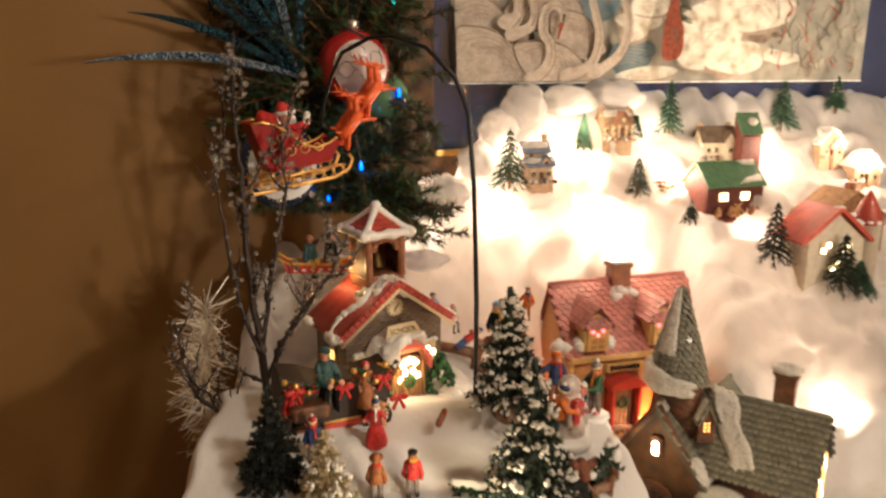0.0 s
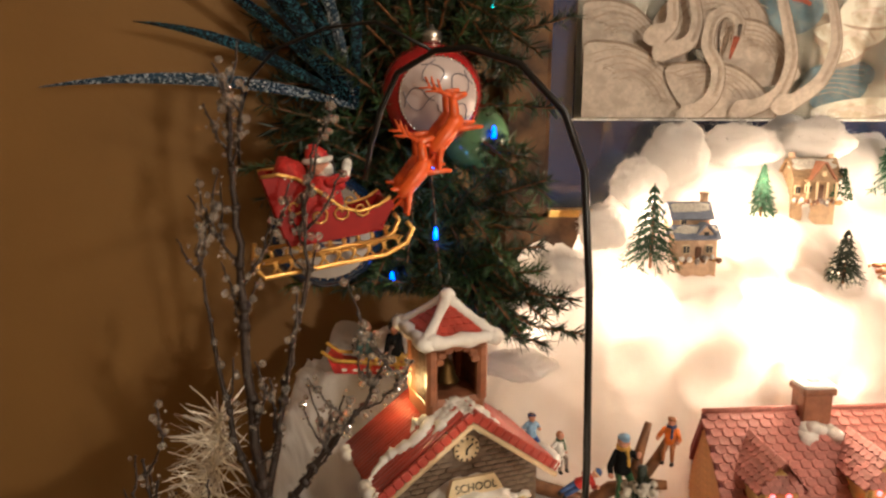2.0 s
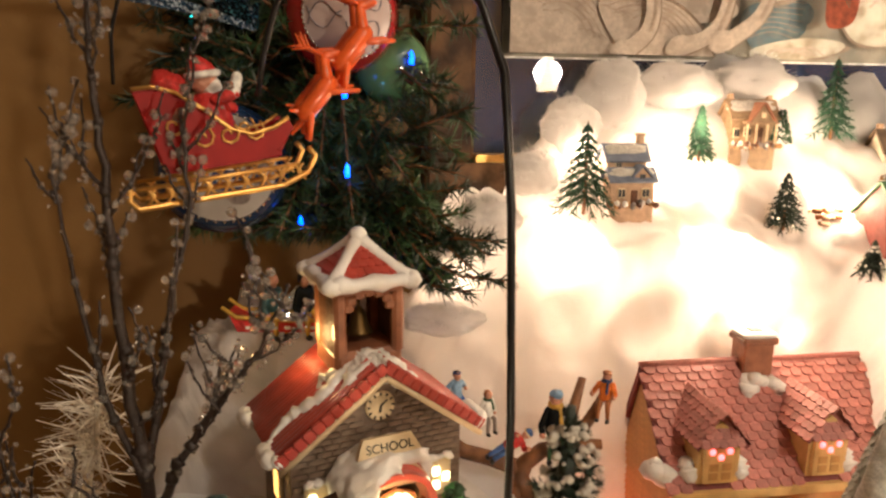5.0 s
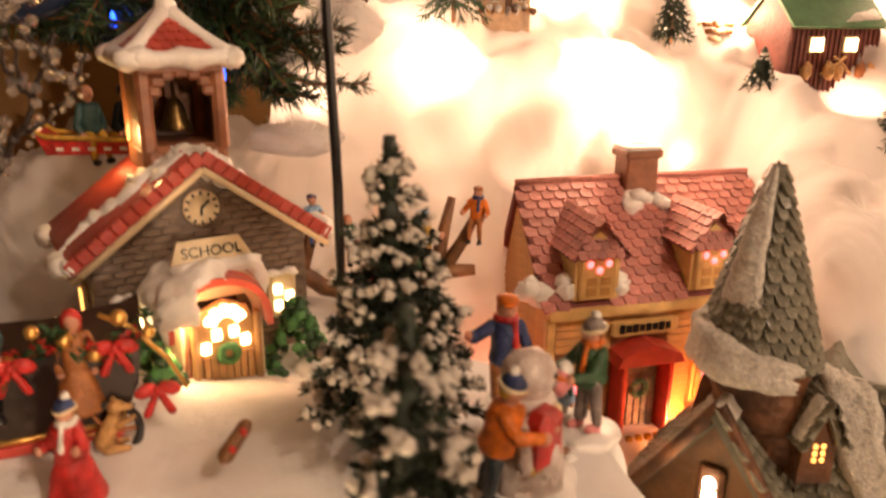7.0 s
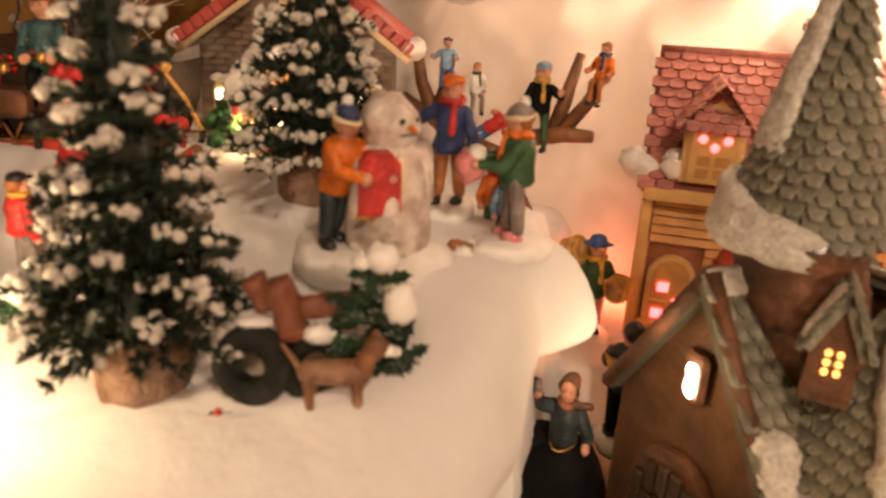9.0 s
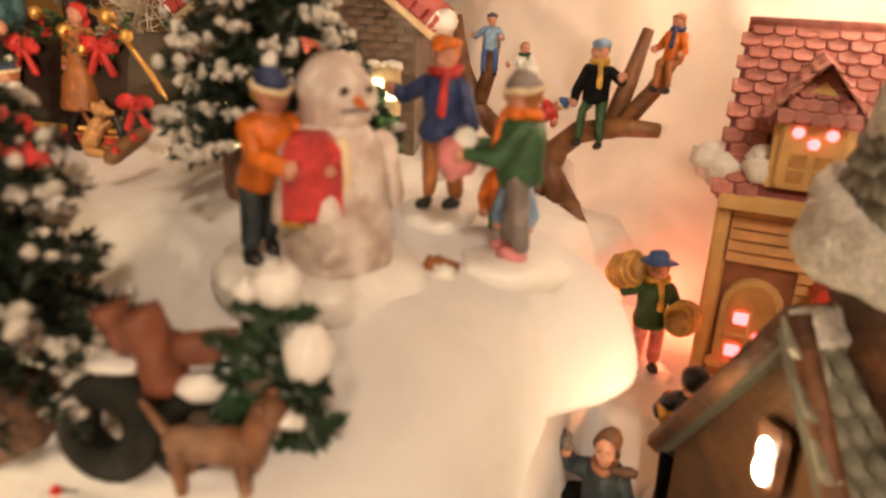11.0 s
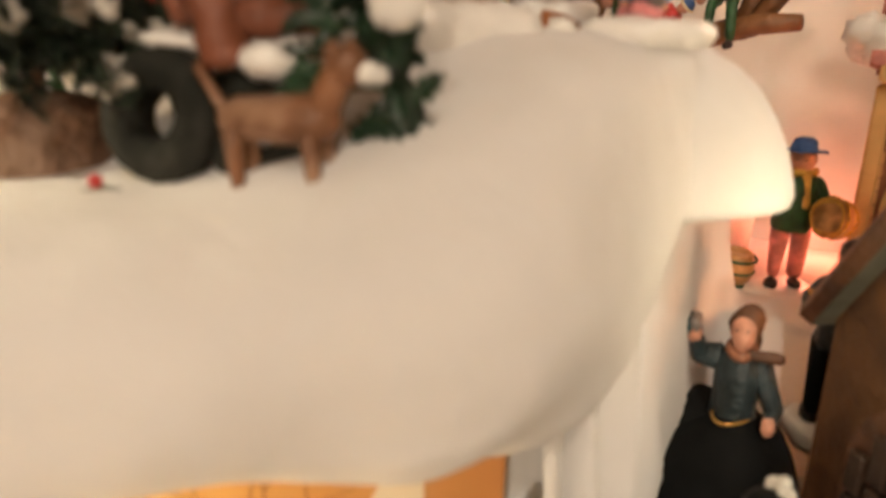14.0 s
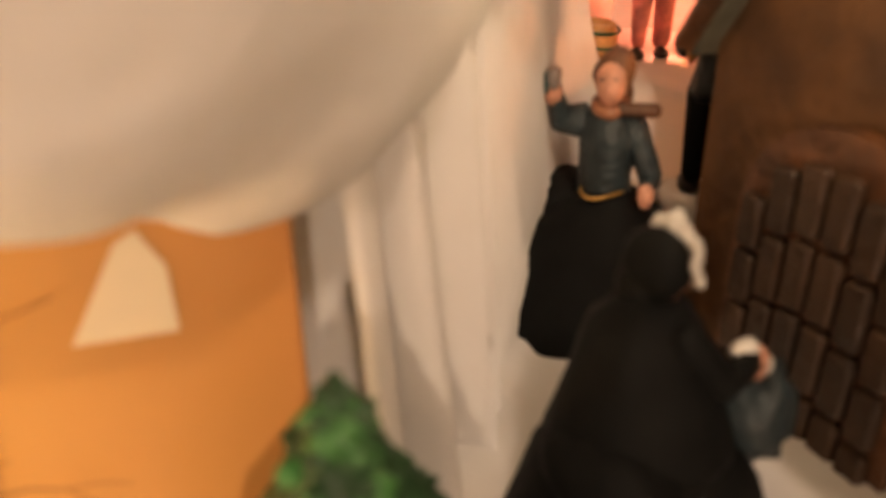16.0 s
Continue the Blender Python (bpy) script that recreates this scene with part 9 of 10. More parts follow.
        for k in range(n + 1):
            u = k / n
            c = root + d * L * u + Vector((0, 0, 0.035 * u * (1 - u) - 0.012 * u * u))
            wd = 0.0038 * math.sin(math.pi * min(1, u * 0.9 + 0.1)) + 0.0004
            up.append(c + s0 * wd)
            dn.append(c - s0 * wd)
        ridge = [(a + c) / 2 + Vector((0, -0.0016, 0)) for a, c in zip(up, dn)]
        gb.add(up + ridge + dn, [(k, k + 1, n + 2 + k, n + 1 + k) for k in range(n)] + [(n + 1 + k, n + 2 + k, 2 * n + 3 + k, 2 * n + 2 + k) for k in range(n)], gm)
        part("glitter_leaf", gb, t, "long leaf coated in blue-black glitter")


def glitter_mat(name, base, spark):
    m = mat(name, base, 0.25, 0.5, 900, 0.9, 1400, metal=0.7)
    nt = m.node_tree
    v = nt.nodes.new("ShaderNodeTexVoronoi")
    v.inputs["Scale"].default_value = 900
    r = nt.nodes.new("ShaderNodeValToRGB")
    r.color_ramp.elements[0].position, r.color_ramp.elements[1].position = 0.62, 0.82
    r.color_ramp.elements[0].color, r.color_ramp.elements[1].color = (*base, 1), (*spark, 1)
    nt.links.new(nt.nodes["Texture Coordinate"].outputs["Object"], v.inputs["Vector"])
    nt.links.new(v.outputs["Color"], r.inputs["Fac"])
    nt.links.new(r.outputs["Color"], nt.nodes["Principled BSDF"].inputs["Base Color"])
    return m


PVC2 = mat("bright_garland_needles", (0.040, 0.085, 0.028), 0.4, 0.5, 40)
LITTEAL = mat("teal_led", (0.1, 0.8, 0.7), 0.3, 0.0, emit=4.0, ecol=(0.02, 0.55, 0.5))
GLITTER = glitter_mat("blue_silver_glitter", (0.045, 0.10, 0.17), (0.85, 0.95, 1.0))
DARKGLITTER = glitter_mat("navy_glitter", (0.012, 0.025, 0.045), (0.10, 0.35, 0.45))
garland_tree()
point_lamp("blue_bulb_light", (-0.082, 0.742, 0.42), 0.012, (0.1, 0.5, 1.0), 0.004)


def ornaments():
    # red glass ball with a white printed disc
    t = thing("red_bauble", "shiny red glass ball with a white printed face", "ornament", pose(-0.090, 0.770, 0.497))
    rg = mat("red_glass", (0.40, 0.02, 0.02), 0.12, 0.15, 40, coat=0.8)
    R = 0.0365
    part("ball", Build(rg).ball((0, 0, 0), R, rg, 32, 20), t, "glossy red glass")
    wd = mat("white_satin_print", (0.55, 0.46, 0.44), 0.3, 0.06, 60, coat=0.4)
    tgt = Vector((0.017, 0.255, 0.49)) - Vector((-0.090, 0.770, 0.497))
    fr = (tgt.normalized() + Vector((0.20, 0, -0.03))).to_track_quat("Z", "Y").to_matrix().to_4x4()
    b = Build(wd)
    rings, seg = 7, 32
    pts = []
    for j in range(rings + 1):
        a = radians(47) * j / rings
        pts += [fr @ Vector(((R + 0.0006) * math.sin(a) * math.cos(2 * math.pi * i / seg), (R + 0.0006) * math.sin(a) * math.sin(2 * math.pi * i / seg), (R + 0.0006) * math.cos(a))) for i in range(seg)]
    b.add(pts, [(j * seg + i, (j + 1) * seg + i, (j + 1) * seg + (i + 1) % seg, j * seg + (i + 1) % seg) for j in range(rings) for i in range(seg)], wd, True)
    dsc = part("printed_disc", b, t, "white disc with curling grey lines")
    gl = mat("grey_print", (0.20, 0.18, 0.20), 0.4, 0.2, 80)
    for k in range(9):
        b = Build(gl)
        a0 = radians(-150 + 300 * k / 8)
        path = []
        for i in range(9):
            u = i / 8
            rr, aa = radians(8 + 34 * u), a0 + 0.8 * math.sin(u * 3) * (1 if k % 2 else -1)
            path.append(fr @ Vector(((R + 0.001) * math.sin(rr) * math.sin(aa), (R + 0.001) * math.sin(rr) * math.cos(aa), (R + 0.001) * math.cos(rr))))
        b.tube(path, 0.00045, gl, 5)
        part("scroll_line", b, dsc)
    b = Build(GLASSY)
    for i in range(56):
        a = 2 * math.pi * i / 56
        b.ball(fr @ Vector((R * math.sin(radians(47)) * math.cos(a), R * math.sin(radians(47)) * math.sin(a), R * math.cos(radians(47)))) * 1.01, 0.0011, SILVER, 6, 4)
    part("glitter_ring", b, t)
    part("cap", Build(SILVER).lathe((0, 0, R - 0.001), [(0.007, 0), (0.0075, 0.003), (0.0072, 0.009), (0.003, 0.010), (0.001, 0.014)], SILVER, 16), t, "silver cap")
    # dark blue ornament with a round painted picture
    c = Vector((-0.1640, 0.745, 0.4000))
    t = thing("blue_bauble", "dark blue round ornament with a painted white scene", "ornament", pose(*c) @ Matrix.Scale(1.18, 4))
    nb = mat("navy_glass", (0.012, 0.030, 0.075), 0.2, 0.2, 40, coat=0.6)
    fr = (Vector((0.03, 0.27, 0.46)) - c).to_track_quat("Z", "Y").to_matrix().to_4x4()
    b = Build(nb)
    prof = [(0.0, 0.014), (0.020, 0.013), (0.030, 0.010), (0.0355, 0.003), (0.0355, -0.003), (0.030, -0.010), (0.0, -0.014)]
    seg = 36
    pts = [fr @ Vector((r * math.cos(2 * math.pi * i / seg), r * math.sin(2 * math.pi * i / seg), z)) for r, z in prof for i in range(seg)]
    b.add(pts, [(j * seg + i, (j + 1) * seg + i, (j + 1) * seg + (i + 1) % seg, j * seg + (i + 1) % seg) for j in range(len(prof) - 1) for i in range(seg)], nb, True)
    part("ball", b, t, "dark blue glass rim")

    def disc(r, z, m, cx=0, cy=0, ry=None):
        b = Build(m)
        b.add([fr @ Vector((cx + r * math.cos(2 * math.pi * i / 28), cy + (ry or r) * math.sin(2 * math.pi * i / 28), z)) for i in range(28)], [tuple(range(28))], m)
        return b
    sc = part("painted_disc", disc(0.0285, 0.0146, mat("painted_white", (0.36, 0.34, 0.31), 0.3, 0.12, 60, coat=0.5)), t, "white painted scene")
    for r, z, m, cx, cy, ry in ((0.006, 0.0148, ORANGE, -0.011, 0.004, 0.010), (0.010, 0.0149, NAVY, 0.004, -0.006, 0.007), (0.007, 0.0150, WHITE, 0.003, 0.009, 0.008), (0.004, 0.0150, YELLOW, 0.017, 0.006, 0.004), (0.006, 0.0150, YELLOW, -0.017, -0.004, 0.007), (0.005, 0.0151, BLACK, 0.001, 0.012, 0.003), (0.006, 0.0151, GREY, 0.008, -0.016, 0.004), (0.003, 0.0152, RED, -0.010, 0.004, 0.006)):
        part("painted_patch", disc(r, z, m, cx, cy, ry), sc)
    rp = random.Random(3)
    for k in range(34):
        a, q = rp.uniform(0, 6.28), 0.024 * math.sqrt(rp.random())
        part("painted_patch", disc(rp.uniform(0.0012, 0.0040), 0.01472 + 0.000012 * k, rp.choice((NAVY, BLACK, GREY, WHITE, FOX, GREY, NAVY)), q * math.cos(a), q * math.sin(a), rp.uniform(0.001, 0.003)), sc)
    for k in range(40):
        a = 2 * math.pi * k / 40
        part("glitter_dot", Build(SILVER).ball(fr @ Vector((0.0292 * math.cos(a), 0.0292 * math.sin(a), 0.0116)), 0.0010, SILVER, 6, 4), t)
    for k in range(4):
        part("painted_stripe", disc(0.0075, 0.0151 + k * 0.00005, WHITE, 0.004, -0.010 + k * 0.0030, 0.0006), sc)
    part("cap", Build(SILVER).lathe((0, 0, 0.034), [(0.007, 0), (0.0075, 0.004), (0.006, 0.010), (0.001, 0.013)], SILVER, 14), t, "dull metal cap")
    # green glass ball half hidden in the needles
    gg = mat("green_glass", (0.10, 0.22, 0.10), 0.15, 0.2, 40, coat=0.6)
    t = thing("green_bauble", "dull green glass ball deep in the garland", "ornament", pose(-0.062, 0.800, 0.465))
    part("ball", Build(gg).ball((0, 0, 0), 0.026, gg, 24, 16), t)
    part("cap", Build(SILVER).lathe((0, 0, 0.025), [(0.005, 0), (0.005, 0.006), (0.001, 0.008)], SILVER, 12), t)


SILVER = mat("silver_cap", (0.62, 0.58, 0.52), 0.25, 0.15, 80, metal=0.9)
ornaments()


def hook():
    t = thing("wire_hook", "tall black iron hook holding the sleigh ornament", "hook", pose(0, 0, 0))
    b = Build(IRON)
    arc = [(0.029, 0.613, 0.19), (0.029, 0.613, 0.30), (0.026, 0.614, 0.40), (0.021, 0.615, 0.460), (0.010, 0.618, 0.489), (-0.014, 0.628, 0.513), (-0.043, 0.640, 0.522), (-0.062, 0.647, 0.521), (-0.086, 0.655, 0.509), (-0.097, 0.659, 0.488), (-0.104, 0.661, 0.466), (-0.108, 0.662, 0.447)]
    b.tube(arc, [0.0021, 0.0021, 0.0021, 0.0020, 0.0020, 0.0019, 0.0019, 0.0018, 0.0018, 0.0017, 0.0016, 0.0014], IRON, 9)
    part("rod", b, t, "black rod and crook")
    b = Build(IRON)
    b.tube([(-0.062, 0.648, 0.520), (-0.100, 0.662, 0.538), (-0.135, 0.674, 0.536), (-0.170, 0.680, 0.524), (-0.190, 0.684, 0.506), (-0.199, 0.685, 0.480), (-0.200, 0.685, 0.452)], 0.0011, IRON, 7)
    part("wire", b, t, "thin black wire")


hook()


def sleigh():
    t = thing("sleigh_ornament", "red and gold sleigh ornament with plain riders and orange team", "ornament", pose(-0.1335, 0.672, 0.405, 0, 0, 28) @ pose(0, 0, 0, 0, -8, 0))
    rs = mat("glossy_red_plastic", (0.28, 0.008, 0.006), 0.48, 0.15, 80, coat=0.0, spec=0.22)
    side = [(-0.036, 0.050), (-0.032, 0.030), (-0.028, 0.012), (-0.020, 0.006), (0.020, 0.006), (0.032, 0.012), (0.040, 0.020), (0.038, 0.026), (0.030, 0.022), (0.018, 0.020), (0.008, 0.024), (-0.004, 0.036), (-0.016, 0.046), (-0.026, 0.050)]
    for y, d in ((-0.017, 0.003), (0.014, 0.003)):
        part("side_panel", Build(rs).prism(side, d, rs, pose(0, y, 0)), t, "curved red side")
    part("floor", Build(rs).box((0.002, 0, 0.009), (0.060, 0.030, 0.006), rs, bevel=0.001), t)
    part("back", Build(rs).box((-0.031, 0, 0.031), (0.004, 0.031, 0.040), rs, (0, -10, 0), 0.001), t)
    part("dash", Build(rs).box((0.034, 0, 0.016), (0.005, 0.031, 0.016), rs, (0, 35, 0), 0.001), t)
    for y in (-0.0178, 0.0178):
        b = Build(GOLD)
        b.tube([(x, y, z + 0.0004) for x, z in side[7:] + side[:1]], 0.0012, GOLD, 6)
        for k in range(4):
            cx, cz = -0.020 + k * 0.013, 0.022 + (0.008 if k == 0 else 0)
            b.tube([(cx + (0.0015 + 0.0005 * i) * math.cos(i * 0.8), y * 1.03, cz + (0.0015 + 0.0005 * i) * math.sin(i * 0.8)) for i in range(10)], 0.0007, GOLD, 5)
        part("gold_scroll", b, t, "raised gold scrollwork")
        b = Build(GOLD)
        b.tube([(-0.046, y, 0.006), (-0.048, y, -0.004), (-0.044, y, -0.009), (0.030, y, -0.009), (0.044, y, -0.004), (0.049, y, 0.004), (0.046, y, 0.009)], 0.0017, GOLD, 7)
        b.tube([(-0.044, y, 0.001), (0.040, y, 0.001)], 0.0013, GOLD, 6)
        for k in range(9):
            x = -0.040 + k * 0.0095
            b.tube([(x, y, -0.008), (x + 0.004, y, -0.003), (x, y, 0.001)], 0.0010, GOLD, 5)
            b.tube([(x + 0.006, y, -0.008), (x + 0.002, y, -0.003), (x + 0.006, y, 0.001)], 0.0008, GOLD, 5)
        part("runner", b, t, "pierced gold runner")
    # plain seated rider in red and white
    b = Build(RED)
    b.lathe((0, 0, 0), [(0.011, 0.018), (0.012, 0.026), (0.0105, 0.036), (0.006, 0.044)], RED, 14)
    b.tube([(0.0118 * math.cos(a), 0.0118 * math.sin(a), 0.022) for a in [2 * math.pi * i / 14 for i in range(15)]], 0.0022, WHITE, 7)
    b.ball((0, 0, 0.050), 0.0072, SKIN, 12, 8)
    b.ball((0.0026, 0, 0.0465), (0.0062, 0.0066, 0.0066), WHITE, 12, 8)
    b.lathe((0, 0, 0.053), [(0.0076, 0), (0.0070, 0.004), (0.004, 0.009), (0.001, 0.011)], RED, 12, (0, -20, 0))
    b.tube([(0.0078 * math.cos(a), 0.0078 * math.sin(a), 0.0535) for a in [2 * math.pi * i / 14 for i in range(15)]], 0.0020, WHITE, 7)
    b.limb((0.004, -0.009, 0.040), (0.013, -0.012, 0.042), 0.0036, 0.0032, RED)
    b.limb((0.013, -0.012, 0.042), (0.016, -0.012, 0.050), 0.0030, 0.0030, WHITE)
    b.limb((0.004, 0.009, 0.040), (0.013, 0.010, 0.034), 0.0036, 0.0032, RED)
    part("rider", b, t, "plain seated figure in red and white")
    b = Build(RED)
    b.ball((-0.019, 0, 0.044), (0.011, 0.012, 0.014), RED, 12, 8, lump=0.25)
    part("sack", b, t, "bulging red sack")
    og = mat("orange_plastic", (0.78, 0.12, 0.02), 0.3, 0.15, 120, coat=0.3)
    # team: four plain orange shapes in pairs
    for i, (x, y, z) in enumerate(((0.058, -0.010, 0.032), (0.060, 0.010, 0.034), (0.082, -0.010, 0.056), (0.084, 0.010, 0.058))):
        b = Build(og)
        b.limb((-0.010, 0, 0), (0.009, 0, 0.004), 0.0052, 0.0056, og)
        b.limb((0.010, 0, 0.006), (0.016, 0, 0.016), 0.0036, 0.0028, og)
        b.limb((0.017, 0, 0.017), (0.024, 0, 0.014), 0.0030, 0.0020, og)
        for sy in (-1, 1):
            b.limb((0.008, sy * 0.003, 0.0), (0.020, sy * 0.0035, -0.008), 0.0020, 0.0013, og, 6)
            b.limb((-0.009, sy * 0.003, -0.002), (-0.018, sy * 0.0035, -0.012), 0.0022, 0.0013, og, 6)
            b.tube([(0.016, sy * 0.0015, 0.019), (0.012, sy * 0.005, 0.026), (0.014, sy * 0.007, 0.033)], [0.0011, 0.0010, 0.0006], og, 6)
            b.tube([(0.012, sy * 0.005, 0.026), (0.006, sy * 0.006, 0.030)], [0.0009, 0.0005], og, 6)
        b.limb((-0.013, 0, 0.003), (-0.016, 0, 0.006), 0.0016, 0.0010, og, 6)
        part("team_member", b, t, "plain orange plastic shape", pose(x, y, z, 0, -30, 0))
    b = Build(og)
    b.tube([(0.040, -0.006, 0.016), (0.060, -0.006, 0.030), (0.088, -0.006, 0.056)], 0.0010, og, 6)
    b.tube([(0.040, 0.006, 0.016), (0.060, 0.006, 0.030), (0.088, 0.006, 0.056)], 0.0010, og, 6)
    part("shaft", b, t)


sleigh()

# table lamp across the room
def table_lamp():
    t = thing("table_lamp", "lit table lamp with a cream tapered shade", "lamp", pose(1.92, -1.95, 0))
    sh = mat("lit_lamp_shade", (0.9, 0.75, 0.5), 0.7, 0.05, 30, emit=22.0, ecol=(1.0, 0.80, 0.55))
    seg = 28
    b = Build(sh)
    pts = [(r * math.cos(2 * math.pi * i / seg), r * math.sin(2 * math.pi * i / seg), z) for r, z in ((0.056, 0.44), (0.022, 0.61)) for i in range(seg)]
    b.add(pts, [(i, (i + 1) % seg, seg + (i + 1) % seg, seg + i) for i in range(seg)], sh, True)
    s = part("shade", b, t, "glowing cream shade")
    s.visible_shadow = False
    b = Build(GOLD)
    b.lathe((0, 0, 0), [(0.05, -0.0), (0.052, 0.02), (0.015, 0.05), (0.030, 0.18), (0.034, 0.27), (0.012, 0.40), (0.006, 0.42), (0.006, 0.49)], GOLD, 20)
    part("lamp_base", b, t, "turned brass base")
    tb = thing("side_table", "plain wooden side table under the lamp", "table", pose(1.92, -1.95, -0.75))
    part("tabletop", Build(TABLEWOOD).box((0, 0, 0.735), (0.5, 0.5, 0.03), TABLEWOOD, bevel=0.005), tb)
    for sx in (-1, 1):
        for sy in (-1, 1):
            part("leg", Build(TABLEWOOD).box((sx * 0.21, sy * 0.21, 0.36), (0.04, 0.04, 0.72), TABLEWOOD, bevel=0.004), tb)


table_lamp()


def ceiling_light():
    t = thing("ceiling_light", "round lit ceiling light with a frosted glass dome", "lamp", pose(1.45, -0.60, 2.24))
    part("plate", Build(GOLD).lathe((0, 0, 0), [(0.13, 0.0), (0.13, -0.015), (0.10, -0.03)], GOLD, 28), t, "brass plate")
    dm = mat("frosted_dome", (0.9, 0.82, 0.68), 0.5, 0.03, 20, emit=2.5, ecol=(1.0, 0.80, 0.55))
    d = part("dome", Build(dm).lathe((0, 0, -0.03), [(0.12, 0.0), (0.125, -0.04), (0.10, -0.09), (0.05, -0.125), (0.0, -0.135)], dm, 28), t, "glowing frosted dome")
    d.visible_shadow = False


ceiling_light()

# printed card box under the overhanging front of the mound, green bush at its foot
def card_mat():
    """Glossy printed card: amber, with the bulb's yellow glow at the left put into the colour."""
    m = mat("amber_printed_card", (0.62, 0.30, 0.09), 0.38, 0.10, 12, 0.1, 200, coat=0.2)
    nt = m.node_tree
    sep, rp, mx = nt.nodes.new("ShaderNodeSeparateXYZ"), nt.nodes.new("ShaderNodeValToRGB"), nt.nodes.new("ShaderNodeMixRGB")
    mr = nt.nodes.new("ShaderNodeMapRange")
    mr.inputs["From Min"].default_value, mr.inputs["From Max"].default_value = -0.085, 0.0
    nt.links.new(nt.nodes["Texture Coordinate"].outputs["Object"], sep.inputs[0])
    nt.links.new(sep.outputs["X"], mr.inputs["Value"])
    nt.links.new(mr.outputs["Result"], rp.inputs["Fac"])
    el = rp.color_ramp.elements
    el[0].position, el[0].color = 0.0, (0.86, 0.60, 0.20, 1)
    el[1].position, el[1].color = 1.0, (0.62, 0.27, 0.085, 1)
    nw = el.new(0.45)
    nw.color = (0.74, 0.40, 0.11, 1)
    b = nt.nodes["Principled BSDF"]
    old = b.inputs["Base Color"].links[0].from_socket
    mx.inputs["Fac"].default_value = 0.8
    nt.links.new(old, mx.inputs["Color1"])
    nt.links.new(rp.outputs["Color"], mx.inputs["Color2"])
    nt.links.new(mx.outputs["Color"], b.inputs["Base Color"])
    return m


def card_box():
    t = thing("printed_box", "amber printed card box under the snow blanket", "box", pose(0.136, 0.5369, 0.036, 0, 0, 53))
    cm = card_mat()
    part("front_panel", Build(cm).box((-0.080, 0.002, 0.0475), (0.160, 0.004, 0.095), cm, bevel=0.0006), t, "glossy amber card side")
    part("end_panel", Build(cm).box((-0.002, 0.024, 0.0475), (0.004, 0.039, 0.095), cm, bevel=0.0006), t)
    br = mat("printed_branches", (0.34, 0.155, 0.035), 0.5, 0.3, 60)
    rng = random.Random(9)
    k = [0]

    def line(path, w):
        """Printed stroke along points, thinning to its end."""
        for (xa, za), (xb, zb) in zip(path, path[1:]):
            n = 5
            for q in range(n):
                f0, f1 = q / n, (q + 1) / n
                p, r = (xa + (xb - xa) * f0, za + (zb - za) * f0), (xa + (xb - xa) * f1, za + (zb - za) * f1)
                L = math.hypot(r[0] - p[0], r[1] - p[1])
                nx, nz = -(r[1] - p[1]) / L * w, (r[0] - p[0]) / L * w
                k[0] += 1
                y = -0.0003 - 0.000004 * k[0]
                b = Build(br)
                b.add([(p[0] - nx, y, p[1] - nz), (p[0] + nx, y, p[1] + nz), (r[0] + nx * 0.96, y, r[1] + nz * 0.96), (r[0] - nx * 0.96, y, r[1] - nz * 0.96)], [(0, 1, 2, 3)], br)
                part("printed_twig", b, t)
                w *= 0.955

    def tw(p, a, L, w, d):
        mid = (p[0] + 0.5 * L * math.sin(a), p[1] + 0.5 * L * math.cos(a))
        a2 = a + rng.uniform(-0.35, 0.35)
        q = (mid[0] + 0.5 * L * math.sin(a2), mid[1] + 0.5 * L * math.cos(a2))
        line([p, mid, q], w)
        if d:
            for sgn in (-1, 1):
                tw(q, a2 + sgn * rng.uniform(0.25, 0.75), L * rng.uniform(0.6, 0.9), w * 0.62, d - 1)
    for x, a, L in ((-0.0350, -0.55, 0.022), (-0.0500, 0.10, 0.020), (-0.0545, -0.40, 0.016), (-0.0640, 0.45, 0.016), (-0.074, -0.3, 0.018), (-0.090, 0.2, 0.018)):
        tw((x, 0.034), a, L, 0.00085, 3)
    wm = mat("printed_pale_light", (0.90, 0.80, 0.62), 0.5, 0.05, 30)
    for dx, sc in ((0.0, 1.0),):
        part("pale_patch", Build(wm).add([(dx + x * sc, -0.0002, 0.0785 + (z - 0.0785) * sc) for x, z in ((-0.0305, 0.0740), (-0.0168, 0.0738), (-0.0170, 0.0840), (-0.0200, 0.0895), (-0.0228, 0.0880))], [(0, 1, 2, 3, 4)], wm), t, "pale printed house shape")


card_box()
rng = random.Random(12)
bush = thing("green_bush", "moulded glossy green bush at the foot of the mound", "bush", pose(0.1560, 0.5225, 0.064) @ Matrix.Diagonal((1.0, 1.0, 0.88, 1.0)))
b = Build(GREEN)
part("core", Build(GREEN).lathe((0, 0, 0), [(0.019, -0.001), (0.0195, 0.008), (0.0145, 0.025), (0.007, 0.042), (0.001, 0.051)], GREEN, 18, wob=0.5), bush)
for k in range(240):
    u = rng.random() ** 1.3
    r, a = 0.0190 * (1 - u) + 0.001, rng.uniform(0, 6.28)
    b.ball((r * math.cos(a), r * math.sin(a), 0.002 + 0.049 * u), (0.0032, 0.0020, 0.0046), rng.choice((BRIGHTGREEN, GREEN, GREEN)), 7, 5, (rng.uniform(-60, 60), rng.uniform(-40, 40), rng.uniform(0, 180)), 0.7)
tagged(part("leaf_mass", b, bush, "moulded green leaves"), kind="stuff")


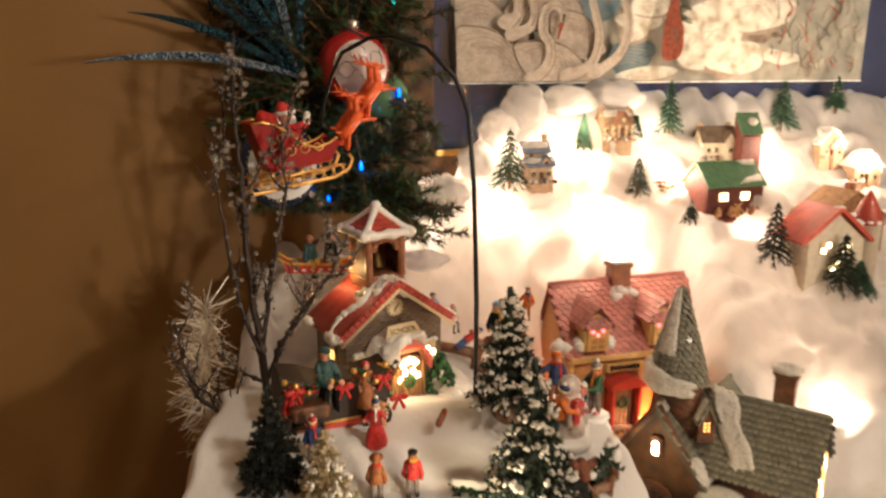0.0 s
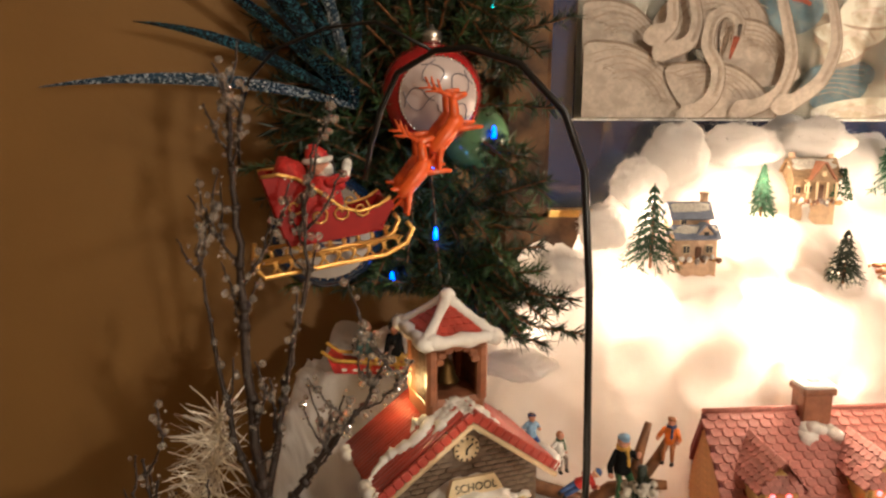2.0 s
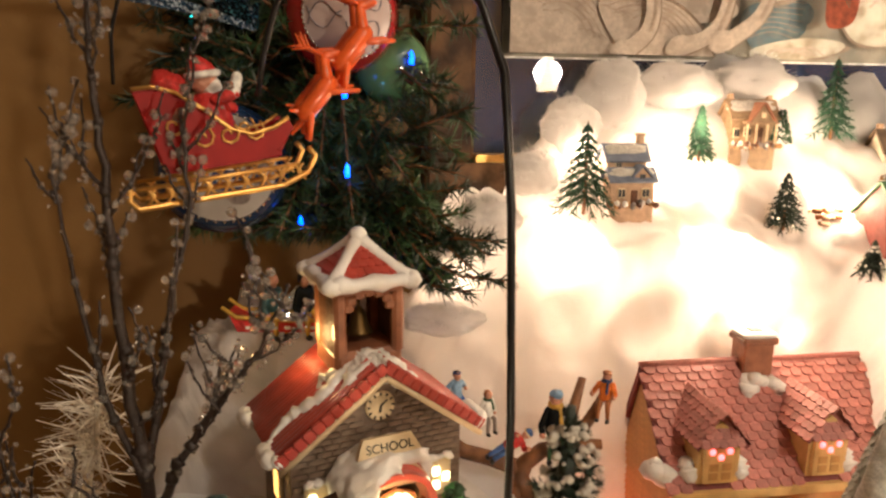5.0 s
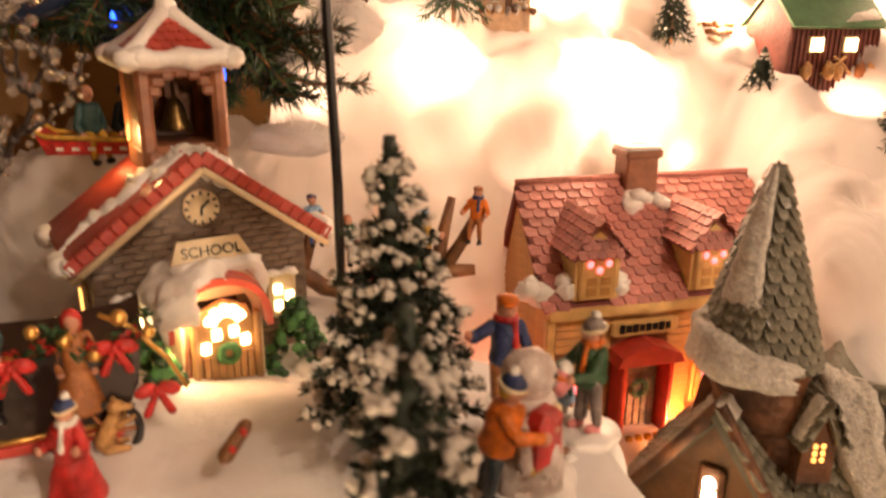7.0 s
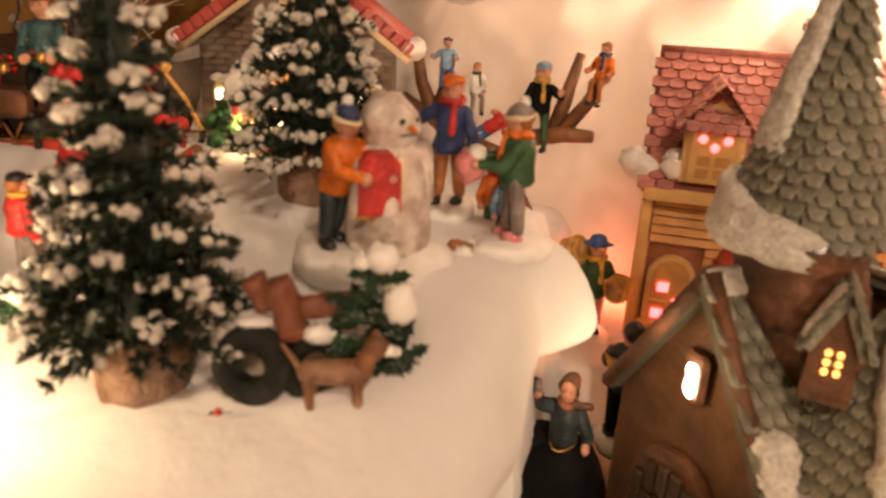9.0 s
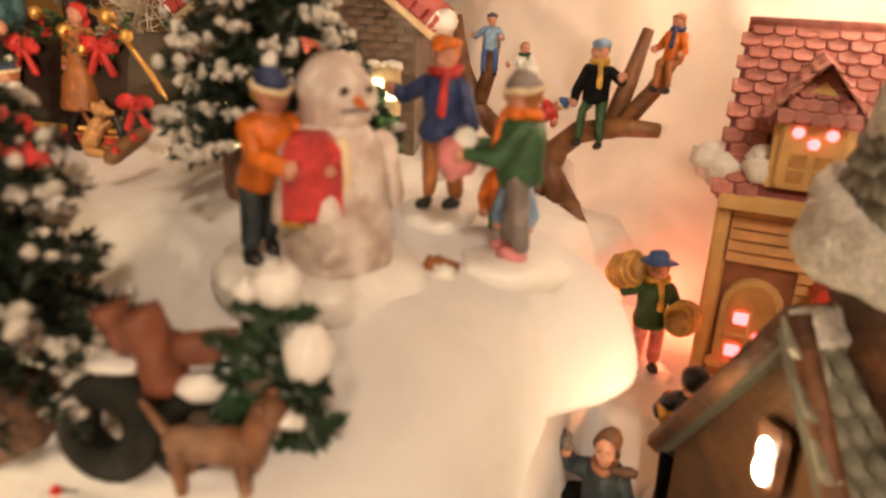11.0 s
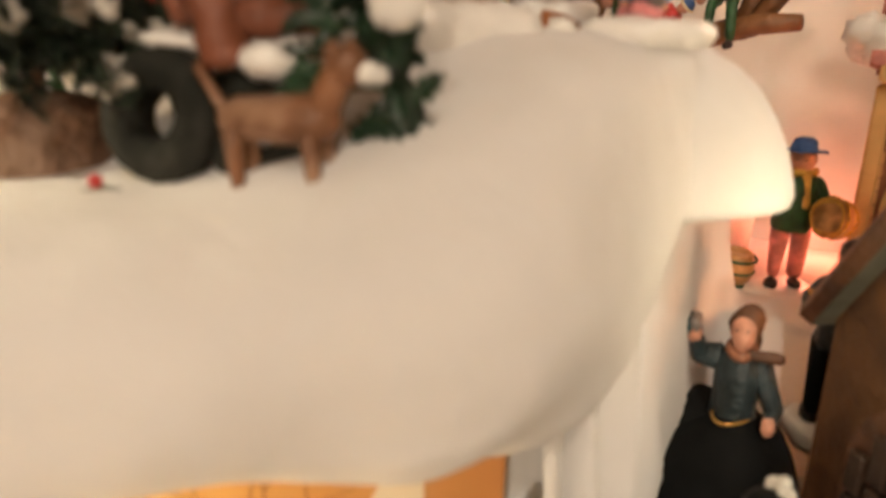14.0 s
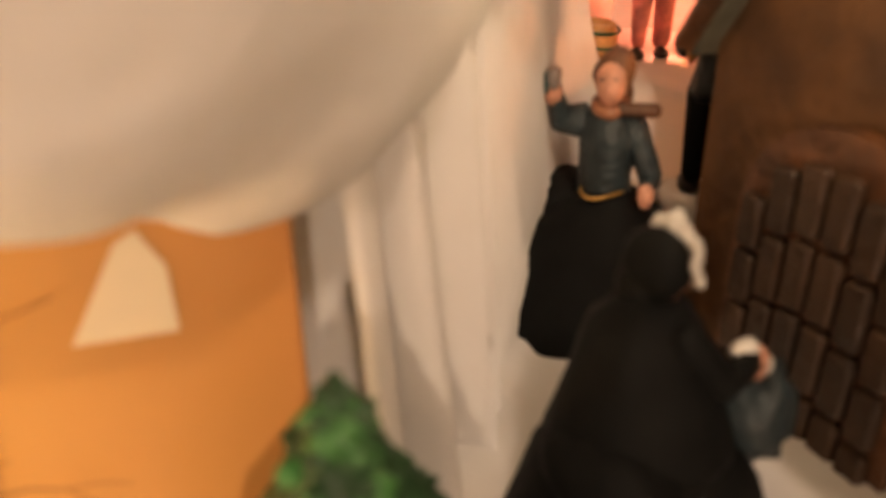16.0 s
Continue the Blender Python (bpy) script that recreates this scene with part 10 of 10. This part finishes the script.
# front of the snow blanket: runs over the rim of the mound, hangs down and curls back under to the box
def drape():
    rim = [Vector((edge_x(0.36 + 0.225 * i / 90), 0.36 + 0.225 * i / 90, 0)) for i in range(91)]
    pts = []
    prof = [(0.060, 0.0), (0.045, 0.0), (0.032, 0.0), (0.022, 0.001), (0.014, 0.003), (0.008, 0.0065), (0.0030, 0.012), (0.0006, 0.018), (0.0004, 0.0235), (0.0026, 0.0292), (0.0070, 0.0338), (0.0130, 0.0375), (0.0200, 0.0402), (0.028, 0.0424), (0.036, 0.0444), (0.046, 0.0466), (0.056, 0.0485)]
    fine = []
    for (qa, da), (qb, db) in zip(prof, prof[1:]):
        fine += [(qa + (qb - qa) * k / 3, da + (db - da) * k / 3) for k in range(3)]
    fine.append(prof[-1])
    nv = len(fine)
    for i, p in enumerate(rim):
        d = (rim[min(i + 1, 90)] - rim[max(i - 1, 0)]).normalized()
        inw = Vector((-d.y, d.x, 0)).normalized()
        end = smooth(0.0, 0.02, (90 - i) / 90)
        hem = mound(p.x, p.y)[0]
        drop = max(0.8, (hem - 0.1360) / 0.0388) * (1 + 0.10 * smooth(0.505, 0.545, p.y))
        for q, dd in fine:
            w = p + inw * q
            top = mound(w.x, w.y)[0] + 0.0012 - (0.004 if q > 0.055 else 0.0)
            under = smooth(0.010, 0.030, dd)
            z = top + (hem - top) * under - dd * (1 + (drop - 1) * smooth(0.002, 0.030, dd)) * (0.45 + 0.55 * end) + 0.003 * under * noise.noise(Vector((i * 0.10, 1, 2)))
            soft = 0.0040 * noise.noise(Vector((w.x * 34, w.y * 34, z * 40))) * smooth(0.001, 0.012, dd)
            pts.append((w.x - inw.x * soft, w.y - inw.y * soft, z + 0.4 * soft))
    b = Build(FOAM)
    b.add(pts, [(i * nv + j, i * nv + j + 1, (i + 1) * nv + j + 1, (i + 1) * nv + j) for i in range(90) for j in range(nv - 1)], FOAM, True)
    tagged(new("blanket_fold", b.mesh("blanket_fold")), "soft white front of the snow blanket curling under", "snow", kind="structure")
    # folds of the blanket's hem hanging beside the box
    b, pts, nu = Build(FOAM), [], 60
    for i in range(nu + 1):
        u = i / nu
        p = Vector((0.1385, 0.5400, 0)).lerp(Vector((0.1340, 0.5860, 0)), u)
        out = 0.0040 * math.sin(u * 21) + 0.0030 * math.sin(u * 37 + 1) + 0.004 * math.sin(math.pi * u)
        for j in range(15):
            v = j / 14
            pts.append((p.x + out * (0.35 + 0.65 * v) + 0.004 * v, p.y + 0.002 * math.sin(u * 29 + 2 * v), 0.168 - 0.104 * v))
    b.add(pts, [(i * 15 + j, i * 15 + j + 1, (i + 1) * 15 + j + 1, (i + 1) * 15 + j) for i in range(nu) for j in range(14)], FOAM, True)
    tagged(new("blanket_hem", b.mesh("blanket_hem")), "hanging pleats of the snow blanket beside the box", "snow", kind="structure")


drape()


# string-light bulbs lying in the snow
def bulb(x, y, z, m):
    t = thing("string_light", "small clear light bulb on a green wire in the snow", "light bulb", pose(x, y, z), "string lights")
    part("socket", Build(GREEN).lathe((0, 0, 0), [(0.0030, -0.012), (0.0032, -0.002), (0.0026, 0.0)], GREEN, 10), t)
    part("glass", Build(m).lathe((0, 0, 0), [(0.0024, 0.0), (0.0034, 0.004), (0.0028, 0.009), (0.0006, 0.013)], m, 10), t, "glowing bulb").visible_shadow = False


bulb(0.030, 0.418, 0.198, LITWHITE)
bulb(0.0758, 0.4240, 0.0900, LITWHITE)

# heaps too fine to pick apart
for ob in list(bpy.data.objects):
    if ob.name.split(".")[0] in ("roof_snow", "porch_snow", "turret_snow", "chimney_snow", "dormer_snow", "tower_snow", "fir_sprig", "snow_lump", "footing", "feed_sack", "needle_mass"):
        tagged(ob, kind="stuff")
